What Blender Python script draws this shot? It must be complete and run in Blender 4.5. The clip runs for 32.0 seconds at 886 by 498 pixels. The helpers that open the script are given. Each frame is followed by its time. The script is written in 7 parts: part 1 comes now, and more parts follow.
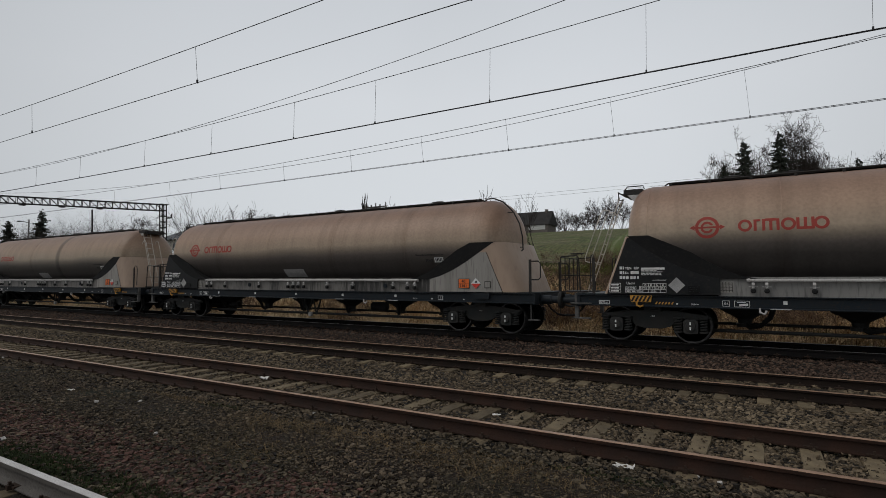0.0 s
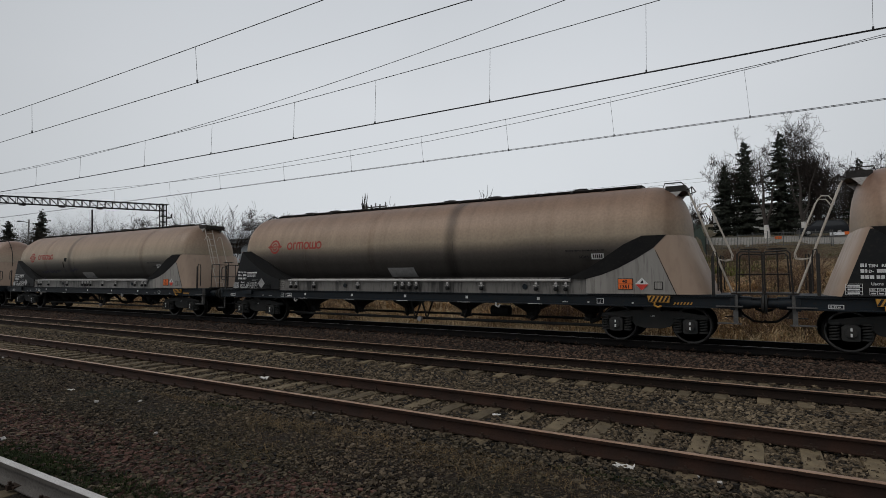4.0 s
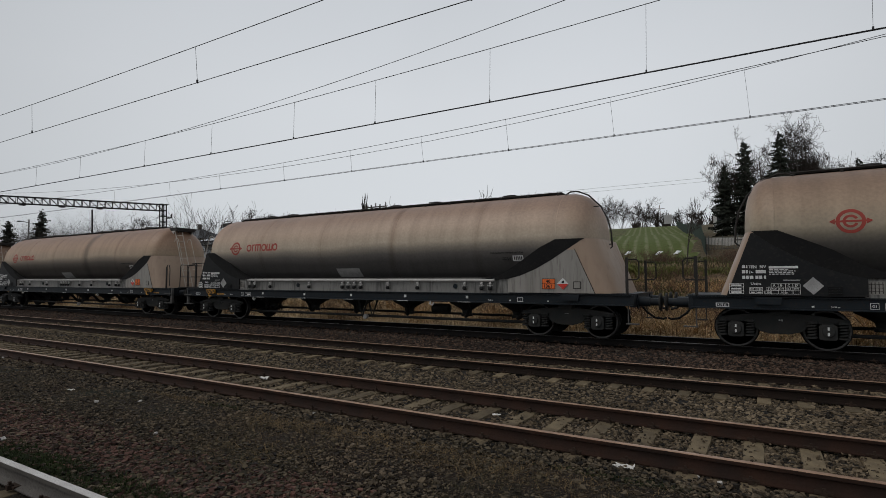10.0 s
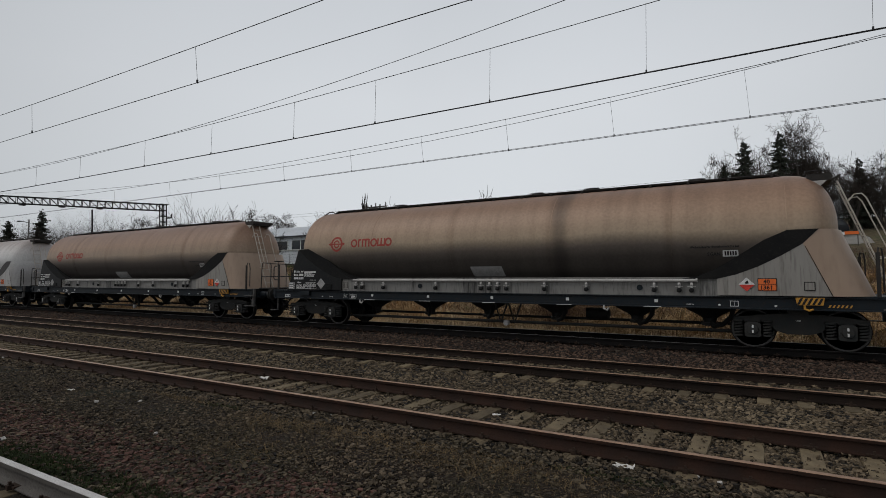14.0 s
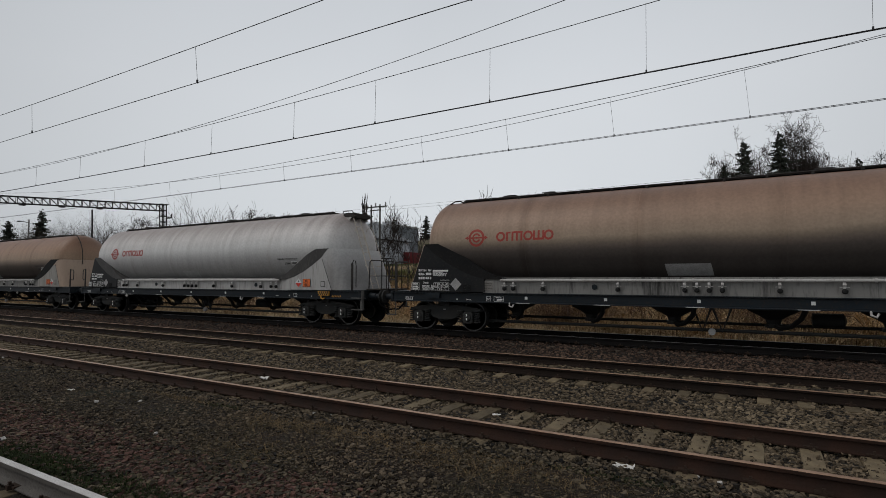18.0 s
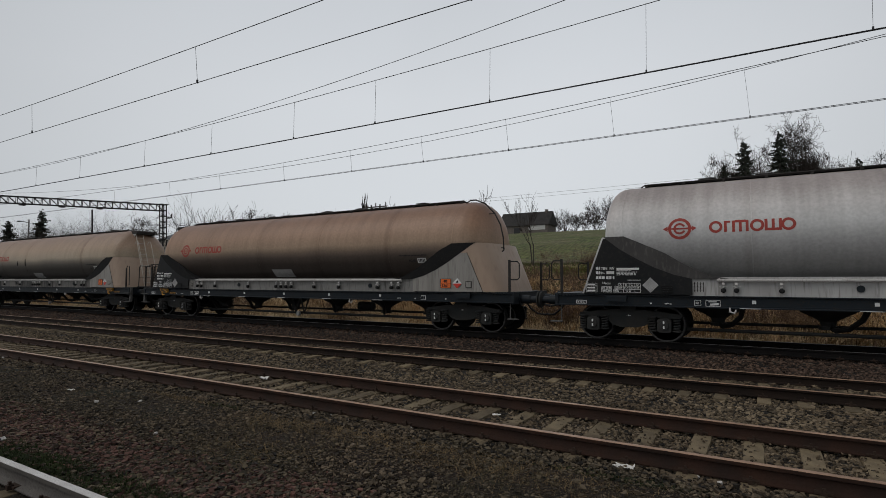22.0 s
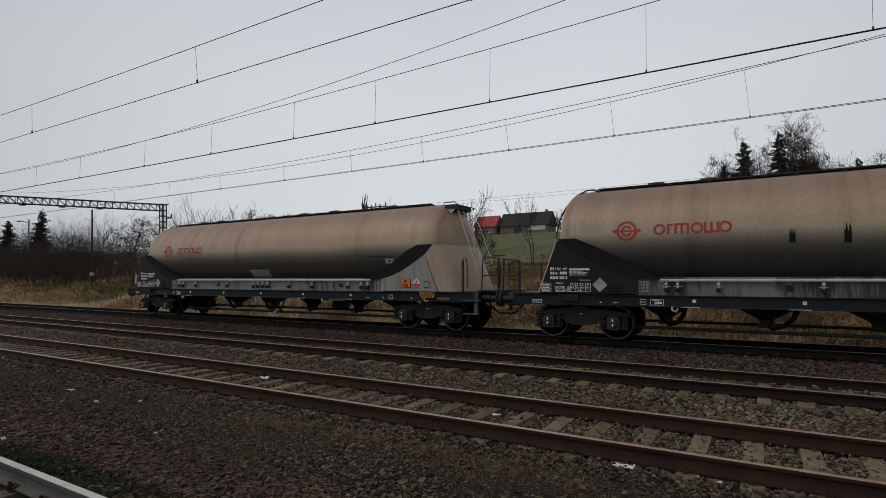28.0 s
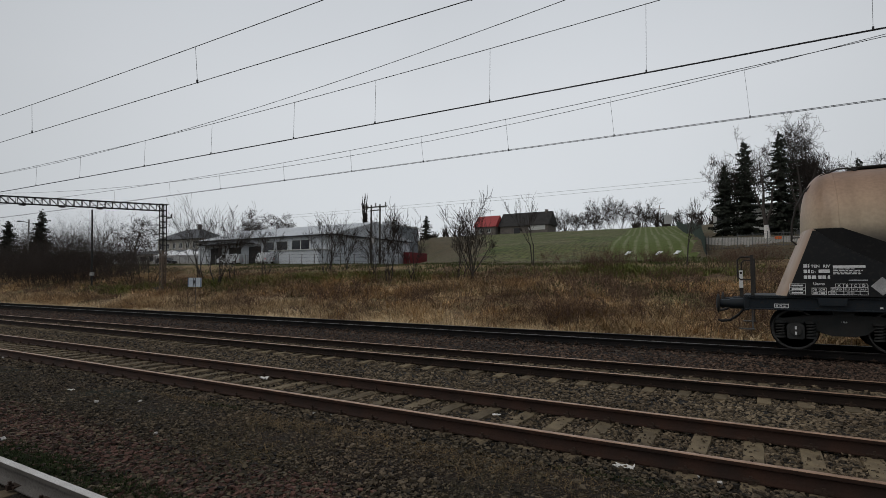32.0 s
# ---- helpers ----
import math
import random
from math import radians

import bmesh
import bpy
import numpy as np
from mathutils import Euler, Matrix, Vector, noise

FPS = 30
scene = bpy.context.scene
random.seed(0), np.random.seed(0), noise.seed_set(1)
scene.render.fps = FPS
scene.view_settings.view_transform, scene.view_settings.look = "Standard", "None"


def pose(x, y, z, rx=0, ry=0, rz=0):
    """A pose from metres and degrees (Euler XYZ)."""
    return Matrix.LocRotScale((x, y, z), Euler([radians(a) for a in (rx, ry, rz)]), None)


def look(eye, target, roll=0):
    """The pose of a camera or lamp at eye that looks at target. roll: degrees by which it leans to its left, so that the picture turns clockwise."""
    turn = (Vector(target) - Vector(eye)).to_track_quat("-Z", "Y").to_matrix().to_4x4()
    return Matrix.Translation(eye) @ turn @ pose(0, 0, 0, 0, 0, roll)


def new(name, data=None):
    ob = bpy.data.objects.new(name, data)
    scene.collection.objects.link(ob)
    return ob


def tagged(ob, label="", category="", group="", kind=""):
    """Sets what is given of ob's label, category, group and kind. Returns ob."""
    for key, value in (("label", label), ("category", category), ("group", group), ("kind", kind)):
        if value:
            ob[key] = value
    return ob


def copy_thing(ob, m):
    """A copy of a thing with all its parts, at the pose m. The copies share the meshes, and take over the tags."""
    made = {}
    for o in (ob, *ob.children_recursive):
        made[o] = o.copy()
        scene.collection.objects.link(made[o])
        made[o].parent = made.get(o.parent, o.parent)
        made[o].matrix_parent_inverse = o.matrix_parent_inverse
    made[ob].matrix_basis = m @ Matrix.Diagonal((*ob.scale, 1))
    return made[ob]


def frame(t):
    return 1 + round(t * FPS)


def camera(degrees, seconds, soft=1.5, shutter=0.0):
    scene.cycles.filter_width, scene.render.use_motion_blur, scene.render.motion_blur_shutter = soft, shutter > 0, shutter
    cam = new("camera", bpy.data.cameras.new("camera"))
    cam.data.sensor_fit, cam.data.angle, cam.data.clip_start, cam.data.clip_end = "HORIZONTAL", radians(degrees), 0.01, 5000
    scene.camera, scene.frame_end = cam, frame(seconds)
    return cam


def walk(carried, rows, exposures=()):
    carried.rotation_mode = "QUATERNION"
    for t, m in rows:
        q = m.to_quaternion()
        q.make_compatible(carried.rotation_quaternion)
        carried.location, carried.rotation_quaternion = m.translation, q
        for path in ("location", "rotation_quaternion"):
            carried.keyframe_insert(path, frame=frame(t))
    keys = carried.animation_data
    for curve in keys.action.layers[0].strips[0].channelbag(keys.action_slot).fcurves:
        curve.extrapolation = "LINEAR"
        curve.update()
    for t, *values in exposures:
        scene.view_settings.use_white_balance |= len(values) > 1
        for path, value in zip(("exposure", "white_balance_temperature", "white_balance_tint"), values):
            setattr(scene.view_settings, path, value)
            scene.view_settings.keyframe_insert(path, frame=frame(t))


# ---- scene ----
# camera: it stands still beside the tracks
EYE = (0.0, 0.0, 1.711)
cam = camera(79.15, 32.0, soft=0.45)
AIM = look(EYE, (-10.261, 17.128, 2.866))
walk(cam, [(0.0, AIM), (32.0, AIM)])

# overcast daylight
scene.view_settings.exposure = 0.0
world = bpy.data.worlds.new("overcast_sky")
scene.world = world
world.use_nodes = True


def build_sky():
    nt = world.node_tree
    nt.nodes.clear()
    out = nt.nodes.new("ShaderNodeOutputWorld")
    bg = nt.nodes.new("ShaderNodeBackground")
    sky = nt.nodes.new("ShaderNodeTexSky")
    sky.sky_type = "NISHITA"
    sky.sun_disc = False
    sky.sun_elevation = radians(38)
    sky.sun_rotation = radians(200)
    sky.dust_density, sky.air_density = 6.0, 1.0
    hsv = nt.nodes.new("ShaderNodeHueSaturation")
    hsv.inputs["Saturation"].default_value = 0.12
    hsv.inputs["Value"].default_value = 0.10
    nt.links.new(sky.outputs[0], hsv.inputs["Color"])
    # cloud deck: an even grey with faint broad swells, a little darker overhead
    tc = nt.nodes.new("ShaderNodeTexCoord")
    sep = nt.nodes.new("ShaderNodeSeparateXYZ")
    nt.links.new(tc.outputs["Generated"], sep.inputs[0])
    ramp = nt.nodes.new("ShaderNodeValToRGB")
    ramp.color_ramp.elements[0].position, ramp.color_ramp.elements[0].color = 0.0, (0.615, 0.645, 0.675, 1)
    ramp.color_ramp.elements[1].position, ramp.color_ramp.elements[1].color = 0.9, (0.40, 0.43, 0.475, 1)
    mid = ramp.color_ramp.elements.new(0.12)
    mid.color = (0.665, 0.70, 0.735, 1)
    high = ramp.color_ramp.elements.new(0.32)
    high.color = (0.645, 0.675, 0.712, 1)
    nt.links.new(sep.outputs["Z"], ramp.inputs[0])
    noi = nt.nodes.new("ShaderNodeTexNoise")
    noi.inputs["Scale"].default_value, noi.inputs["Detail"].default_value = 2.2, 5
    nt.links.new(tc.outputs["Generated"], noi.inputs["Vector"])
    mr = nt.nodes.new("ShaderNodeMapRange")
    mr.inputs["To Min"].default_value, mr.inputs["To Max"].default_value = 0.95, 1.05
    nt.links.new(noi.outputs["Fac"], mr.inputs["Value"])
    mul = nt.nodes.new("ShaderNodeMix")
    mul.data_type, mul.blend_type = "RGBA", "MULTIPLY"
    mul.inputs["Factor"].default_value = 1.0
    nt.links.new(ramp.outputs[0], mul.inputs[6])
    nt.links.new(mr.outputs[0], mul.inputs[7])
    # the thinnest cloud lies over the field; the deck darkens away from there
    dot = nt.nodes.new("ShaderNodeVectorMath")
    dot.operation = "DOT_PRODUCT"
    dot.inputs[1].default_value = Vector((-0.42, 0.80, 0.43)).normalized()
    nt.links.new(tc.outputs["Generated"], dot.inputs[0])
    glow = nt.nodes.new("ShaderNodeMapRange")
    glow.interpolation_type = "SMOOTHSTEP"
    glow.inputs["From Min"].default_value, glow.inputs["From Max"].default_value = 0.62, 1.0
    glow.inputs["To Min"].default_value, glow.inputs["To Max"].default_value = 0.79, 1.04
    nt.links.new(dot.outputs["Value"], glow.inputs["Value"])
    deck = nt.nodes.new("ShaderNodeMix")
    deck.data_type, deck.blend_type = "RGBA", "MULTIPLY"
    deck.inputs["Factor"].default_value = 1.0
    nt.links.new(mul.outputs[2], deck.inputs[6])
    nt.links.new(glow.outputs[0], deck.inputs[7])
    mix = nt.nodes.new("ShaderNodeMix")
    mix.data_type = "RGBA"
    mix.inputs["Factor"].default_value = 0.94
    nt.links.new(hsv.outputs[0], mix.inputs[6])
    nt.links.new(deck.outputs[2], mix.inputs[7])
    nt.links.new(mix.outputs[2], bg.inputs["Color"])
    bg.inputs["Strength"].default_value = 1.0
    nt.links.new(bg.outputs[0], out.inputs[0])


build_sky()
sun_data = bpy.data.lights.new("sun", "SUN")
sun_data.energy, sun_data.angle, sun_data.color = 0.98, radians(35), (1.0, 0.96, 0.91)
sun = new("sun", sun_data)
sun.matrix_world = look((-22, -12, 40), (0, 10, 0))

# ---- mesh helpers ----


class Shape:
    """Vertices and faces of one part."""

    def __init__(self):
        self.v, self.f = [], []

    def add(self, vs, fs):
        n = len(self.v)
        self.v += [tuple(p) for p in vs]
        self.f += [tuple(i + n for i in f) for f in fs]
        return self

    def box(self, x0, x1, y0, y1, z0, z1):
        vs = [(x, y, z) for z in (z0, z1) for y in (y0, y1) for x in (x0, x1)]
        return self.add(vs, [(0, 2, 3, 1), (4, 5, 7, 6), (0, 1, 5, 4), (2, 6, 7, 3), (0, 4, 6, 2), (1, 3, 7, 5)])

    def tube(self, pts, r, seg=6, cap=True):
        """A round bar along pts; r is one radius or one for each point."""
        pts = [Vector(p) for p in pts]
        rs = r if isinstance(r, (list, tuple)) else [r] * len(pts)
        n0 = len(self.v)
        d0 = (pts[1] - pts[0]).normalized()
        side = d0.orthogonal().normalized()
        for i, p in enumerate(pts):
            a, b = pts[max(i - 1, 0)], pts[min(i + 1, len(pts) - 1)]
            d = (b - a).normalized() if (b - a).length > 1e-9 else d0
            side = (side - d * side.dot(d))
            side = side.normalized() if side.length > 1e-6 else d.orthogonal().normalized()
            up = d.cross(side)
            for k in range(seg):
                an = 2 * math.pi * k / seg
                self.v.append(tuple(p + (side * math.cos(an) + up * math.sin(an)) * rs[i]))
        for i in range(len(pts) - 1):
            for k in range(seg):
                a, b = n0 + i * seg + k, n0 + i * seg + (k + 1) % seg
                self.f.append((a, b, b + seg, a + seg))
        if cap:
            self.f.append(tuple(n0 + k for k in reversed(range(seg))))
            self.f.append(tuple(n0 + (len(pts) - 1) * seg + k for k in range(seg)))
        return self

    def prism(self, poly, axis, a, b):
        """A polygon drawn in the two other axes, drawn out along axis from a to b."""
        def at(p, w):
            return {"x": (w, p[0], p[1]), "y": (p[0], w, p[1]), "z": (p[0], p[1], w)}[axis]
        n = len(poly)
        vs = [at(p, a) for p in poly] + [at(p, b) for p in poly]
        fs = [tuple(range(n)), tuple(range(2 * n - 1, n - 1, -1))]
        fs += [(i, i + n, (i + 1) % n + n, (i + 1) % n) for i in range(n)]
        return self.add(vs, fs)

    def lathe(self, prof, centre, axis="y", seg=24):
        """Turn a profile of (along, radius) about an axis through centre."""
        n0 = len(self.v)
        cx, cy, cz = centre
        for a, r in prof:
            for k in range(seg):
                an = 2 * math.pi * k / seg
                c, s = r * math.cos(an), r * math.sin(an)
                self.v.append({"y": (cx + c, cy + a, cz + s), "x": (cx + a, cy + c, cz + s), "z": (cx + c, cy + s, cz + a)}[axis])
        for i in range(len(prof) - 1):
            for k in range(seg):
                a, b = n0 + i * seg + k, n0 + i * seg + (k + 1) % seg
                self.f.append((a, b, b + seg, a + seg))
        self.f.append(tuple(n0 + k for k in reversed(range(seg))))
        self.f.append(tuple(n0 + (len(prof) - 1) * seg + k for k in range(seg)))
        return self


def mesh_of(name, sh, material, bevel=0.0, smooth=True, angle=35):
    me = bpy.data.meshes.new(name)
    me.from_pydata(sh.v, [], sh.f)
    bm = bmesh.new()
    bm.from_mesh(me)
    bmesh.ops.recalc_face_normals(bm, faces=bm.faces)
    if bevel:
        es = [e for e in bm.edges if len(e.link_faces) == 2 and e.calc_face_angle(0) > 0.6]
        bmesh.ops.bevel(bm, geom=es, offset=bevel, segments=2, affect="EDGES", profile=0.6, clamp_overlap=True)
    bm.to_mesh(me)
    bm.free()
    if smooth:
        me.shade_smooth()
        me.set_sharp_from_angle(angle=radians(angle))
    me.materials.append(material)
    return me


def part(name, sh, material, parent, label="", bevel=0.0, smooth=True):
    ob = new(name, mesh_of(name, sh, material, bevel, smooth))
    if parent is not None:
        ob.parent = parent
    if label:
        ob["label"] = label
    return ob


def quick(name, v, f, material, smooth=False):
    """One mesh straight from arrays of vertices and equal faces."""
    v = np.asarray(v, dtype=np.float32)
    f = np.asarray(f, dtype=np.int32)
    me = bpy.data.meshes.new(name)
    me.vertices.add(len(v))
    me.vertices.foreach_set("co", v.ravel())
    k = f.shape[1]
    me.loops.add(f.size)
    me.loops.foreach_set("vertex_index", f.ravel())
    me.polygons.add(len(f))
    me.polygons.foreach_set("loop_start", np.arange(0, f.size, k, dtype=np.int32))
    me.update(calc_edges=True)
    if smooth:
        me.shade_smooth()
    else:
        me.shade_flat()
    me.materials.append(material)
    return me


# ---- materials ----


def material(name, base, second=None, rough=0.7, metal=0.0, scale=8.0, fine=60.0, bump=0.2, dist=0.01, spread=0.5, third=None, island=0.0,
             randomly=0.0, coords="Object", stretch=(1, 1, 1), spec=0.25):
    """A surface with a broad and a fine variation of colour, relief and gloss."""
    m = bpy.data.materials.new(name)
    m.use_nodes = True
    nt = m.node_tree
    n, ln = nt.nodes, nt.links
    bs = n["Principled BSDF"]
    second = second or tuple(c * 0.7 for c in base)
    third = third or tuple(c * 0.45 for c in base)
    tc = n.new("ShaderNodeTexCoord")
    mp = n.new("ShaderNodeMapping")
    mp.inputs["Scale"].default_value = stretch
    ln.new(tc.outputs[coords], mp.inputs["Vector"])
    a = n.new("ShaderNodeTexNoise")
    a.inputs["Scale"].default_value, a.inputs["Detail"].default_value = scale, 6
    b = n.new("ShaderNodeTexNoise")
    b.inputs["Scale"].default_value, b.inputs["Detail"].default_value = fine, 4
    for q in (a, b):
        ln.new(mp.outputs[0], q.inputs["Vector"])
    ra = n.new("ShaderNodeMapRange")
    ra.inputs["From Min"].default_value, ra.inputs["From Max"].default_value = 0.5 - spread * 0.4, 0.5 + spread * 0.4
    ln.new(a.outputs["Fac"], ra.inputs["Value"])
    m1 = n.new("ShaderNodeMix")
    m1.data_type = "RGBA"
    m1.inputs[6].default_value, m1.inputs[7].default_value = (*base, 1), (*second, 1)
    ln.new(ra.outputs[0], m1.inputs[0])
    rb = n.new("ShaderNodeMapRange")
    rb.inputs["From Min"].default_value, rb.inputs["From Max"].default_value = 0.52, 0.75
    ln.new(b.outputs["Fac"], rb.inputs["Value"])
    m2 = n.new("ShaderNodeMix")
    m2.data_type = "RGBA"
    m2.inputs[7].default_value = (*third, 1)
    ln.new(rb.outputs[0], m2.inputs[0])
    ln.new(m1.outputs[2], m2.inputs[6])
    col = m2.outputs[2]
    if island or randomly:
        src = n.new("ShaderNodeNewGeometry").outputs["Random Per Island"] if island else n.new("ShaderNodeObjectInfo").outputs["Random"]
        k = island or randomly
        rr = n.new("ShaderNodeMapRange")
        rr.inputs["To Min"].default_value, rr.inputs["To Max"].default_value = 1 - k, 1 + k
        ln.new(src, rr.inputs["Value"])
        m3 = n.new("ShaderNodeMix")
        m3.data_type, m3.blend_type = "RGBA", "MULTIPLY"
        m3.inputs[0].default_value = 1
        ln.new(col, m3.inputs[6])
        ln.new(rr.outputs[0], m3.inputs[7])
        col = m3.outputs[2]
    ln.new(col, bs.inputs["Base Color"])
    bs.inputs["Metallic"].default_value = metal
    bs.inputs["Specular IOR Level"].default_value = spec
    rg = n.new("ShaderNodeMapRange")
    rg.inputs["To Min"].default_value, rg.inputs["To Max"].default_value = max(rough - 0.15, 0.03), min(rough + 0.15, 1)
    ln.new(b.outputs["Fac"], rg.inputs["Value"])
    ln.new(rg.outputs[0], bs.inputs["Roughness"])
    if bump:
        bu = n.new("ShaderNodeBump")
        bu.inputs["Strength"].default_value, bu.inputs["Distance"].default_value = bump, dist
        ln.new(b.outputs["Fac"], bu.inputs["Height"])
        ln.new(bu.outputs[0], bs.inputs["Normal"])
    return m


MAT = {}
MAT["rail_rust"] = material("rusty_rail_steel", (0.031, 0.0125, 0.0064), (0.0135, 0.0068, 0.0045), rough=0.8, metal=0.0, scale=3, fine=70)
MAT["rail_brown"] = material("dark_brown_rail_steel", (0.017, 0.0098, 0.0066), (0.0095, 0.0066, 0.005), rough=0.82, scale=3, fine=70, spec=0.15)
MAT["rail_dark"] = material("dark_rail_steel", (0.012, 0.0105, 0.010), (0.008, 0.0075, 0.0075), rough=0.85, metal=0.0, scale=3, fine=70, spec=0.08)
MAT["rail_head"] = material("worn_rail_head", (0.62, 0.60, 0.57), (0.5, 0.47, 0.44), rough=0.42, metal=0.8, scale=5, fine=90, bump=0.05)
MAT["rail_dull"] = material("dull_brown_rail_head", (0.44, 0.28, 0.19), (0.27, 0.165, 0.11), rough=0.42, metal=0.5, scale=5, fine=90, bump=0.05)
MAT["rail_grey_side"] = material("grey_weathered_rail", (0.095, 0.088, 0.08), (0.06, 0.052, 0.046), rough=0.6, scale=3, fine=60)
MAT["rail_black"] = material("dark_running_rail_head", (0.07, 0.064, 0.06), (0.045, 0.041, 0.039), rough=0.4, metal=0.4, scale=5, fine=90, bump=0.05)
MAT["concrete"] = material("sleeper_concrete", (0.16, 0.124, 0.074), (0.068, 0.050, 0.031), rough=0.9, scale=4, fine=60, randomly=0.3, coords="Object", bump=0.4)
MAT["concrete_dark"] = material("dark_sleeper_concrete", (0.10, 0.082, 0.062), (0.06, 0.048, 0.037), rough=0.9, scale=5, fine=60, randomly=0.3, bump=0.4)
MAT["ballast"] = material("ballast_stone", (0.118, 0.090, 0.058), (0.060, 0.043, 0.027), rough=0.85, scale=0.6, fine=40, island=0.9, bump=0.3)
MAT["ballast_red"] = material("reddish_ballast_stone", (0.085, 0.054, 0.038), (0.050, 0.033, 0.025), rough=0.9, scale=0.6, fine=40, island=0.85, bump=0.3)
# bed colour near black: shade in the gaps between stones is put into it
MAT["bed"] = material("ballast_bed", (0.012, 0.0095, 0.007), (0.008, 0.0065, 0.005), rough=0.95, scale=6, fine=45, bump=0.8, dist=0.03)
MAT["red_stone"] = material("brick_red_stone", (0.082, 0.040, 0.030), (0.042, 0.023, 0.018), rough=0.9, scale=0.9, fine=40, island=0.8, bump=0.3)
MAT["clip"] = material("rusty_rail_fastening", (0.034, 0.020, 0.013), rough=0.8, scale=20)
MAT["white_stone"] = material("pale_stone", (0.5, 0.47, 0.44), rough=0.9, scale=20)

# ---- ground ----
TRACK_Y = {"siding": 1.57, "near": 6.653, "middle": 11.333, "train": 15.823}
TRACK_Z = {"siding": 0.0, "near": 0.0, "middle": -0.073, "train": 0.101}


def curve_at(x, pts):
    for (a, u), (b, w) in zip(pts, pts[1:]):
        if x <= b:
            k = min(max((x - a) / (b - a), 0), 1)
            k = k * k * (3 - 2 * k) * 0.4 + k * 0.6
            return u + (w - u) * k
    return pts[-1][1]


BANK_LEFT = [(17.4, -0.25), (18.6, -0.3), (22, 0.35), (28, 1.35), (45, 2.6), (90, 4.6), (200, 6.5), (600, 14), (3000, 60)]
BANK_RIGHT = [(17.4, -0.25), (18.6, -0.3), (22, 0.35), (28, 1.35), (40, 2.9), (60, 3.9), (66, 5.0), (72, 6.5), (80, 7.5), (100, 9.6), (200, 20.2), (240, 21.5), (600, 18), (3000, 60)]


def ground_z(x, y):
    """Height of the earth: the flat trackbed, the bank behind it, the field that climbs to a crest."""
    if y < 17.4:
        z = -0.19
        if y < 5.5:
            z = -0.17 + 0.03 * math.sin(min(max((5.5 - y) / 3.0, 0), 1) * math.pi) - 0.05 * min(max((2.5 - y) / 0.15, 0), 1)
        k = min(max((y - 5.3) / 0.4, 0), 1) * min(max((17.4 - y) / 0.3, 0), 1)
        return z - 0.2 * k + 0.02 * noise.noise((x * 0.7, y * 0.7, 0))
    k = min(max((x / y + 0.70 + 0.14 * min(max((y - 95) / 40, 0), 1)) / 0.22, 0), 1)
    k = k * k * (3 - 2 * k)
    left = curve_at(y, BANK_LEFT)
    far = min(max((y - 26) / 20, 0), 1)
    left = left * (1 - far) + (1.75 + 0.0272 * (0.857 * y - 0.514 * x)) * far
    z = left * (1 - k) + curve_at(y, BANK_RIGHT) * k
    amp = min((y - 17.4) / 8, 1) * min(1.0, 120 / y)
    return z + amp * (0.28 * noise.noise((x * 0.16, y * 0.16, 3)) + 0.10 * noise.noise((x * 0.6, y * 0.6, 7)))


def ground_material(name, cols, scale, fine, bump=0.6, dist=0.03, detail_mix=0.6):
    """Soil or turf: three colours in broad patches over a fine broken grain."""
    m = bpy.data.materials.new(name)
    m.use_nodes = True
    n, ln = m.node_tree.nodes, m.node_tree.links
    bs = n["Principled BSDF"]
    tc = n.new("ShaderNodeTexCoord")
    a = n.new("ShaderNodeTexNoise")
    a.inputs["Scale"].default_value, a.inputs["Detail"].default_value, a.inputs["Roughness"].default_value = scale, 8, 0.65
    b = n.new("ShaderNodeTexNoise")
    b.inputs["Scale"].default_value, b.inputs["Detail"].default_value = fine, 6
    v = n.new("ShaderNodeTexVoronoi")
    v.inputs["Scale"].default_value = fine * 0.7
    for q in (a, b, v):
        ln.new(tc.outputs["Object"], q.inputs["Vector"])
    r = n.new("ShaderNodeValToRGB")
    r.color_ramp.elements[0].position, r.color_ramp.elements[0].color = 0.33, (*cols[0], 1)
    r.color_ramp.elements[1].position, r.color_ramp.elements[1].color = 0.67, (*cols[2], 1)
    e = r.color_ramp.elements.new(0.5)
    e.color = (*cols[1], 1)
    ln.new(a.outputs["Fac"], r.inputs[0])
    mr = n.new("ShaderNodeMapRange")
    mr.inputs["From Min"].default_value, mr.inputs["From Max"].default_value = 0.3, 0.7
    mr.inputs["To Min"].default_value, mr.inputs["To Max"].default_value = 1 - detail_mix, 1 + detail_mix
    ln.new(b.outputs["Fac"], mr.inputs["Value"])
    mx = n.new("ShaderNodeMix")
    mx.data_type, mx.blend_type = "RGBA", "MULTIPLY"
    mx.inputs[0].default_value = 1
    ln.new(r.outputs[0], mx.inputs[6])
    ln.new(mr.outputs[0], mx.inputs[7])
    ln.new(mx.outputs[2], bs.inputs["Base Color"])
    bs.inputs["Roughness"].default_value = 0.95
    bs.inputs["Specular IOR Level"].default_value = 0.2
    bu = n.new("ShaderNodeBump")
    bu.inputs["Strength"].default_value, bu.inputs["Distance"].default_value = bump, dist
    ad = n.new("ShaderNodeMath")
    ad.operation = "ADD"
    ln.new(b.outputs["Fac"], ad.inputs[0])
    ln.new(v.outputs["Distance"], ad.inputs[1])
    ln.new(ad.outputs[0], bu.inputs["Height"])
    ln.new(bu.outputs[0], bs.inputs["Normal"])
    return m


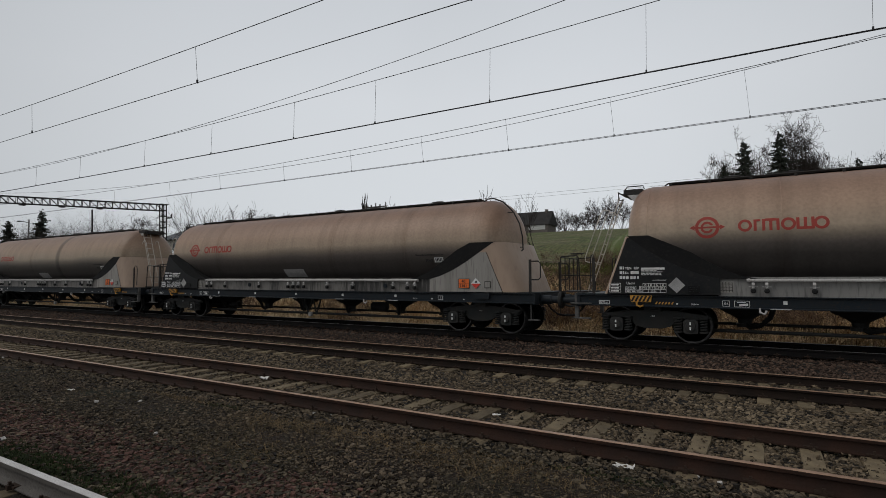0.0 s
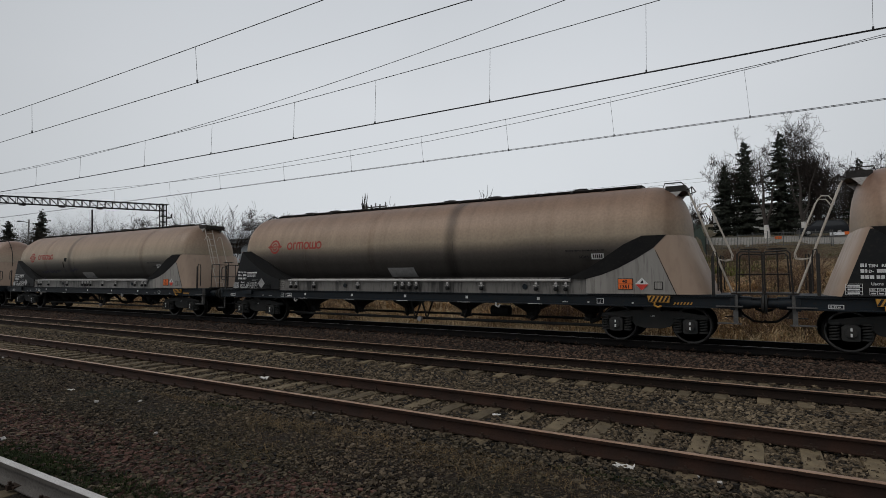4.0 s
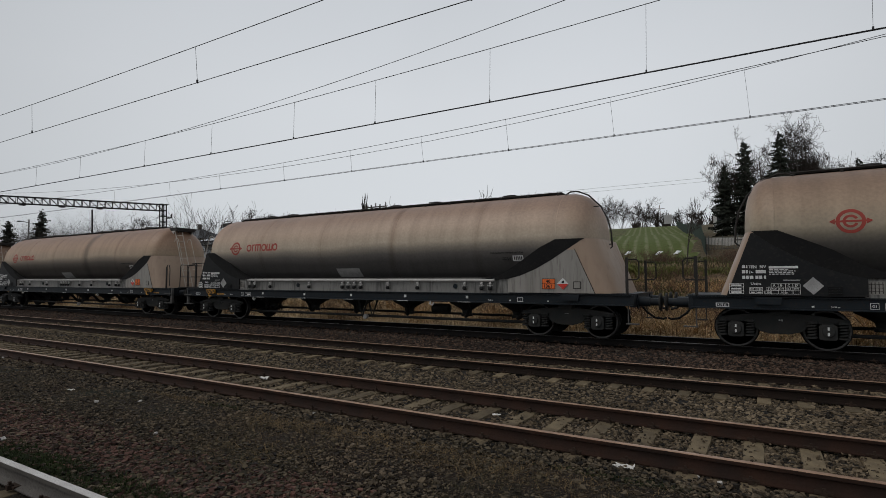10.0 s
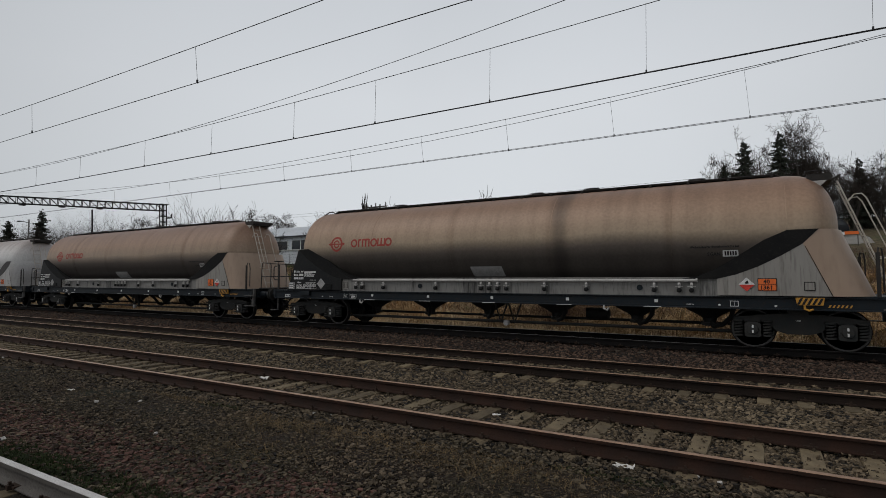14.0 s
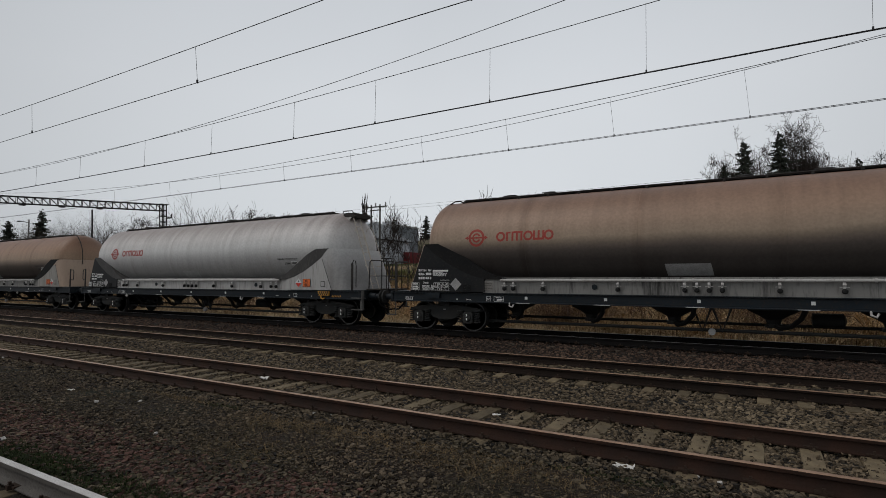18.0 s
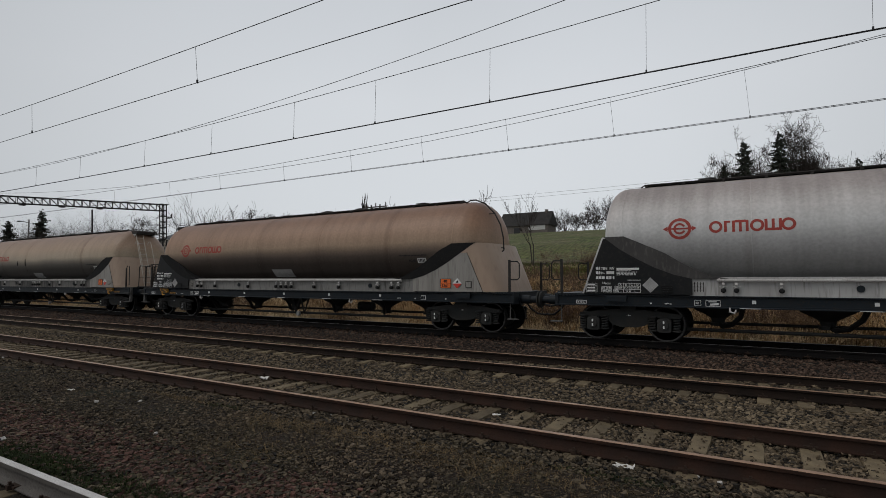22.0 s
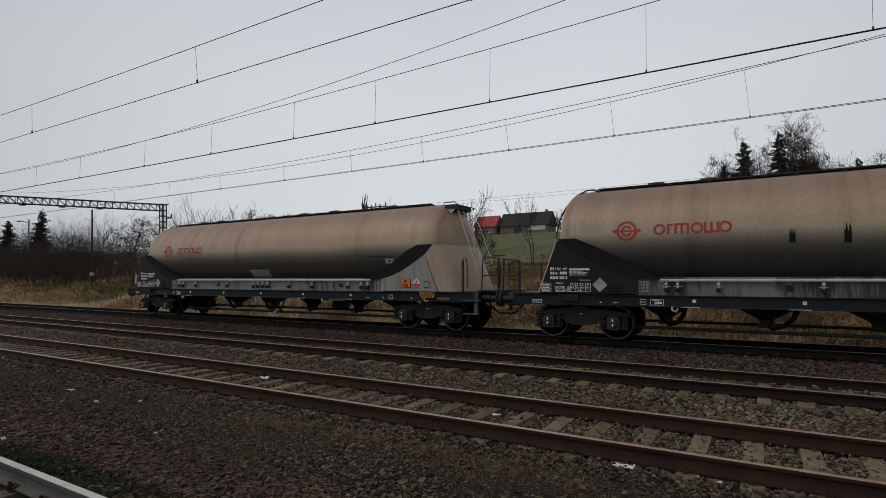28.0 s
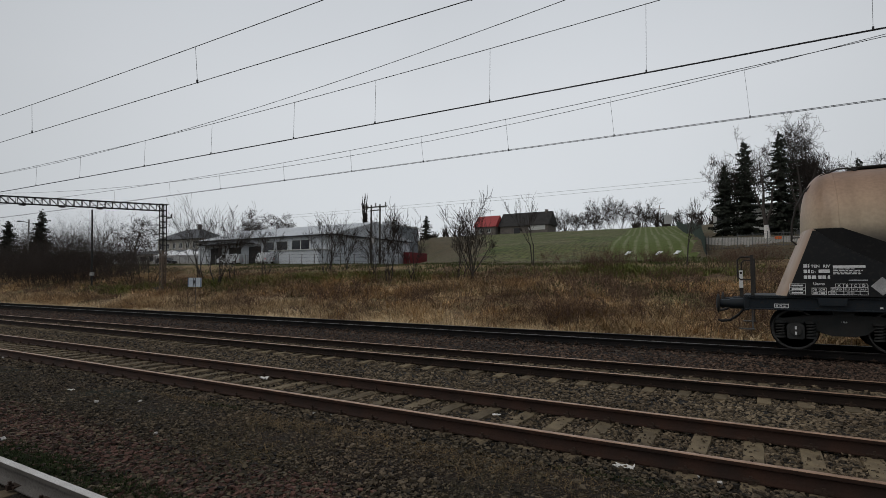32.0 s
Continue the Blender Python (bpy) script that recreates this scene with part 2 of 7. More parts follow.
def field_material():
    """Young winter crop: a dull, patchy part and a strip of fresh green with pale wheel rows, all drilled away from the track."""
    m = ground_material("green_field_rows", [(0.042, 0.066, 0.012), (0.068, 0.074, 0.024), (0.108, 0.09, 0.048)], 0.11, 1.6, 0.6, 0.1, 0.75)
    n, ln = m.node_tree.nodes, m.node_tree.links
    bs = n["Principled BSDF"]
    src = bs.inputs["Base Color"].links[0].from_socket
    tc, across, fuzz = n.new("ShaderNodeTexCoord"), n.new("ShaderNodeVectorMath"), n.new("ShaderNodeTexNoise")
    across.operation = "DOT_PRODUCT"
    across.inputs[1].default_value = (1.0, 0.18, 0.0)
    ln.new(tc.outputs["Object"], across.inputs[0])
    fuzz.inputs["Scale"].default_value, fuzz.inputs["Detail"].default_value = 0.5, 5
    ln.new(tc.outputs["Object"], fuzz.inputs["Vector"])

    def calc(op, a, b):
        q = n.new("ShaderNodeMath")
        q.operation = op
        for k, w in enumerate((a, b)):
            if isinstance(w, float):
                q.inputs[k].default_value = w
            else:
                ln.new(w, q.inputs[k])
        return q.outputs[0]

    def span(value, a, b, lo=0.0, hi=1.0):
        q = n.new("ShaderNodeMapRange")
        for key, w in (("From Min", a), ("From Max", b), ("To Min", lo), ("To Max", hi)):
            q.inputs[key].default_value = w
        ln.new(value, q.inputs["Value"])
        return q.outputs[0]

    def blend(fac, a, b):
        q = n.new("ShaderNodeMix")
        q.data_type = "RGBA"
        ln.new(fac, q.inputs[0])
        for k, w in ((6, a), (7, b)):
            if isinstance(w, tuple):
                q.inputs[k].default_value = (*w, 1)
            else:
                ln.new(w, q.inputs[k])
        return q.outputs[2]

    u = calc("ADD", across.outputs["Value"], calc("MULTIPLY", fuzz.outputs["Fac"], 0.35))
    strip = span(u, -4.6, -4.0)
    rows = span(calc("SINE", calc("MULTIPLY", u, 4.6), 0.0), 0.15, 0.95)
    broken = span(fuzz.outputs["Fac"], 0.35, 0.62, 0.25, 0.85)
    fresh = blend(calc("MULTIPLY", rows, broken), (0.068, 0.089, 0.019), (0.16, 0.16, 0.088))
    fine = span(calc("SINE", calc("MULTIPLY", u, 11.0), 0.0), 0.2, 1.0, 0.0, 0.6)
    dull = blend(calc("MULTIPLY", fine, broken), src, (0.125, 0.115, 0.065))
    ln.new(blend(strip, dull, fresh), bs.inputs["Base Color"])
    return m


# soil colours also lowered to hold the shade between strewn stones
MAT["soil"] = ground_material("trackside_soil", [(0.012, 0.0058, 0.0038), (0.019, 0.0125, 0.0075), (0.008, 0.0095, 0.004)], 0.9, 45, 1.0, 0.03, 0.85)
MAT["dry_grass"] = ground_material("dry_grass_bank", [(0.09, 0.06, 0.038), (0.22, 0.15, 0.08), (0.10, 0.105, 0.04)], 0.28, 14, 1.0, 0.1, 0.8)
MAT["meadow"] = ground_material("winter_meadow", [(0.05, 0.046, 0.026), (0.08, 0.062, 0.036), (0.056, 0.058, 0.026)], 0.12, 3.0, 0.8, 0.1)
MAT["field"] = field_material()
MAT["gravel"] = material("dark_gravel", (0.080, 0.058, 0.038), (0.040, 0.033, 0.020), rough=0.85, scale=0.5, fine=30, island=0.95, bump=0.3)
MAT["paved"] = ground_material("paved_yard", [(0.15, 0.142, 0.13), (0.21, 0.198, 0.18), (0.18, 0.172, 0.15)], 0.3, 12, 0.2, 0.01, 0.2)


def build_ground():
    xs = sorted({*np.arange(-60, 12.01, 1.0).tolist(), *np.arange(-220, -60, 6).tolist(), *np.arange(12, 90, 4).tolist(), *np.arange(-1800, -220, 80).tolist(),
                 *np.arange(90, 1500, 80).tolist()})
    ys = sorted({*np.arange(-40, 2, 4).tolist(), *np.arange(2, 50, 0.8).tolist(), *np.arange(50, 260, 5).tolist(), *np.arange(260, 3000, 120).tolist()})
    v = [(x, y, ground_z(x, y)) for y in ys for x in xs]
    nx = len(xs)
    f, kind = [], []
    for j in range(len(ys) - 1):
        for i in range(nx - 1):
            f.append((j * nx + i, j * nx + i + 1, (j + 1) * nx + i + 1, (j + 1) * nx + i))
            x, y = (xs[i] + xs[i + 1]) / 2, (ys[j] + ys[j + 1]) / 2
            k = 0 if y < 17.6 else 1
            if y > 44:
                k = 2
                if 62 < y < 245 and -0.5 < x / y < -0.10 + 0.0 * y:
                    k = 3
            kind.append(k)
    me = quick("ground", v, f, MAT["soil"], smooth=True)
    for q in ("dry_grass", "meadow", "field"):
        me.materials.append(MAT[q])
    me.polygons.foreach_set("material_index", np.array(kind, dtype=np.int32))
    tagged(new("ground", me), "dark soil, dry grass bank and green field", "ground", kind="structure")


build_ground()

# ---- tracks ----
RAIL = [(-0.075, -0.172), (0.075, -0.172), (0.075, -0.160), (0.016, -0.145), (0.010, -0.135), (0.010, -0.050), (0.034, -0.038), (0.034, -0.006),
        (-0.034, -0.006), (-0.034, -0.038), (-0.010, -0.050), (-0.010, -0.135), (-0.016, -0.145), (-0.075, -0.160)]
HEAD = [(-0.0345, -0.006), (0.0345, -0.006), (0.0335, -0.002), (0.026, 0.0), (-0.026, 0.0), (-0.0335, -0.002)]


def sleeper_mesh(mat):
    sh = Shape()
    sec = [(-0.12, -0.2), (0.12, -0.2), (0.10, 0.0), (-0.10, 0.0)]
    sh.prism([(x, z) for x, z in sec], "y", -1.26, 1.26)
    return mesh_of("sleeper", sh, mat, bevel=0.015)


def build_track(key, x0, x1, pitch, phase, concrete, side, head, sunk=0.0):
    yc, zc = TRACK_Y[key], TRACK_Z[key]
    track = tagged(new("track_" + key), "straight railway track on concrete sleepers in ballast", "railway track", kind="structure")
    track.location = (0, yc, zc)
    me = sleeper_mesh(concrete)
    xs = np.arange(phase + math.ceil((x0 - phase) / pitch) * pitch, x1, pitch)
    rnd = random.Random(key)
    for x in xs:
        ob = new("sleeper", me)
        ob.parent = track
        ob.location = (x + rnd.uniform(-0.02, 0.02), rnd.uniform(-0.03, 0.03), -0.176 - sunk)
        ob.rotation_euler = (0, 0, rnd.uniform(-0.012, 0.012))
    for y in (-0.7525, 0.7525):
        rail = part("rail", Shape().prism([(a + y, b) for a, b in RAIL], "x", -170, 45), side, track)
        part("rail_head", Shape().prism([(a + y, b) for a, b in HEAD], "x", -170, 45), head, rail, "worn running surface")
        sh = Shape()
        for x in xs:
            for s in (-1, 1):
                sh.box(x - 0.07, x + 0.07, y + s * 0.05 - 0.03, y + s * 0.05 + 0.03, -0.165, -0.145)
                sh.box(x - 0.025, x + 0.025, y + s * 0.085 - 0.025, y + s * 0.085 + 0.025, -0.176, -0.135)
                sh.box(x - 0.012, x + 0.012, y + s * 0.085 - 0.012, y + s * 0.085 + 0.012, -0.135, -0.105)
        fs = part("rail_fastenings", sh, MAT["clip"], track, "rusty clips and bolts", smooth=False)
        fs["kind"] = "stuff"


build_track("siding", -16, 4, 0.6, 0.1, MAT["concrete"], MAT["rail_grey_side"], MAT["rail_head"], 0.02)
build_track("near", -62, 8, 0.555, -0.72, MAT["concrete"], MAT["rail_rust"], MAT["rail_dull"])
build_track("middle", -75, 10, 0.588, -0.67, MAT["concrete"], MAT["rail_brown"], MAT["rail_dull"])
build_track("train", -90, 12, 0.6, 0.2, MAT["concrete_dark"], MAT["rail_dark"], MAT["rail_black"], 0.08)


def bed_z(y):
    """Top of the ballast across the tracks."""
    lo, hi = TRACK_Y["near"], TRACK_Y["train"]
    if y < lo:
        return -0.205 + 0.03 * min(max((lo - 0.85 - y) / 0.2, 0), 1) - max(lo - 1.3 - y, 0) * 0.5
    if y < TRACK_Y["middle"]:
        k = (y - lo) / (TRACK_Y["middle"] - lo)
        dip = 0.014 * min(max((y - 9.95) / 0.12, 0), 1) * min(max((10.75 - y) / 0.12, 0), 1)
        return -0.205 - 0.08 * k - 0.04 * math.sin(math.pi * k) ** 4 - dip
    if y < hi:
        k = (y - TRACK_Y["middle"]) / (hi - TRACK_Y["middle"])
        return -0.285 + 0.19 * k - 0.06 * math.sin(math.pi * k) ** 4
    return -0.095 - max(y - hi - 1.4, 0) * 0.3


def stones(name, label, n, y0, y1, xfun, size, mat, seed, zfun, flat=0.75):
    """Crushed stone: many small broken blocks in one mesh."""
    rs = np.random.RandomState(seed)
    y = rs.uniform(y0, y1, n)
    lo, hi = xfun(y)
    # more of them towards the camera
    x = hi - (hi - lo) * rs.uniform(0, 1, n) ** 1.35
    if "gravel" in name:
        x, y = x + rs.normal(0, 0.35, n), np.clip(y + rs.normal(0, 0.14, n), 0.2, 5.8)
    z = np.array([zfun(a) for a in y])
    s = size * rs.uniform(0.40, 1.35, n)
    cube = np.array([(i, j, k) for k in (-1, 1) for j in (-1, 1) for i in (-1, 1)], dtype=float)
    v = cube[None] * rs.uniform(0.35, 1.0, (n, 8, 3))
    v[:, :, 2] *= flat
    a, b = rs.uniform(0, 6.28, n), rs.uniform(-0.6, 0.6, n)
    ca, sa, cb, sb = np.cos(a)[:, None], np.sin(a)[:, None], np.cos(b)[:, None], np.sin(b)[:, None]
    yy = v[:, :, 1] * cb - v[:, :, 2] * sb
    zz = v[:, :, 1] * sb + v[:, :, 2] * cb
    v = np.stack([v[:, :, 0] * ca - yy * sa, v[:, :, 0] * sa + yy * ca, zz], axis=2) * (s / 2)[:, None, None]
    v += np.stack([x, y, z + s * rs.uniform(-0.42, 0.22, n)], axis=1)[:, None, :]
    fc = np.array([(0, 2, 3, 1), (4, 5, 7, 6), (0, 1, 5, 4), (2, 6, 7, 3), (0, 4, 6, 2), (1, 3, 7, 5)])
    f = (np.arange(n)[:, None, None] * 8 + fc[None]).reshape(-1, 4)
    return tagged(new(name, quick(name, v.reshape(-1, 3), f, mat)), label, "ballast", kind="stuff")


def seen_span(y):
    return -2.95 * y - 1.0, 0.17 * y + 0.6


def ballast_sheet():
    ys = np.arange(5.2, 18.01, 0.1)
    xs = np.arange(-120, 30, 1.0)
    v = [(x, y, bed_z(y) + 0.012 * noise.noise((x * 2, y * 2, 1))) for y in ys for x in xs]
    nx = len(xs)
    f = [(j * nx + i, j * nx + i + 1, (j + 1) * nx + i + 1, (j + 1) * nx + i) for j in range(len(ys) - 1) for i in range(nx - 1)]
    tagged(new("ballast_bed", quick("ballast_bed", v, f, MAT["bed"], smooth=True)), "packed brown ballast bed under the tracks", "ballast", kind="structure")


ballast_sheet()
stones("ballast_stones", "brown crushed stone round the near track", 56000, 5.85, 9.0, seen_span, 0.052, MAT["ballast"], 1, bed_z)
stones("ballast_stones", "brown crushed stone between the tracks", 54000, 8.9, 13.3, seen_span, 0.062, MAT["ballast"], 2, bed_z)
stones("ballast_stones", "dark reddish crushed stone beside the train", 34000, 12.9, 15.6, seen_span, 0.062, MAT["ballast_red"], 3, bed_z)
stones("ballast_stones", "dark crushed stone under the train", 9000, 15.4, 18.0, seen_span, 0.07, MAT["ballast_red"], 9, bed_z)
stones("gravel", "small dark gravel strewn on the soil", 24000, 2.85, 5.7, seen_span, 0.036, MAT["gravel"], 4, lambda y: ground_z(0, y) + 0.004, 0.5)
stones("ballast_stones", "dark stones beside the near rail", 9000, 5.15, 5.95, seen_span, 0.046, MAT["gravel"], 61, lambda y: bed_z(y) + 0.012)
stones("gravel", "fine grit strewn on the soil", 24000, 2.7, 5.6, seen_span, 0.019, MAT["gravel"], 44, lambda y: ground_z(0, y) + 0.004, 0.5)
stones("ballast_stones", "stones fallen on the near sleepers", 1700, 5.95, 7.35, seen_span, 0.036, MAT["ballast"], 15, lambda y: -0.168)
stones("gravel", "reddish stones trodden into the soil", 6500, 2.8, 3.6, lambda y: (-2.95 * y - 1.0, -3.2 + y * 0), 0.048, MAT["red_stone"], 5, lambda y: ground_z(0, y) + 0.004, 0.5)
stones("gravel", "sparse gravel among the siding's sleepers", 9000, 0.4, 2.8, lambda y: (-9.5 + y * 0, 3 + y * 0), 0.036, MAT["gravel"], 21, lambda y: ground_z(0, y) + 0.004, 0.5)
stones("gravel", "dark stones beside the siding", 2600, 2.6, 3.6, lambda y: (-5.6 + y * 0, -1.5 + y * 0), 0.05, MAT["gravel"], 17, lambda y: ground_z(0, y) + 0.004, 0.6)
stones("gravel", "larger stones scattered on the soil", 4200, 2.9, 5.7, seen_span, 0.058, MAT["gravel"], 7, lambda y: ground_z(0, y) + 0.004, 0.5)
stones("gravel", "a few pale stones", 40, 2.6, 8.4, seen_span, 0.05, MAT["white_stone"], 6, lambda y: (bed_z(y) if y > 4.8 else ground_z(0, y)) + 0.02)

MAT["paper"] = material("dirty_white_paper", (0.62, 0.60, 0.57), (0.45, 0.43, 0.40), rough=0.85, scale=12, fine=60, bump=0.2)


def litter(x, y, z, w, seed):
    """A crumpled scrap: a small creased sheet."""
    rs = random.Random(seed)
    k = 5
    sh = Shape()
    vs = [((i / (k - 1) - 0.5) * w + rs.uniform(-0.1, 0.1) * w, (j / (k - 1) - 0.5) * w * 0.6 + rs.uniform(-0.08, 0.08) * w, 0.01 + rs.uniform(0, 0.22) * w) for j in range(k) for i in range(k)]
    sh.add(vs, [(j * k + i, j * k + i + 1, (j + 1) * k + i + 1, (j + 1) * k + i) for j in range(k - 1) for i in range(k - 1)])
    ob = tagged(part("litter", sh, MAT["paper"], None, smooth=False), "crumpled dirty white paper scrap lying by the track", "litter", "paper scraps")
    ob.location = (x, y, z)


for x_, y_, z_, w_, seed_ in ((-1.26, 5.66, -0.19, 0.2, 1), (-8.28, 7.16, -0.19, 0.22, 2), (-3.26, 6.89, -0.18, 0.1, 3), (-10.05, 4.63, -0.15, 0.12, 4)):
    litter(x_, y_, z_, w_, seed_)

# ---- silo wagons ----
TANK_R, TANK_Z = 1.45, 2.74


def tank_y(z):
    return math.sqrt(max(TANK_R ** 2 - (z - TANK_Z) ** 2, 0.01))


def tank_material(name, dirt):
    """Tank paint: brown cement dust above black grime, or pale and darker to foot and crown; the object's colour tints
    it.
    """
    m = bpy.data.materials.new(name)
    m.use_nodes = True
    n, ln = m.node_tree.nodes, m.node_tree.links
    bs = n["Principled BSDF"]
    tc = n.new("ShaderNodeTexCoord")
    oi = n.new("ShaderNodeObjectInfo")
    sep = n.new("ShaderNodeSeparateXYZ")
    ln.new(tc.outputs["Object"], sep.inputs[0])

    def noise_at(scale, stretch, detail=5):
        mp = n.new("ShaderNodeMapping")
        mp.inputs["Scale"].default_value = stretch
        ad = n.new("ShaderNodeVectorMath")
        ad.operation = "ADD"
        cm = n.new("ShaderNodeCombineXYZ")
        mu = n.new("ShaderNodeMath")
        mu.operation = "MULTIPLY"
        mu.inputs[1].default_value = 37.0
        ln.new(oi.outputs["Random"], mu.inputs[0])
        ln.new(mu.outputs[0], cm.inputs[0])
        ln.new(tc.outputs["Object"], ad.inputs[0])
        ln.new(cm.outputs[0], ad.inputs[1])
        ln.new(ad.outputs[0], mp.inputs["Vector"])
        q = n.new("ShaderNodeTexNoise")
        q.inputs["Scale"].default_value, q.inputs["Detail"].default_value = scale, detail
        ln.new(mp.outputs[0], q.inputs["Vector"])
        return q.outputs["Fac"]

    broad = noise_at(0.35, (1, 1, 1.2))
    streak = noise_at(1.6, (2.2, 0.3, 0.06) if dirt else (2.6, 0.3, 0.12), 3 if dirt else 5)
    fine = noise_at(14.0, (1, 1, 1))

    def math_node(op, a, b):
        q = n.new("ShaderNodeMath")
        q.operation = op
        for i, w in enumerate((a, b)):
            if isinstance(w, (int, float)):
                q.inputs[i].default_value = w
            else:
                ln.new(w, q.inputs[i])
        return q.outputs[0]

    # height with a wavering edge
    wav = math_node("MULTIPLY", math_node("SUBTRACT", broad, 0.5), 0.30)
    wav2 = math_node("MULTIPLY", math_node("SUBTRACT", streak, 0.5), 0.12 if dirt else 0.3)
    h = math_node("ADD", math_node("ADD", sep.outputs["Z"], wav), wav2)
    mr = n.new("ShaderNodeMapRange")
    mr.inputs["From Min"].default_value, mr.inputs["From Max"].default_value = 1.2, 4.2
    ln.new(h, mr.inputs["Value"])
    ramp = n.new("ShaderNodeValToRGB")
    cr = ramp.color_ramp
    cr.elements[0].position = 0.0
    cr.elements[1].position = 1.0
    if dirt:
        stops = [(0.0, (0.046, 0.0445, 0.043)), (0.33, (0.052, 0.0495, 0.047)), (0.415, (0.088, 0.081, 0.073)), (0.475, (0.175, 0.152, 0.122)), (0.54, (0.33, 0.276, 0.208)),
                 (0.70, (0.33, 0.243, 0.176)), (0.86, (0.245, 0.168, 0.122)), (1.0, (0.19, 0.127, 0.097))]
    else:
        # pale shell: brightest just above mid-height, greyer below, browner at the crown
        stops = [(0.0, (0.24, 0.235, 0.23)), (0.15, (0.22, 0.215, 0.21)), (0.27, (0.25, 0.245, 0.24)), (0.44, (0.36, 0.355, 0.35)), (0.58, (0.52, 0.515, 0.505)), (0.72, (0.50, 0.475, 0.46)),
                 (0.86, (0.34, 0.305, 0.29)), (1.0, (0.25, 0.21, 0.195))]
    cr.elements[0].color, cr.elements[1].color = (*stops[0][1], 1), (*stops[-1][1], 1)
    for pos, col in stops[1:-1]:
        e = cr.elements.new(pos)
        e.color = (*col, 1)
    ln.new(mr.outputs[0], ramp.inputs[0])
    tint = n.new("ShaderNodeMix")
    tint.data_type, tint.blend_type = "RGBA", "MULTIPLY"
    tint.inputs[0].default_value = 1
    ln.new(ramp.outputs[0], tint.inputs[6])
    ln.new(oi.outputs["Color"], tint.inputs[7])
    # runs and blotches
    sr = n.new("ShaderNodeMapRange")
    sr.inputs["From Min"].default_value, sr.inputs["From Max"].default_value = 0.38, 0.68
    sr.inputs["To Min"].default_value, sr.inputs["To Max"].default_value = (1.06, 0.90) if dirt else (1.05, 0.87)
    ln.new(streak, sr.inputs["Value"])
    fr = n.new("ShaderNodeMapRange")
    fr.inputs["From Min"].default_value, fr.inputs["From Max"].default_value = 0.35, 0.7
    fr.inputs["To Min"].default_value, fr.inputs["To Max"].default_value = 1.08, 0.9
    ln.new(fine, fr.inputs["Value"])
    mul = math_node("MULTIPLY", sr.outputs[0], fr.outputs[0])
    # one dark run round the shell, where the object's colour says
    rx = math_node("MULTIPLY", math_node("SUBTRACT", oi.outputs["Alpha"], 0.5), 19.0)
    off = math_node("ADD", math_node("SUBTRACT", sep.outputs["X"], rx), math_node("MULTIPLY", math_node("SUBTRACT", broad, 0.5), 0.5))
    rr = n.new("ShaderNodeMapRange")
    rr.interpolation_type = "SMOOTHSTEP"
    rr.inputs["From Min"].default_value, rr.inputs["From Max"].default_value = 0.03, 0.34
    rr.inputs["To Min"].default_value, rr.inputs["To Max"].default_value = 0.5, 1.0
    ln.new(math_node("ABSOLUTE", off, 0.0), rr.inputs["Value"])
    mul = math_node("MULTIPLY", mul, rr.outputs[0])
    # rusty-brown runs from the ring seams, stronger on some wagons and some seams
    saw = math_node("FRACT", math_node("ADD", math_node("MULTIPLY", math_node("ADD", sep.outputs["X"], math_node("MULTIPLY", math_node("SUBTRACT", broad, 0.5), 0.3)), 1 / 3.16), 0.97), 0.0)
    near = n.new("ShaderNodeMapRange")
    near.interpolation_type = "SMOOTHSTEP"
    near.inputs["From Min"].default_value, near.inputs["From Max"].default_value = 0.075, 0.0
    ln.new(math_node("ABSOLUTE", math_node("SUBTRACT", saw, 0.5), 0.0), near.inputs["Value"])
    which = n.new("ShaderNodeMapRange")
    which.inputs["From Min"].default_value, which.inputs["From Max"].default_value = 0.42, 0.62
    which.inputs["To Min"].default_value, which.inputs["To Max"].default_value = 0.10, 0.62
    ln.new(noise_at(0.3, (1.0, 0.0, 0.0), 1), which.inputs["Value"])
    ragged = n.new("ShaderNodeMapRange")
    ragged.inputs["From Min"].default_value, ragged.inputs["From Max"].default_value = 0.3, 0.62
    ragged.inputs["To Min"].default_value = 0.35
    ln.new(noise_at(7.0, (1.0, 0.3, 0.06), 4), ragged.inputs["Value"])
    runs = math_node("MULTIPLY", math_node("MULTIPLY", near.outputs[0], which.outputs[0]), ragged.outputs[0])
    if not dirt:
        runs = math_node("MULTIPLY", runs, 0.4)
    stain = n.new("ShaderNodeMix")
    stain.data_type, stain.blend_type = "RGBA", "MULTIPLY"
    stain.inputs[7].default_value = (0.46, 0.37, 0.31, 1)
    ln.new(runs, stain.inputs[0])
    ln.new(tint.outputs[2], stain.inputs[6])
    fin = n.new("ShaderNodeMix")
    fin.data_type, fin.blend_type = "RGBA", "MULTIPLY"
    fin.inputs[0].default_value = 1
    ln.new(stain.outputs[2], fin.inputs[6])
    ln.new(mul, fin.inputs[7])
    ln.new(fin.outputs[2], bs.inputs["Base Color"])
    bs.inputs["Roughness"].default_value = 0.46
    bs.inputs["Specular IOR Level"].default_value = 0.27
    bu = n.new("ShaderNodeBump")
    bu.inputs["Strength"].default_value, bu.inputs["Distance"].default_value = 0.06, 0.02
    ln.new(math_node("ADD", broad, math_node("MULTIPLY", fine, 0.12)), bu.inputs["Height"])
    ln.new(bu.outputs[0], bs.inputs["Normal"])
    return m


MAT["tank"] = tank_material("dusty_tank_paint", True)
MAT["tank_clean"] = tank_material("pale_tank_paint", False)
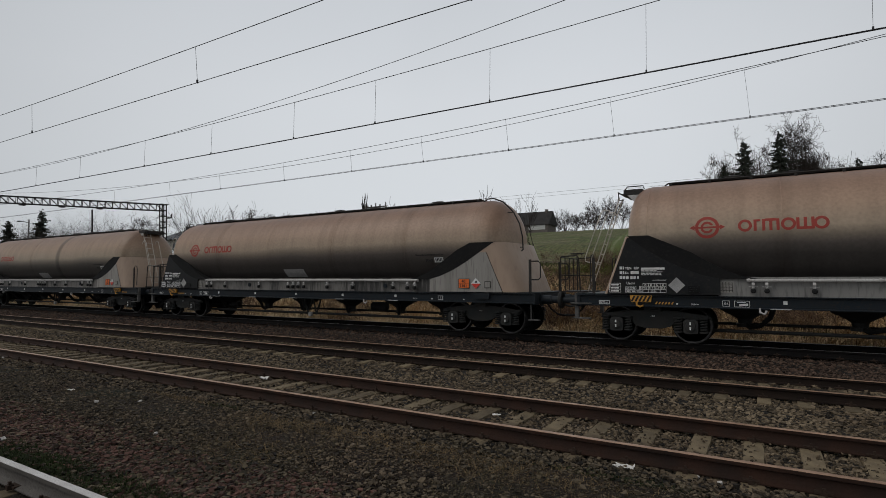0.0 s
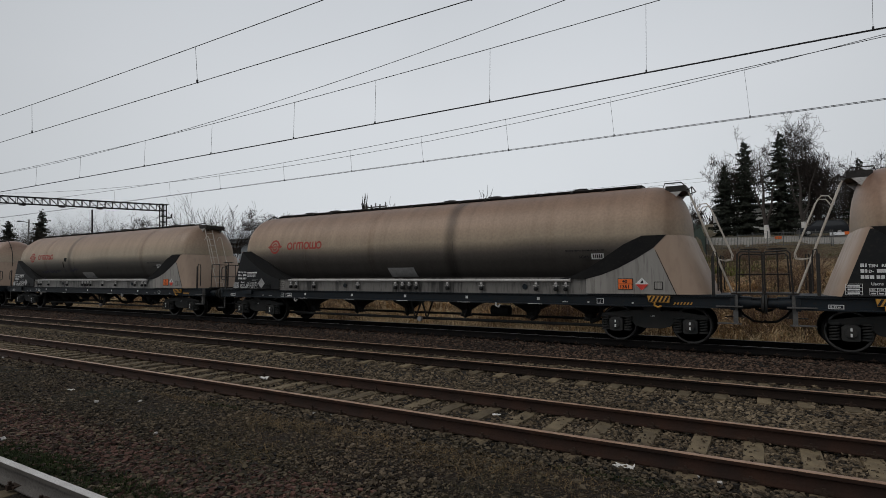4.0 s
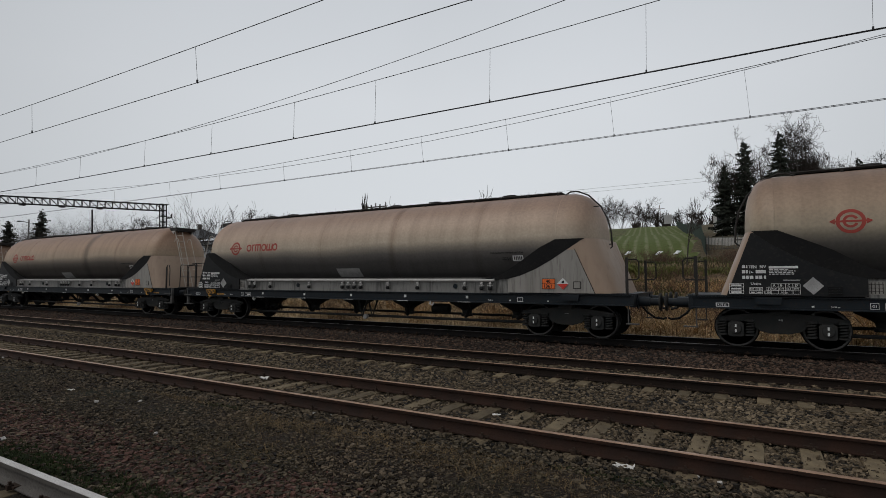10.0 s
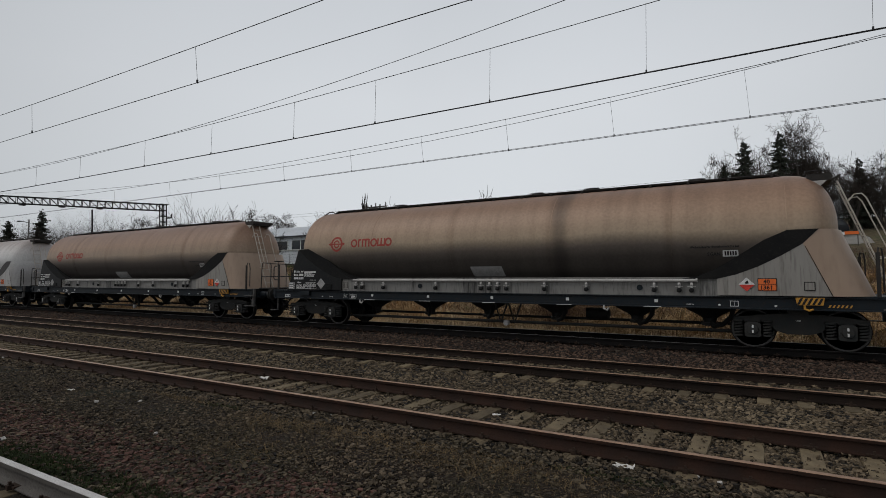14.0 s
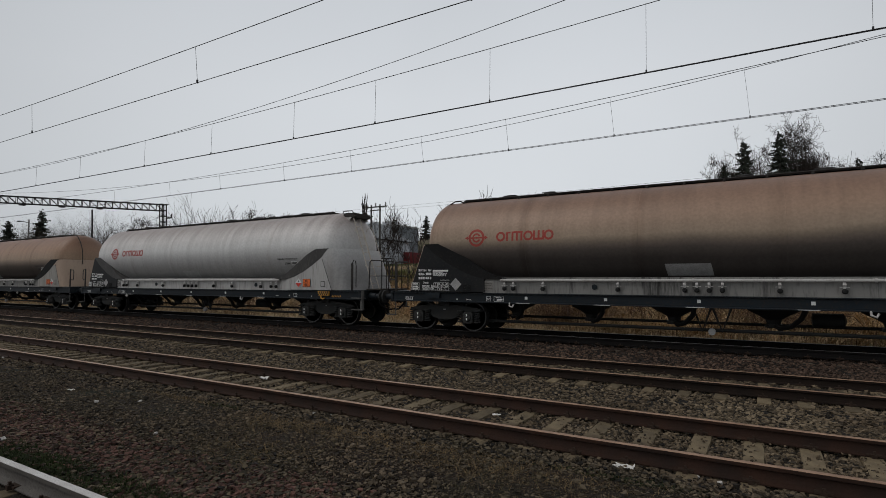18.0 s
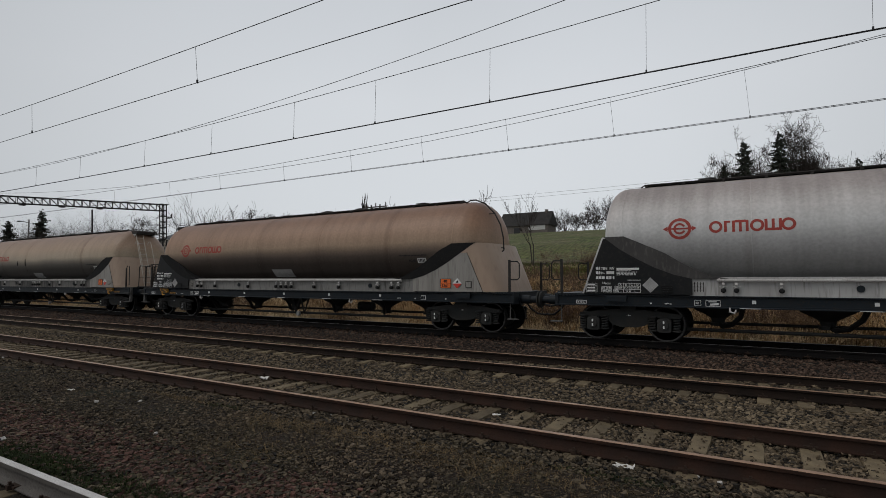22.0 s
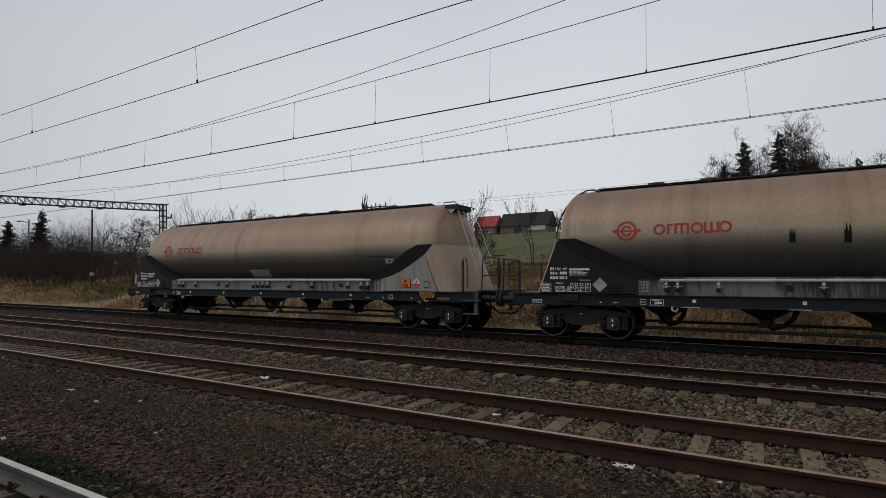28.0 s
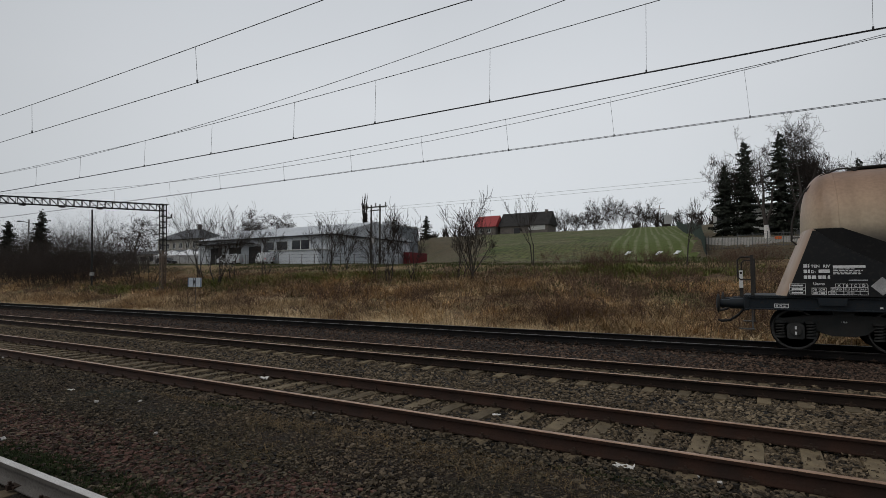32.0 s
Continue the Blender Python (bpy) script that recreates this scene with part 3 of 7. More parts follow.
MAT["skirt"] = material("grey_skirt_paint", (0.275, 0.262, 0.24), (0.20, 0.187, 0.17), rough=0.5, scale=1.0, fine=7, third=(0.13, 0.12, 0.108), stretch=(3, 3, 0.3), bump=0.1)


def drip_material(name, paint, share):
    """Grey paint under soot that has run down in narrow drips; how much differs from wagon to wagon."""
    m = material(name, paint, tuple(c * 0.8 for c in paint), rough=0.55, scale=0.8, fine=9, third=tuple(c * 0.55 for c in paint), stretch=(2, 2, 0.4), bump=0.08)
    n, ln = m.node_tree.nodes, m.node_tree.links
    bs = n["Principled BSDF"]
    src = bs.inputs["Base Color"].links[0].from_socket
    tc, oi, mp, cm, ad = n.new("ShaderNodeTexCoord"), n.new("ShaderNodeObjectInfo"), n.new("ShaderNodeMapping"), n.new("ShaderNodeCombineXYZ"), n.new("ShaderNodeVectorMath")
    mu = n.new("ShaderNodeMath")
    mu.operation, mu.inputs[1].default_value = "MULTIPLY", 61.0
    ln.new(oi.outputs["Random"], mu.inputs[0])
    ln.new(mu.outputs[0], cm.inputs[0])
    ln.new(tc.outputs["Object"], ad.inputs[0])
    ln.new(cm.outputs[0], ad.inputs[1])
    mp.inputs["Scale"].default_value = (1.0, 0.3, 0.10)
    ln.new(ad.outputs[0], mp.inputs["Vector"])
    drip, patch = n.new("ShaderNodeTexNoise"), n.new("ShaderNodeTexNoise")
    drip.inputs["Scale"].default_value, drip.inputs["Detail"].default_value, drip.inputs["Roughness"].default_value = 11.0, 4, 0.65
    patch.inputs["Scale"].default_value, patch.inputs["Detail"].default_value = 0.9, 2
    for q in (drip, patch):
        ln.new(mp.outputs[0], q.inputs["Vector"])
    sm = n.new("ShaderNodeMath")
    sm.operation = "ADD"
    ln.new(drip.outputs["Fac"], sm.inputs[0])
    ln.new(patch.outputs["Fac"], sm.inputs[1])
    mr = n.new("ShaderNodeMapRange")
    mr.inputs["From Min"].default_value, mr.inputs["From Max"].default_value = 1.12 - share, 1.34 - share
    mr.inputs["To Max"].default_value = 0.88
    ln.new(sm.outputs[0], mr.inputs["Value"])
    mx = n.new("ShaderNodeMix")
    mx.data_type = "RGBA"
    mx.inputs[7].default_value = (0.022, 0.021, 0.02, 1)
    ln.new(mr.outputs[0], mx.inputs[0])
    ln.new(src, mx.inputs[6])
    ln.new(mx.outputs[2], bs.inputs["Base Color"])
    return m


# base grey lowered for the tank's shadow over the skirt; drips are dirt
MAT["skirt_side"] = drip_material("drip_streaked_shaded_skirt", (0.205, 0.199, 0.188), 0.09)
MAT["black"] = material("black_wagon_paint", (0.010, 0.011, 0.0125), (0.016, 0.016, 0.016), rough=0.5, scale=1.5, fine=14, third=(0.025, 0.023, 0.021), bump=0.12, spec=0.12)
MAT["band"] = material("soot_black_band", (0.008, 0.008, 0.0085), (0.013, 0.0125, 0.012), rough=0.7, scale=2.5, fine=16, third=(0.018, 0.017, 0.016), bump=0.15, spec=0.1)
MAT["frame"] = material("dark_blue_grey_frame", (0.0095, 0.0145, 0.0195), (0.014, 0.017, 0.020), rough=0.5, scale=2, fine=18, third=(0.022, 0.02, 0.018), bump=0.12, spec=0.15)
MAT["bogie"] = material("grimy_bogie_steel", (0.024, 0.0265, 0.0265), (0.035, 0.033, 0.031), rough=0.7, scale=4, fine=22, third=(0.032, 0.029, 0.025), spec=0.15)
MAT["wheel"] = material("dark_wheel_steel", (0.010, 0.010, 0.010), (0.016, 0.015, 0.014), rough=0.65, scale=3, fine=20, metal=0.2)
MAT["tread"] = material("bright_wheel_rim", (0.11, 0.107, 0.103), (0.06, 0.058, 0.056), rough=0.5, metal=0.3, scale=6, fine=40, bump=0.05)
MAT["pipe"] = material("pale_grey_pipe_paint", (0.46, 0.45, 0.435), (0.34, 0.325, 0.31), rough=0.5, scale=3, fine=30, third=(0.22, 0.2, 0.18), bump=0.05)
MAT["rubber"] = material("black_rubber", (0.012, 0.012, 0.012), rough=0.75, scale=10)
MAT["rail_grey"] = material("grimy_handrail", (0.03, 0.026, 0.023), (0.018, 0.016, 0.015), rough=0.65, scale=5, fine=30)
MAT["step_grey"] = material("grey_step_steel", (0.10, 0.098, 0.094), (0.065, 0.062, 0.058), rough=0.6, scale=5, fine=30)
MAT["ladder"] = material("pale_ladder_steel", (0.48, 0.44, 0.38), (0.34, 0.30, 0.255), rough=0.6, scale=4, fine=30)
MAT["red"] = material("faded_red_paint", (0.34, 0.05, 0.037), (0.27, 0.043, 0.033), rough=0.55, scale=2, fine=18, third=(0.22, 0.06, 0.045), spread=0.8, bump=0.05)
MAT["orange"] = material("orange_hazard_plate", (0.72, 0.15, 0.03), (0.6, 0.12, 0.025), rough=0.5, scale=6, fine=30, third=(0.45, 0.1, 0.03), bump=0.05)
MAT["white"] = material("white_marking_paint", (0.66, 0.66, 0.65), (0.52, 0.52, 0.51), rough=0.6, scale=9, fine=50, third=(0.36, 0.35, 0.34), bump=0.05)
MAT["hazard_red"] = material("red_placard", (0.62, 0.055, 0.04), rough=0.5, scale=9, bump=0.05)
MAT["ink"] = material("black_ink", (0.012, 0.012, 0.012), rough=0.6, scale=9, bump=0.0)
MAT["yellow"] = material("yellow_marking", (0.50, 0.25, 0.035), (0.40, 0.2, 0.04), rough=0.6, scale=6, fine=40, third=(0.3, 0.16, 0.05), bump=0.05)
MAT["plate"] = material("dull_metal_plate", (0.36, 0.355, 0.35), (0.26, 0.255, 0.25), rough=0.5, metal=0.2, scale=6, fine=60, bump=0.1)
MAT["rope"] = material("brown_steel_flap", (0.20, 0.145, 0.105), (0.14, 0.10, 0.075), rough=0.7, scale=6)


FONT_CACHE = {}


def letters(text, height, material_, bold=0.0):
    """A flat mesh of words, capital height given; x along, z up, facing -y."""
    key = (text, height, material_.name)
    if key not in FONT_CACHE:
        cu = bpy.data.curves.new("lettering", "FONT")
        cu.body, cu.size, cu.extrude, cu.resolution_u, cu.offset = text, height / 0.7, 0.001, 2, bold
        ob = new("lettering_source", cu)
        bpy.context.view_layer.update()
        me = bpy.data.meshes.new_from_object(ob.evaluated_get(bpy.context.evaluated_depsgraph_get()))
        bpy.data.objects.remove(ob)
        me.transform(Matrix.Rotation(radians(90), 4, "X"))
        me.materials.clear()
        me.materials.append(material_)
        FONT_CACHE[key] = me
    return FONT_CACHE[key]


def write(name, text, height, material_, parent, x, y, z, label="", bold=0.0):
    ob = new(name, letters(text, height, material_, bold))
    ob.parent = parent
    ob.location = (x, y, z)
    if label:
        ob["label"] = label
    return ob


def on_tank(fun, nu, nv, lift=0.006):
    """A sheet laid on the tank's side: fun(u, v) gives (x, z) there."""
    sh = Shape()
    vs = []
    for j in range(nv + 1):
        for i in range(nu + 1):
            x, z = fun(i / nu, j / nv)
            vs.append((x, -(tank_y(z) + lift), z))
    w = nu + 1
    return sh.add(vs, [(j * w + i, j * w + i + 1, (j + 1) * w + i + 1, (j + 1) * w + i) for j in range(nv) for i in range(nu)])


def ring_on_tank(x, z, r0, r1, a0=0.0, a1=360.0, nu=40):
    def fun(u, v):
        a, r = radians(a0 + (a1 - a0) * u), r0 + (r1 - r0) * v
        return x + r * math.cos(a), z + r * math.sin(a)
    return on_tank(fun, nu, 2)


def bar_on_tank(x0, x1, z0, z1, slant=0.0):
    return on_tank(lambda u, v: (x0 + (x1 - x0) * u + slant * v, z0 + (z1 - z0) * v), 2, 6)


def end_plan(k, w, s, far, n=14):
    """Half outline in plan of an end skirt at height share k (0 foot, 1 knee): along the flank, then round the nose."""
    if s < 0:
        nose, x0, e = 8.75 - 0.57 * k, 8.52 - 0.53 * k, 2.6
    else:
        nose, x0, e = 9.02 + far * 0.4 - 0.58 * k, 8.36 + far - 0.62 * k, 2.6
    pts = [(7.6, w)]
    for i in range(n + 1):
        a = math.pi / 2 * i / n
        pts.append((x0 + (nose - x0) * math.sin(a) ** (2 / e), w * math.cos(a) ** (2 / e)))
    return pts


def make_wagon(ladder):
    """One silo wagon, its ladder end at +x (1) or -x (-1); the camera's side is -y."""
    wagon = new("silo_wagon")
    wg = wagon
    # tank
    far = 0.22 if ladder < 0 else 0.0

    def head(x, depth, e):
        qs = [i / 12 * math.pi / 2 for i in range(13)]
        return [(x + depth * max(math.cos(q), 0.0) ** (2 / e), TANK_R * max(math.sin(q), 0.02) ** (2 / e)) for q in qs]
    prof = head(-7.5, -0.68, 2.7) + [(x, TANK_R) for x in (-5.0, -3.0, -1.0, 1.0, 3.0, 5.0)] + list(reversed(head(7.34, 1.06, 2.5)))
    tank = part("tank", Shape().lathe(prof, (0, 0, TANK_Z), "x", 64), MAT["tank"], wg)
    for x in (-7.55, -4.6, -1.5, 1.75, 4.9, 7.34):
        part("weld_seam", Shape().lathe([(-0.014, TANK_R), (-0.008, TANK_R + 0.004), (0.008, TANK_R + 0.004), (0.014, TANK_R)], (x, 0, TANK_Z), "x", 64), MAT["tank"], tank)
    # round emblem with arrows, and a row of plain red shapes
    ex, ez = -6.15, 2.88
    sh = ring_on_tank(ex, ez, 0.195, 0.265)
    part("emblem_ring", sh, MAT["red"], tank, "red painted ring")
    part("emblem_ring", ring_on_tank(ex, ez, 0.09, 0.142, 25, 335), MAT["red"], tank, "red inner ring")
    part("emblem_bar", bar_on_tank(ex - 0.33, ex + 0.33, ez - 0.022, ez + 0.022), MAT["red"], tank, "red cross bar")
    for s in (-1, 1):
        part("emblem_arrow", on_tank(lambda u, v: (ex + s * (0.275 + 0.11 * u), ez + (v - 0.5) * 0.13 * (1 - u * 0.98)), 2, 4), MAT["red"], tank, "red arrow head")
    lx, zc, hh = -5.48, 2.885, 0.145
    for kind, x, w in (("ring", 0.0, 0.29), ("bar", 0.34, 0.15), ("comb", 0.53, 0.36), ("ring", 0.95, 0.29), ("comb", 1.26, 0.36), ("ring", 1.64, 0.27)):
        x, w = x * 0.905 + lx, w * 0.905
        if kind == "ring":
            part("painted_ring", ring_on_tank(x + w / 2, zc, 0.085, 0.145, nu=24), MAT["red"], tank, "faded red ring")
        elif kind == "bar":
            part("painted_block", bar_on_tank(x, x + 0.06, zc - hh + 0.01, zc + hh - 0.01), MAT["red"], tank, "faded red block")
            part("painted_block", bar_on_tank(x + 0.06, x + w, zc + 0.085, zc + hh - 0.01), MAT["red"], tank, "faded red block")
        else:
            for q in (0, 0.14, 0.28):
                part("painted_block", bar_on_tank(x + q, x + q + 0.06, zc - hh + 0.01, zc + hh - 0.01), MAT["red"], tank, "faded red block")
            zz = zc + 0.085 if x < lx + 1 else zc - hh + 0.01
            part("painted_block", bar_on_tank(x + 0.06, x + 0.28, zz, zz + 0.06), MAT["red"], tank, "faded red block")
    part("name_plate", on_tank(lambda u, v: (-0.83 + 1.06 * u - 0.05 * v, 1.72 + 0.30 * v), 6, 4, 0.012), MAT["plate"], tank, "dull grey riveted plate")
    # small writing on the right of the tank
    ob = write("tank_writing", "Höchstzulässiger Betriebsdruck 2,5 bar", 0.047, MAT["ink"], tank, 5.32, -(tank_y(2.45) + 0.006), 2.39, bold=0.002)
    write("tank_writing", "SGAN", 0.075, MAT["ink"], tank, 5.70, -(tank_y(2.29) + 0.008), 2.20, bold=0.003)
    part("test_plate", on_tank(lambda u, v: (6.03 + 0.33 * u, 2.17 + 0.15 * v), 2, 2, 0.012), MAT["white"], tank, "white inspection label")
    for q in range(5):
        part("writing_bar", on_tank(lambda u, v: (6.07 + 0.055 * q + 0.035 * u, 2.195 + 0.10 * v), 1, 1, 0.016), MAT["ink"], tank)
    # end skirts under the tank heads, and the long side skirts
    for s in (-1, 1):
        sh = Shape()
        rows = []
        for j in range(9):
            k = j / 8
            z = 1.25 + 1.49 * k
            half = end_plan(k, TANK_R + 0.002, s, far)
            ring = [(s * x, -y, z) for x, y in half] + [(s * x, y, z) for x, y in reversed(half[:-1])]
            rows.append(ring)
        m = len(rows[0])

        def strip(i0, i1):
            piece = Shape()
            w = i1 - i0 + 1
            piece.v = [r[i] for r in rows for i in range(i0, i1 + 1)]
            piece.f = [(j * w + i, j * w + i + 1, (j + 1) * w + i + 1, (j + 1) * w + i) for j in range(8) for i in range(w - 1)]
            return piece
        nose_ = strip(0, m - 1)
        nose_.f.append(tuple(range(8 * m, 9 * m)))
        part("end_skirt", nose_, MAT["skirt_end"], wg, "dusty sloping end skirt")
        # flank plates with the curved top edge
        for y in (-1, 1):
            dark = (s < 0) if y < 0 else (s > 0)
            tip, last_ = (7.34, 7.93 + far) if s > 0 else (7.5, 8.02)
            up = [(5.1, 1.64), (5.45, 1.70), (5.85, 1.87), (6.15, 2.05), (6.5, 2.28), (tip - 0.45, 2.54), (tip - 0.12, 2.69), (tip, 2.745), (last_, 2.745)]
            low = [(7.62, 2.42), (7.2, 2.16), (6.75, 1.92), (6.3, 1.74), (5.9, 1.64)]
            ya, yb = (-1.458, -1.0) if y < 0 else (1.0, 1.458)
            part("curved_fairing", Shape().prism([(s * a, b) for a, b in up + low], "y", ya, yb), MAT["band"], wg, "black curved fairing plate")
            ya, yb = (-1.454, -1.0) if y < 0 else (1.0, 1.454)
            low2 = [(5.9, 1.66), (6.3, 1.76), (6.75, 1.94), (7.2, 2.18), (7.62, 2.44)]
            low2 += [(7.66 + far, 2.35 + far * 0.4), (8.13 + far * 1.3, 1.25), (5.9, 1.25)] if s > 0 else [(7.9, 2.70), (8.03, 2.70), (8.56, 1.25), (5.9, 1.25)]
            part("flank_plate", Shape().prism([(s * a, b) for a, b in low2], "y", ya, yb), MAT["black"] if dark else MAT["skirt"], wg,
                 "black painted flank plate" if dark else "grey painted flank plate")
    for y in (-1, 1):
        ya, yb = (-1.40, -1.30) if y < 0 else (1.30, 1.40)
        part("side_skirt", Shape().box(-5.95, 5.95, ya, yb, 1.22, 1.68), MAT["skirt_side"], wg, "streaked grey side skirt")
        yo = y * 1.47
        part("discharge_pipe", Shape().tube([(-5.35, yo, 1.60), (5.45, yo, 1.60)], 0.038, 10), MAT["pipe"], wg, "pale grey discharge pipe")
        for x in (-5.3, -2.9, -0.2, 1.6, 3.3, 5.45):
            part("pipe_flange", Shape().lathe([(-0.02, 0.05), (0.02, 0.05)], (x, yo, 1.60), "x", 10), MAT["pipe"], wg)
        for x in (-5.22, -4.95, -4.05, -2.0, -0.4, -0.13, 0.14, 0.42, 1.58, 2.76, 4.48, 5.06, 5.34):
            valve = part("valve", Shape().tube([(x, yo - y * 0.02, 1.58), (x, yo, 1.42)], 0.026, 8).lathe([(-0.03, 0.04), (0.03, 0.04)], (x, yo, 1.50), "x", 8), MAT["pipe"], wg)
            part("hand_wheel", Shape().lathe([(-0.05, 0.03), (-0.03, 0.058), (0.03, 0.058), (0.05, 0.03)], (x, yo + y * 0.02, 1.36), "y", 12), MAT["rubber"], valve, "black valve body")
            part("lever", Shape().box(x - 0.09, x + 0.09, yo - 0.012, yo + 0.012, 1.445, 1.46), MAT["pipe"], valve)
        for x in (-2.62, 4.12):
            part("flange_plug", Shape().lathe([(-0.02, 0.075), (0.02, 0.075), (0.02, 0.045), (0.05, 0.045)], (x, y * 1.41, 1.42), "y", 12), MAT["frame"], wg)
        # sole bar: an I beam with its top flange proud
        yw = y * 1.33
        part("sole_bar", Shape().prism([(yw - 0.07, 0.93), (yw + 0.07, 0.93), (yw + 0.07, 0.95), (yw + y * -0.0 + 0.02, 0.96), (yw + 0.02, 1.19), (yw + 0.08, 1.20), (yw + 0.08, 1.225),
                                        (yw - 0.08, 1.225), (yw - 0.08, 1.20), (yw - 0.02, 1.19), (yw - 0.02, 0.96), (yw - 0.07, 0.95)], "x", -9.38, 9.38), MAT["frame"], wg, "dark blue-grey frame beam")
        for x in (-4.6, -2.35, -0.1, 2.2, 4.5):
            part("white_mark", Shape().box(x - 0.04, x + 0.04, y * 1.355 - 0.006, y * 1.355 + 0.006, 1.05, 1.13), MAT["white"], wg)
            part("chalk_line", Shape().box(x - 0.30, x + 0.12, y * 1.402 - 0.004, y * 1.402 + 0.004, 0.934, 0.947), MAT["white"], wg)
        # safety strap hooks under the beam
        for x in (-5.1, 3.2):
            part("tie_hook", Shape().tube([(x, y * 1.38, 0.95), (x, y * 1.42, 0.86), (x + 0.09, y * 1.42, 0.82), (x + 0.13, y * 1.4, 0.9)], 0.025, 6), MAT["pipe"], wg)
    part("centre_sill", Shape().box(-9.3, 9.3, -0.35, 0.35, 0.92, 1.2), MAT["frame"], wg)
    # discharge hoppers under the frame
    for x in (-5.45, -3.1, -0.85, 1.45, 3.77, 5.6):
        hop = part("hopper", Shape().lathe([(0.62, 0.62), (0.40, 0.61), (0.33, 0.55), (0.20, 0.30), (0.12, 0.18), (0.0, 0.15), (0.0, 0.2), (-0.08, 0.2)], (x, 0, 0.5), "z", 18), MAT["bogie"], wg, "dark conical outlet")
        part("outlet_bend", Shape().tube([(x, 0, 0.5), (x + 0.12, -0.3, 0.42), (x + 0.35, -0.62, 0.5), (x + 0.55, -0.9, 0.72), (x + 0.62, -1.2, 0.95)], 0.06, 8), MAT["rubber"], hop)
    part("main_pipe", Shape().tube([(-6.6, -0.55, 0.34), (6.6, -0.55, 0.34)], 0.045, 8), MAT["bogie"], wg, "long brake pipe")
    part("main_pipe", Shape().tube([(-6.2, 0.45, 0.45), (6.2, 0.45, 0.45)], 0.04, 8), MAT["bogie"], wg)
    for x in (-0.1, 0.35):
        part("brake_hanger", Shape().tube([(x - 0.22, -0.7, 0.95), (x, -0.72, 0.32), (x + 0.22, -0.7, 0.95)], 0.035, 6), MAT["bogie"], wg)
    part("brake_cylinder", Shape().lathe([(-0.35, 0.05), (-0.33, 0.17), (0.3, 0.17), (0.35, 0.06)], (2.6, 0.3, 0.62), "x", 16), MAT["bogie"], wg)
    part("cable_drum", Shape().lathe([(-0.05, 0.085), (0.05, 0.085), (0.05, 0.045), (0.09, 0.045)], (0.12, -0.8, 0.32), "y", 14), MAT["plate"], wg, "small grey round casing")
    # bogies
    for bx in (-7.5, 7.5):
        bogie = part("bogie", Shape().box(bx - 0.18, bx + 0.18, -1.05, 1.05, 0.45, 0.80).box(bx - 0.35, bx + 0.35, -0.4, 0.4, 0.78, 0.92), MAT["bogie"], wg, "two-axle bogie with coil springs")
        for y in (-1, 1):
            yo = y * 1.0
            poly = [(-1.32, 0.62), (-1.30, 0.72), (-0.75, 0.80), (-0.35, 0.83), (0.35, 0.83), (0.75, 0.80), (1.30, 0.72), (1.32, 0.62), (0.62, 0.62), (0.42, 0.42), (0.2, 0.36), (-0.2, 0.36), (-0.42, 0.42), (-0.62, 0.62)]
            part("side_frame", Shape().prism([(bx + a, b) for a, b in poly], "y", yo - 0.06, yo + 0.06), MAT["bogie"], bogie, "grimy cast side frame", bevel=0.012)
            part("side_bearer", Shape().box(bx - 0.2, bx + 0.2, yo - 0.12, yo + 0.12, 0.80, 0.92), MAT["bogie"], bogie)
            for ax in (-0.9, 0.9):
                x = bx + ax
                part("axle_box", Shape().prism([(x - 0.17, 0.30), (x - 0.12, 0.27), (x + 0.12, 0.27), (x + 0.17, 0.30), (x + 0.17, 0.58), (x + 0.1, 0.63), (x - 0.1, 0.63), (x - 0.17, 0.58)], "y",
                                               yo + y * 0.02, yo + y * 0.20), MAT["bogie"], bogie, bevel=0.015)
                part("axle_cap", Shape().lathe([(0, 0.12), (y * 0.04, 0.11), (y * 0.05, 0.05)], (x, yo + y * 0.20, 0.46), "y", 14), MAT["bogie"], bogie)
                for q in (0.41, 0.53):
                    part("white_mark", Shape().box(x - 0.018, x + 0.018, min(yo + y * 0.25, yo + y * 0.262), max(yo + y * 0.25, yo + y * 0.262), q - 0.035, q + 0.035), MAT["white"], bogie)
                for sx in (-0.29, 0.29):
                    pts = []
                    for i in range(41):
                        a = i / 40 * 2 * math.pi * 4.5
                        pts.append((x + sx + 0.085 * math.cos(a), yo + y * 0.1 + 0.085 * math.sin(a), 0.33 + 0.30 * i / 40))
                    part("coil_spring", Shape().tube(pts, 0.02, 5), MAT["bogie"], bogie)
                    for zs in (0.295, 0.63):
                        part("spring_seat", Shape().lathe([(0, 0.11), (0.035, 0.11)], (x + sx, yo + y * 0.1, zs), "z", 12), MAT["bogie"], bogie)
        for ax in (-0.9, 0.9):
            ws = new("wheelset")
            ws.parent = bogie
            ws.location = (bx + ax, 0, 0.46)
            for y in (-1, 1):
                pr = [(-0.075, 0.48), (-0.05, 0.492), (-0.038, 0.47), (0.06, 0.458), (0.06, 0.40), (0.02, 0.385), (0.02, 0.2), (0.055, 0.13), (0.055, 0.09)]
                wh = part("wheel", Shape().lathe([(-0.075, 0.1)] + [(a, r) for a, r in pr] if y > 0 else [(0.075, 0.1)] + [(-a, r) for a, r in pr], (0, y * 0.752, 0), "y", 40), MAT["wheel"], ws)
                part("rim", Shape().lathe([(y * 0.0605, 0.415), (y * 0.0625, 0.42), (y * 0.0625, 0.452), (y * 0.0605, 0.457)], (0, y * 0.752, 0), "y", 40), MAT["tread"], wh, "bright worn wheel rim")
            part("axle", Shape().tube([(0, -0.95, 0), (0, 0.95, 0)], 0.085, 14), MAT["wheel"], ws)
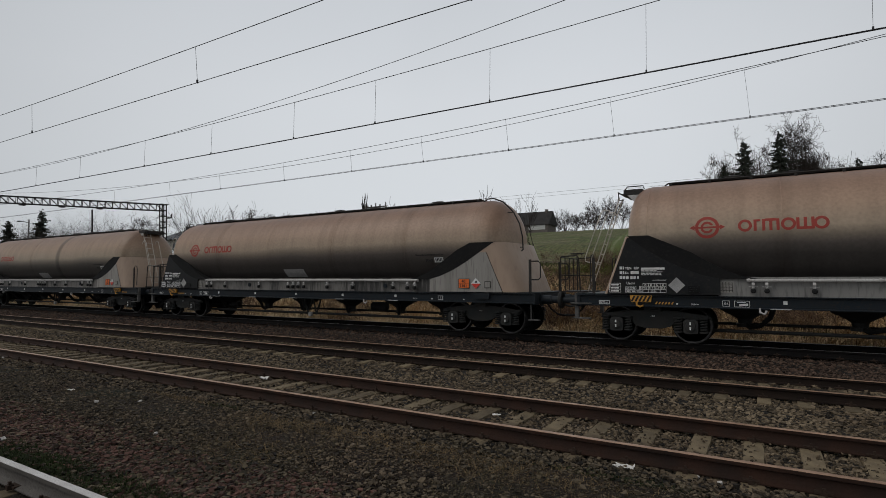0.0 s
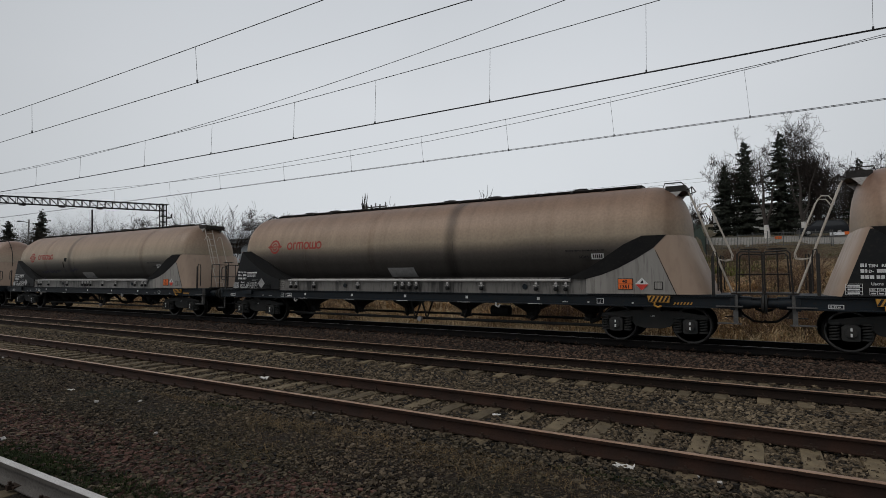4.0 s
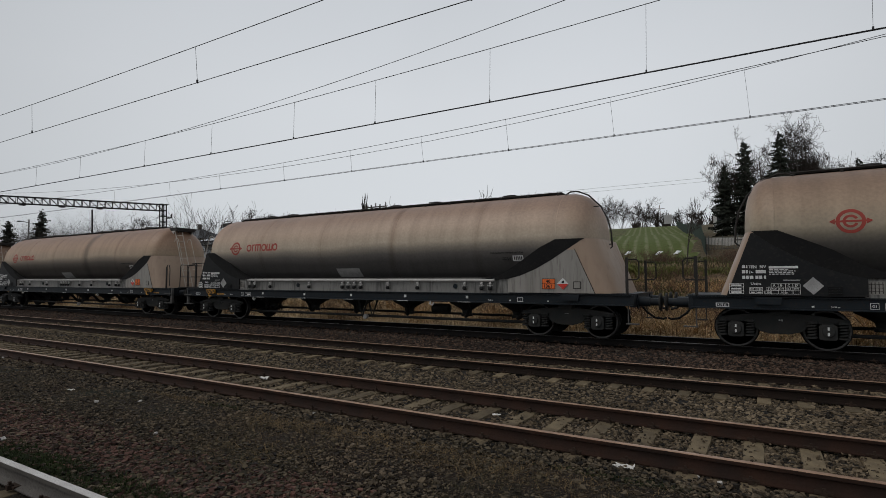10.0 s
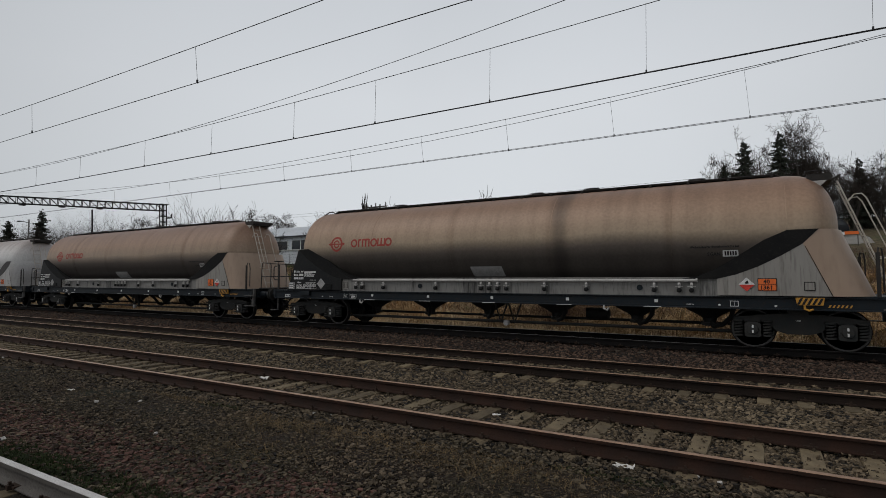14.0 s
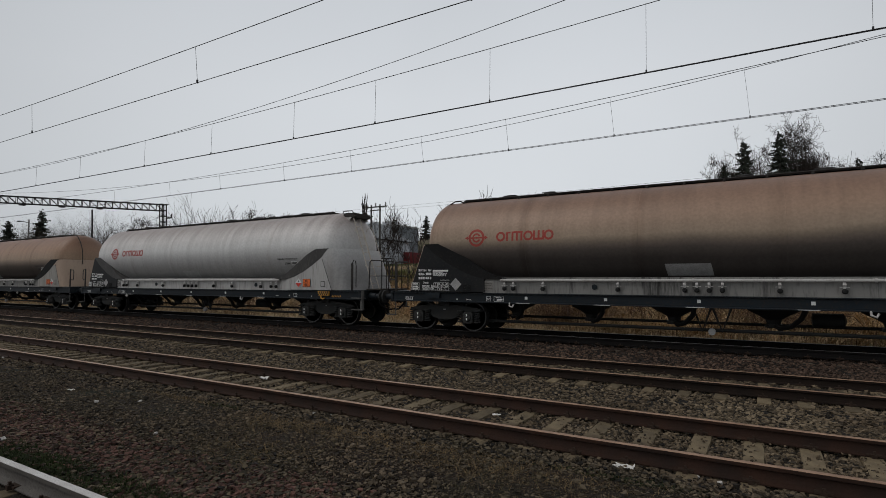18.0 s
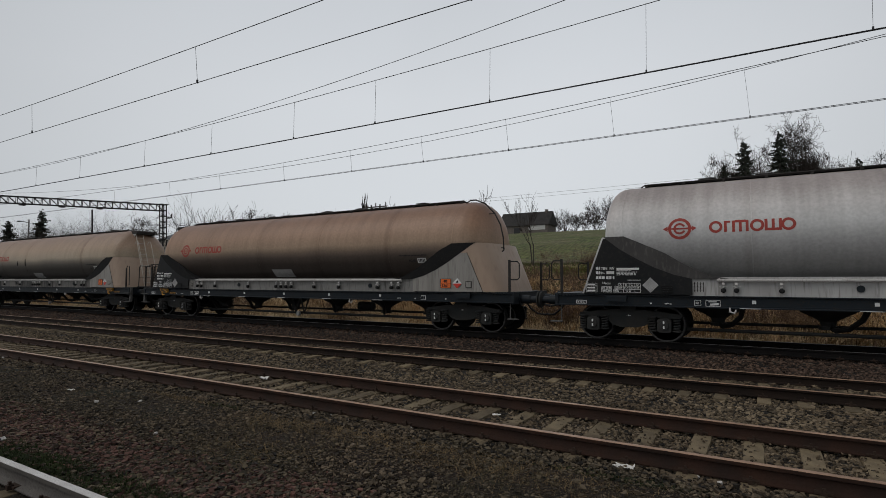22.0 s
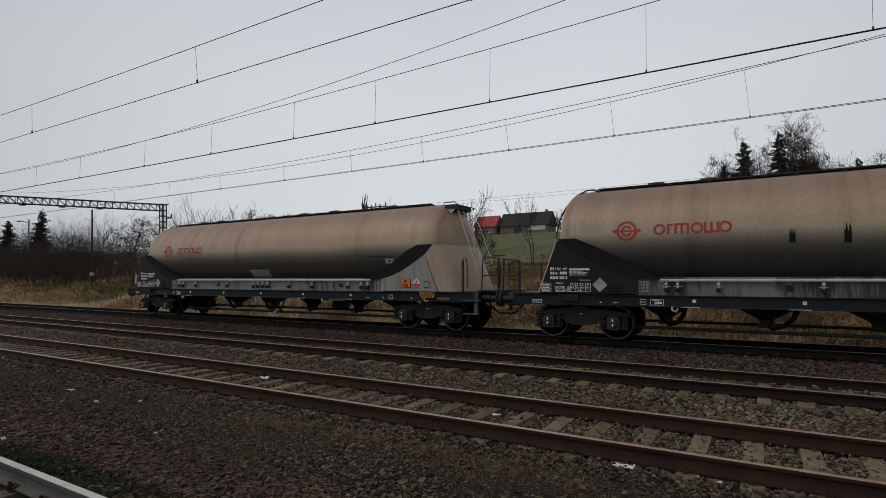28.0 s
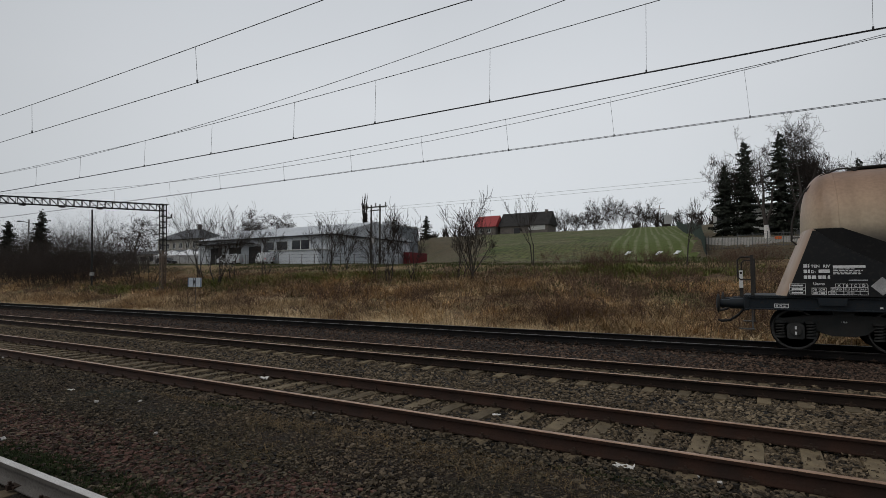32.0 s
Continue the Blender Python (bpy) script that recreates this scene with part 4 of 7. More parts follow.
            part("brake_disc", Shape().lathe([(-0.05, 0.3), (0.05, 0.3)], (0, 0.3, 0), "y", 24), MAT["bogie"], ws)
    # headstocks, buffers, couplers
    for s in (-1, 1):
        lad = s == ladder
        part("headstock", Shape().box(min(s * 9.30, s * 9.40), max(s * 9.30, s * 9.40), -1.38, 1.38, 0.90, 1.235), MAT["frame"], wg, "dark end beam", bevel=0.01)
        part("end_deck", Shape().box(min(s * 8.3, s * 9.42), max(s * 8.3, s * 9.42), -1.36, 1.36, 1.235, 1.255), MAT["frame"], wg)
        for y in (-0.875, 0.875):
            buf = part("buffer", Shape().lathe([(s * a, r) for a, r in [(9.40, 0.19), (9.43, 0.19), (9.43, 0.13), (9.72, 0.125), (9.72, 0.10), (9.93, 0.10)]], (0, y, 1.04), "x", 20), MAT["frame"], wg)
            part("buffer_head", Shape().lathe([(s * a, r) for a, r in [(9.93, 0.10), (9.95, 0.225), (9.99, 0.235), (10.02, 0.1)]], (0, y, 1.04), "x", 24), MAT["bogie"], buf, "worn buffer plate")
        part("coupling_hook", Shape().box(min(s * 9.4, s * 9.75), max(s * 9.4, s * 9.75), -0.05, 0.05, 0.98, 1.1).tube(
            [(s * 9.7, 0, 1.0), (s * 9.85, 0.0, 0.86), (s * 10.0, 0, 0.82)], 0.035, 8), MAT["bogie"], wg)
        part("air_hose", Shape().tube([(s * 9.42, -0.45, 0.92), (s * 9.55, -0.47, 0.75), (s * 9.75, -0.42, 0.6), (s * 9.95, -0.34, 0.57), (s * 10.02, -0.3, 0.6)], 0.03, 8), MAT["rubber"], wg)
        for y in (-1.3, 1.3):
            # shunter's grab loop and step at each corner
            px = 8.95 if lad else 9.22
            post = part("grab_post", Shape().box(min(s * (px - 0.035), s * (px + 0.035)), max(s * (px - 0.035), s * (px + 0.035)), y - 0.02, y + 0.02, 0.93, 2.2), MAT["rail_grey"], wg, "dark corner post")
            if lad:
                part("post_loop", Shape().tube([(s * 8.95, y, 2.18), (s * 8.97, y * 0.97, 2.3), (s * 9.03, y * 0.94, 2.28), (s * 9.05, y * 0.93, 2.1), (s * 9.05, y * 0.93, 1.35)], 0.018, 6), MAT["rail_grey"], post)
                part("step_post", Shape().box(min(s * 9.36, s * 9.46), max(s * 9.36, s * 9.46), y - 0.05, y + 0.05, 0.58, 1.25), MAT["step_grey"], wg, "grey steel step post")
                part("step", Shape().box(min(s * 9.02, s * 9.52), max(s * 9.02, s * 9.52), min(y, y * 1.1), max(y, y * 1.1), 0.57, 0.60), MAT["step_grey"], wg, "grey steel step")
                part("step", Shape().box(min(s * 9.0, s * 9.56), max(s * 9.0, s * 9.56), min(y, y * 1.1), max(y, y * 1.1), 0.97, 1.0), MAT["step_grey"], wg, "grey steel step")
            else:
                part("grab_loop", Shape().tube([(s * 9.24, y, 1.62), (s * 9.46, y * 0.98, 1.62), (s * 9.52, y * 0.98, 1.68), (s * 9.52, y * 0.98, 2.08), (s * 9.46, y * 0.98, 2.15), (s * 9.24, y, 2.15)], 0.02, 6), MAT["rail_grey"], post)
                part("step", Shape().box(min(s * 9.2, s * 9.52), max(s * 9.2, s * 9.52), min(y, y * 1.1), max(y, y * 1.1), 0.46, 0.49).tube([(s * 9.24, y, 0.95), (s * 9.24, y, 0.47)], 0.018, 6), MAT["step_grey"], wg, "steel shunter's step")
        # plate over the bogie on the frame: striped at the ladder end
        for y in (-1, 1):
            x = s * 7.72
            ya, yb = sorted((y * 1.36, y * 1.44))
            flap = part("lifting_plate", Shape().prism([(x - 0.27, 1.215), (x + 0.27, 1.215), (x + 0.24, 1.05), (x - 0.24, 1.05)], "y", ya, yb), MAT["yellow"] if lad else MAT["frame"], wg,
                        "yellow plate with black stripes" if lad else "dark frame plate")
            yf = y * 1.443
            if lad:
                for q in range(5):
                    xx = x - 0.25 + q * 0.095
                    part("stripe", Shape().prism([(xx, 1.06), (xx + 0.05, 1.06), (xx + 0.125, 1.205), (xx + 0.075, 1.205)], "y", min(yf, yf + y * 0.003), max(yf, yf + y * 0.003)), MAT["ink"], flap)
                part("hook_eye", Shape().tube([(x - 0.1, yf, 1.06), (x - 0.1, yf, 0.97), (x - 0.02, yf, 0.93), (x + 0.06, yf, 0.96)], 0.025, 6), MAT["yellow"], flap, "yellow lifting hook")
                for q in range(6):
                    xx = x + 0.33 + q * 0.075
                    part("stripe", Shape().prism([(xx, 1.0), (xx + 0.035, 1.0), (xx + 0.065, 1.06), (xx + 0.03, 1.06)], "y", min(y * 1.352, y * 1.357), max(y * 1.352, y * 1.357)), MAT["yellow"], flap)
    # roof walkway and lids
    for y in (-0.28, 0.28):
        part("roof_rail", Shape().tube([(-7.25, y, 4.17), (-7.15, y, 4.23), (7.15, y, 4.23), (7.25, y, 4.17)], 0.02, 6), MAT["rail_grey"], wg)
    part("roof_walkway", Shape().box(-7.15, 7.15, -0.27, 0.27, 4.195, 4.222), MAT["rail_grey"], wg, "grimy grating along the roof")
    for i in range(16):
        x = -7.1 + i * 0.946
        part("walkway_bracket", Shape().box(x - 0.03, x + 0.03, -0.40, 0.40, 4.09, 4.205), MAT["rail_grey"], wg)
    for x in (-5.6, -4.3, 0.9, 2.6, 5.4):
        lid = part("manhole", Shape().lathe([(0, 0.24), (0.09, 0.24), (0.13, 0.16), (0.14, 0.04)], (x, 0.0, 4.19), "z", 18), MAT["rail_grey"], wg, "round filling lid")
        part("lid_handle", Shape().tube([(x - 0.22, -0.2, 4.24), (x - 0.2, -0.2, 4.29), (x + 0.2, -0.2, 4.29), (x + 0.22, -0.2, 4.24)], 0.014, 5), MAT["rail_grey"], lid)
    # plain end: curved handrails; ladder end: platform box, ladder, caged platform
    p = -ladder
    p = p * (1.025 if p > 0 else 0.993)
    for y in (-0.45,):
        part("end_handrail", Shape().tube([(p * 7.15, y, 4.12), (p * 7.3, y, 4.20), (p * 7.5, y, 4.20), (p * 7.82, y, 4.06), (p * 8.15, y, 3.72), (p * 8.34, y, 3.35), (p * 8.43, y, 2.95), (p * 8.45, y, 2.55), (p * 8.34, y, 2.45)], 0.022, 8),
             MAT["rail_grey"], wg)
    for z, xx in ((2.62, 8.44), (3.72, 8.15)):
        part("rail_stay", Shape().tube([(p * xx, -0.45, z), (p * (xx - 0.2), -0.45, z)], 0.014, 6), MAT["rail_grey"], wg)
    q = ladder
    box_ = part("top_platform", Shape().box(min(q * 7.80, q * 8.30), max(q * 7.80, q * 8.30), -0.48, 0.48, 3.96, 4.12), MAT["rail_grey"], wg, "grimy roof platform")
    for y in (-0.47, 0.47):
        part("gusset", Shape().prism([(q * 7.72, 3.96), (q * 8.2, 3.96), (q * 7.86, 3.62)], "y", y - 0.012, y + 0.012), MAT["pipe"], box_)
    part("platform_rail", Shape().tube([(q * 8.28, -0.46, 3.98), (q * 8.40, -0.46, 4.02), (q * 8.45, -0.46, 4.06), (q * 8.45, 0.46, 4.06), (q * 8.28, 0.46, 4.0)], 0.016, 6), MAT["rail_grey"], box_)
    part("platform_rail", Shape().tube([(q * 8.44, -0.46, 4.05), (q * 8.45, -0.46, 3.84), (q * 8.3, -0.46, 3.84)], 0.016, 6), MAT["rail_grey"], box_)
    part("platform_rail", Shape().tube([(q * 7.75, -0.46, 4.1), (q * 7.78, -0.46, 4.2), (q * 8.2, -0.46, 4.2), (q * 8.28, -0.46, 4.1)], 0.016, 6), MAT["rail_grey"], box_)
    lad = part("ladder", Shape().tube([(q * 8.38, -0.58, 3.9), (q * 9.32, -0.58, 1.27)], 0.018, 6), MAT["ladder"], wg, "pale sloping steel ladder")
    part("stile", Shape().tube([(q * 8.38, -0.22, 3.9), (q * 9.32, -0.22, 1.27)], 0.018, 6), MAT["ladder"], lad)
    for i in range(9):
        k = (i + 0.6) / 9.4
        part("rung", Shape().tube([(q * (8.38 + 0.94 * k), -0.58, 3.9 - 2.63 * k), (q * (8.38 + 0.94 * k), -0.22, 3.9 - 2.63 * k)], 0.013, 6), MAT["ladder"], lad)
    for y in (-0.72, -0.08):
        part("ladder_handrail", Shape().tube([(q * 8.56, y, 3.4), (q * 8.66, y, 3.55), (q * 8.80, y, 3.56), (q * 8.88, y, 3.46), (q * 9.34, y, 2.24), (q * 9.32, y, 2.13), (q * 9.18, y, 2.1), (q * 9.06, y, 2.12)], 0.014, 6), MAT["ladder"], lad)
    cage = part("end_platform", Shape().box(min(q * 9.3, q * 9.98), max(q * 9.3, q * 9.98), -0.95, 0.7, 1.26, 1.30), MAT["rail_grey"], wg, "small railed end platform")
    for y in (-0.95, 0.65):
        part("cage_rail", Shape().tube([(q * 9.42, y, 1.28), (q * 9.46, y, 2.24), (q * 9.52, y, 2.3), (q * 9.95, y, 2.28), (q * 9.98, y, 2.2), (q * 9.98, y, 1.28)], 0.02, 6), MAT["rail_grey"], cage)
        part("cage_rail", Shape().tube([(q * 9.44, y, 1.75), (q * 9.98, y, 1.75)], 0.014, 6), MAT["rail_grey"], cage)
    for y in (-0.55, -0.15, 0.25):
        part("cage_bar", Shape().tube([(q * 9.98, y, 1.28), (q * 9.98, y, 2.26)], 0.016, 6), MAT["rail_grey"], cage)
    for z in (1.75, 2.26):
        part("cage_rail", Shape().tube([(q * 9.98, -0.95, z), (q * 9.98, 0.65, z)], 0.018, 6), MAT["rail_grey"], cage)
    part("brake_wheel", Shape().tube([(q * 9.7 + 0.2 * math.cos(a * 0.5236), -0.3 + 0.2 * math.sin(a * 0.5236), 2.38) for a in range(13)], 0.014, 5).tube([(q * 9.7, -0.3, 1.3), (q * 9.7, -0.3, 2.38)], 0.016, 6), MAT["rail_grey"], cage)
    # plates and markings on the camera's side
    yf = -1.462
    pl = part("hazard_plate", Shape().box(6.73 + far, 7.11 + far, yf - 0.008, yf, 1.36, 1.65), MAT["ink"], wg, "orange hazard plate with numbers")
    part("plate_field", Shape().box(6.745 + far, 7.095 + far, yf - 0.010, yf - 0.006, 1.375, 1.505).box(6.745 + far, 7.095 + far, yf - 0.010, yf - 0.006, 1.515, 1.635), MAT["orange"], pl)
    write("plate_number", "40", 0.09, MAT["ink"], pl, 6.845 + far, yf - 0.0105, 1.53, bold=0.004)
    write("plate_number", "1361", 0.09, MAT["ink"], pl, 6.775 + far, yf - 0.0105, 1.395, bold=0.004)
    cx, cz, d = 7.33 + far, 1.505, 0.165
    dm = part("diamond_placard", Shape().prism([(cx - d, cz), (cx, cz - d), (cx + d, cz), (cx, cz + d)], "y", yf - 0.008, yf), MAT["white"], wg, "red and white flame placard")
    part("lower_half", Shape().prism([(cx - d * 0.97, cz - 0.004), (cx, cz - d * 0.97), (cx + d * 0.97, cz - 0.004)], "y", yf - 0.011, yf - 0.006), MAT["hazard_red"], dm)
    part("flame", Shape().prism([(cx - 0.035, cz + 0.02), (cx + 0.035, cz + 0.02), (cx + 0.04, cz + 0.05), (cx + 0.012, cz + 0.11), (cx - 0.004, cz + 0.075), (cx - 0.03, cz + 0.06)], "y", yf - 0.011, yf - 0.006), MAT["ink"], dm)
    fl = part("flap_plate", Shape().box(7.62 + far, 7.83 + far, yf - 0.008, yf, 1.37, 1.57), MAT["rail_grey"], wg)
    part("flap_field", Shape().box(7.64 + far, 7.81 + far, yf - 0.012, yf - 0.005, 1.39, 1.55), MAT["skirt"], fl)
    part("panel_joint", Shape().prism([(7.66 + far, 2.37 + far * 0.4), (7.672 + far, 2.37 + far * 0.4), (8.148 + far * 1.3, 1.25), (8.13 + far * 1.3, 1.25)], "y", yf - 0.003, yf + 0.002), MAT["band"], wg, "dark panel joint")
    # lettering block at the other end: bars where the words cannot be given
    lt = part("data_panel", Shape().box(-7.69, -7.13, yf - 0.004, yf, 1.872, 1.925), MAT["white"], wg, "white lettering block")
    rnd = random.Random(5)
    for z, spans in ((1.885, ((-8.225, -8.16), (-8.145, -8.115))), (1.765, ((-8.225, -8.16), (-8.145, -8.11), (-7.95, -7.75))), (1.635, ((-8.225, -8.165), (-8.15, -8.09), (-8.075, -8.0), (-7.96, -7.9), (-7.885, -7.825), (-7.79, -7.75)))):
        for x0, x1 in spans:
            part("writing_bar", Shape().box(x0, x1, yf - 0.004, yf, z, z + 0.075), MAT["white"], lt)
    for tx, x, z in (("TEN", -8.09, 1.885), ("RIV", -7.87, 1.885), ("D-", -8.09, 1.765)):
        write("standard_mark", tx, 0.06, MAT["white"], lt, x, yf - 0.003, z, bold=0.003)
    for z, x1 in ((1.84, -7.32), (1.805, -7.18), (1.77, -7.22), (1.735, -7.2)):
        x = -7.69
        while x < x1:
            w = rnd.uniform(0.04, 0.1)
            part("writing_bar", Shape().box(x, min(x + w, x1), yf - 0.004, yf, z, z + 0.018), MAT["white"], lt)
            x += w + 0.02
    write("type_writing", "Uacns", 0.06, MAT["white"], lt, -8.06, yf - 0.003, 1.50, bold=0.002)

    def frame_box(x0, x1, z0, z1, rows=0, cols=0, t=0.009):
        sh = Shape().box(x0, x1, yf - 0.003, yf, z0, z0 + t).box(x0, x1, yf - 0.003, yf, z1 - t, z1).box(x0, x0 + t, yf - 0.003, yf, z0 + t, z1 - t).box(x1 - t, x1, yf - 0.003, yf, z0 + t, z1 - t)
        for i in range(1, rows):
            z = z0 + (z1 - z0) * i / rows
            sh.box(x0 + t, x1 - t, yf - 0.003, yf, z - t / 2, z + t / 2)
        part("ruled_frame", sh, MAT["white"], lt)
        for i in range(1, cols):
            x = x0 + (x1 - x0) * i / cols
            part("ruled_line", Shape().box(x - t / 2, x + t / 2, yf - 0.0035, yf - 0.0005, z0 + t, z1 - t), MAT["white"], lt)

    frame_box(-7.66, -7.1, 1.29, 1.53, 3, 4)
    for i, ch in enumerate("ABCD"):
        write("table_letter", ch, 0.05, MAT["white"], lt, -7.62 + i * 0.14, yf - 0.003, 1.465, bold=0.002)
        write("table_figure", ("43,9", "51,9", "61,9", "69,9")[i], 0.038, MAT["white"], lt, -7.645 + i * 0.14, yf - 0.003, 1.39, bold=0.001)
    write("table_letter", "00 pt", 0.045, MAT["white"], lt, -7.47, yf - 0.003, 1.31)
    frame_box(-7.745, -7.67, 1.37, 1.45)
    write("table_letter", "S", 0.045, MAT["white"], lt, -7.725, yf - 0.003, 1.385, bold=0.002)
    frame_box(-7.79, -7.67, 1.29, 1.365)
    write("table_figure", "120", 0.04, MAT["white"], lt, -7.775, yf - 0.003, 1.307, bold=0.001)
    frame_box(-8.09, -7.82, 1.29, 1.44, 2, 2)
    for tx_, x_ in (("DB", -8.075), ("CM", -7.94)):
        write("table_letter", tx_, 0.045, MAT["white"], lt, x_, yf - 0.003, 1.38, bold=0.001)
    frame_box(-8.50, -8.2, 1.29, 1.53, 3)
    for z in (1.31, 1.39, 1.47):
        part("writing_bar", Shape().box(-8.46, -8.25, yf - 0.004, yf - 0.0005, z, z + 0.035), MAT["white"], lt)
    for x in (-8.06, -7.93):
        part("writing_bar", Shape().box(x, x + 0.08, yf - 0.004, yf - 0.0005, 1.31, 1.34), MAT["white"], lt)
    part("writing_bar", Shape().box(-7.42, -7.1, yf - 0.004, yf, 1.60, 1.615), MAT["white"], lt)
    d = 0.195
    part("diamond_holder", Shape().prism([(-6.86 - d, 1.48), (-6.86, 1.48 - d), (-6.86 + d, 1.48), (-6.86, 1.48 + d)], "y", yf - 0.008, yf), MAT["plate"], wg, "bare metal diamond plate holder")
    vb = part("louvre_plate", Shape().box(-6.6, -6.34, yf - 0.006, yf, 1.28, 1.46), MAT["band"], wg)
    for i in range(3):
        part("louvre", Shape().box(-6.58, -6.36, yf - 0.02, yf - 0.004, 1.31 + i * 0.05, 1.33 + i * 0.05), MAT["black"], vb)
    gb = part("mesh_box", Shape().box(-5.95, -5.62, -1.415, -1.39, 1.30, 1.58), MAT["skirt"], wg, "pale meshed document box")
    for i in range(5):
        part("wire", Shape().box(-5.92 + i * 0.065, -5.905 + i * 0.065, -1.42, -1.413, 1.32, 1.56), MAT["rail_grey"], gb)
    for i in range(3):
        part("wire", Shape().box(-5.93, -5.64, -1.422, -1.414, 1.36 + i * 0.075, 1.37 + i * 0.075), MAT["rail_grey"], gb)
    ys = -1.357
    rb = part("frame_label", Shape().box(-8.8, -8.52, ys - 0.004, ys, 0.975, 1.07), MAT["white"], wg, "white framed frame label")
    part("label_field", Shape().box(-8.785, -8.535, ys - 0.006, ys - 0.002, 0.99, 1.055), MAT["frame"], rb)
    write("label_writing", "R 75 m", 0.045, MAT["white"], rb, -8.765, ys - 0.0065, 1.0, bold=0.002)
    lb = part("frame_label", Shape().box(-5.62, -5.3, ys - 0.004, ys, 0.97, 1.12), MAT["white"], wg, "white framed frame label")
    part("label_field", Shape().box(-5.61, -5.31, ys - 0.006, ys - 0.002, 0.98, 1.11), MAT["frame"], lb)
    part("label_strip", Shape().prism([(-5.52, 0.99), (-5.34, 1.01), (-5.34, 1.06), (-5.52, 1.04)], "y", ys - 0.009, ys - 0.005), MAT["white"], lb)
    part("writing_bar", Shape().box(-5.56, -5.38, ys - 0.009, ys - 0.005, 1.075, 1.095), MAT["white"], lb)
    g1 = part("frame_label", Shape().box(-5.87, -5.72, ys - 0.004, ys, 0.98, 1.12), MAT["white"], wg, "white framed frame label")
    part("label_field", Shape().box(-5.86, -5.73, ys - 0.006, ys - 0.002, 0.99, 1.11), MAT["frame"], g1)
    write("label_writing", "G1", 0.05, MAT["white"], g1, -5.84, ys - 0.0065, 1.025, bold=0.002)
    for x, tx in ((-6.55, "20.04 m"), (5.2, "15.00 m")):
        write("length_writing", tx, 0.035, MAT["white"], wg, x, ys - 0.003, 1.0, bold=0.001)
    write("wheelbase_writing", "1.800", 0.035, MAT["white"], wg, 7.45, -1.064, 0.66)
    write("wheelbase_writing", "1.800", 0.035, MAT["white"], wg, -7.55, -1.064, 0.66)
    for x in (-8.62, -6.9, 5.9, 7.05):
        part("writing_bar", Shape().box(x, x + 0.05, ys - 0.004, ys, 1.0, 1.035), MAT["white"], wg)
    rc = part("grid_label", Shape().box(6.15, 6.33, ys - 0.004, ys, 0.985, 1.12), MAT["white"], wg)
    part("label_field", Shape().box(6.165, 6.235, ys - 0.006, ys - 0.002, 1.0, 1.105).box(6.245, 6.315, ys - 0.006, ys - 0.002, 1.0, 1.105), MAT["frame"], rc)
    return wagon


def skirt_end_material():
    return material("dusty_end_skirt", (0.34, 0.255, 0.19), (0.28, 0.20, 0.148), rough=0.42, scale=0.6, fine=6, third=(0.27, 0.195, 0.145), stretch=(1, 1, 0.3), bump=0.1)


MAT["skirt_end"] = skirt_end_material()
MAT["skirt_grimy"] = drip_material("soot_streaked_skirt_paint", (0.17, 0.16, 0.148), 0.16)
MAT["fairing_grey"] = material("grimy_grey_fairing", (0.052, 0.049, 0.047), (0.034, 0.032, 0.031), rough=0.6, scale=1.2, fine=9, third=(0.085, 0.08, 0.074), stretch=(1.5, 1, 0.5), bump=0.1)
MAT["skirt_pale"] = material("streaked_white_skirt", (0.40, 0.395, 0.385), (0.31, 0.30, 0.29), rough=0.5, scale=1.0, fine=7, third=(0.20, 0.19, 0.18), stretch=(3, 3, 0.3), bump=0.1)

TRAIN_Y, TRAIN_Z, WAGON_LENGTH = 15.823, 0.101, 20.04
# ladder end, dust tint, whether the dust is washed off
WAGONS = [(-1, (1.0, 0.93, 0.9), True), (-1, (0.90, 0.82, 0.79), True), (1, (0.87, 0.82, 0.78), True), (1, (0.96, 0.95, 0.92), True), (-1, (1.16, 1.15, 1.17), True),
          (1, (0.98, 0.89, 0.83), True), (1, (0.86, 0.77, 0.74), True), (1, (1.0, 1.0, 1.0), False), (-1, (0.84, 0.70, 0.63), True), (1, (0.97, 0.94, 0.90), True), (1, (1.04, 0.99, 0.92), True)]
LABELS = ["dust-brown silo tank wagon with red emblem", "reddish-brown dusty silo tank wagon with red emblem", "tan dusty silo tank wagon with blackened lower half",
          "tan silo tank wagon with dark patches and a blue scrawl", "pinkish-brown dusty silo tank wagon with red emblem", "brown dusty silo tank wagon with dark vertical runs",
          "dark reddish-brown dusty silo tank wagon", "pale grey-white silo tank wagon, streaked with dirt", "rust-brown dusty silo tank wagon with blackened belly",
          "tan silo tank wagon with two dark drips", "light tan silo tank wagon, last of the train"]


# play in the couplings, wagon by wagon
SLACK = (0.0, 0.05, 0.09, 0.05, 0.0, 0.0, 0.0, -0.04, -0.02, 0.0, 0.0)


def travel(t):
    """How far the train has gone after t seconds."""
    u = (t - 16) / 16
    return 6.387 * t + 1.058 * (u * u - 1) - 0.316 * (u ** 3 - u)


def wagon_pose(k, t):
    return pose(-15.05 + travel(t) - (k - 1) * WAGON_LENGTH + SLACK[k], TRAIN_Y, TRAIN_Z)


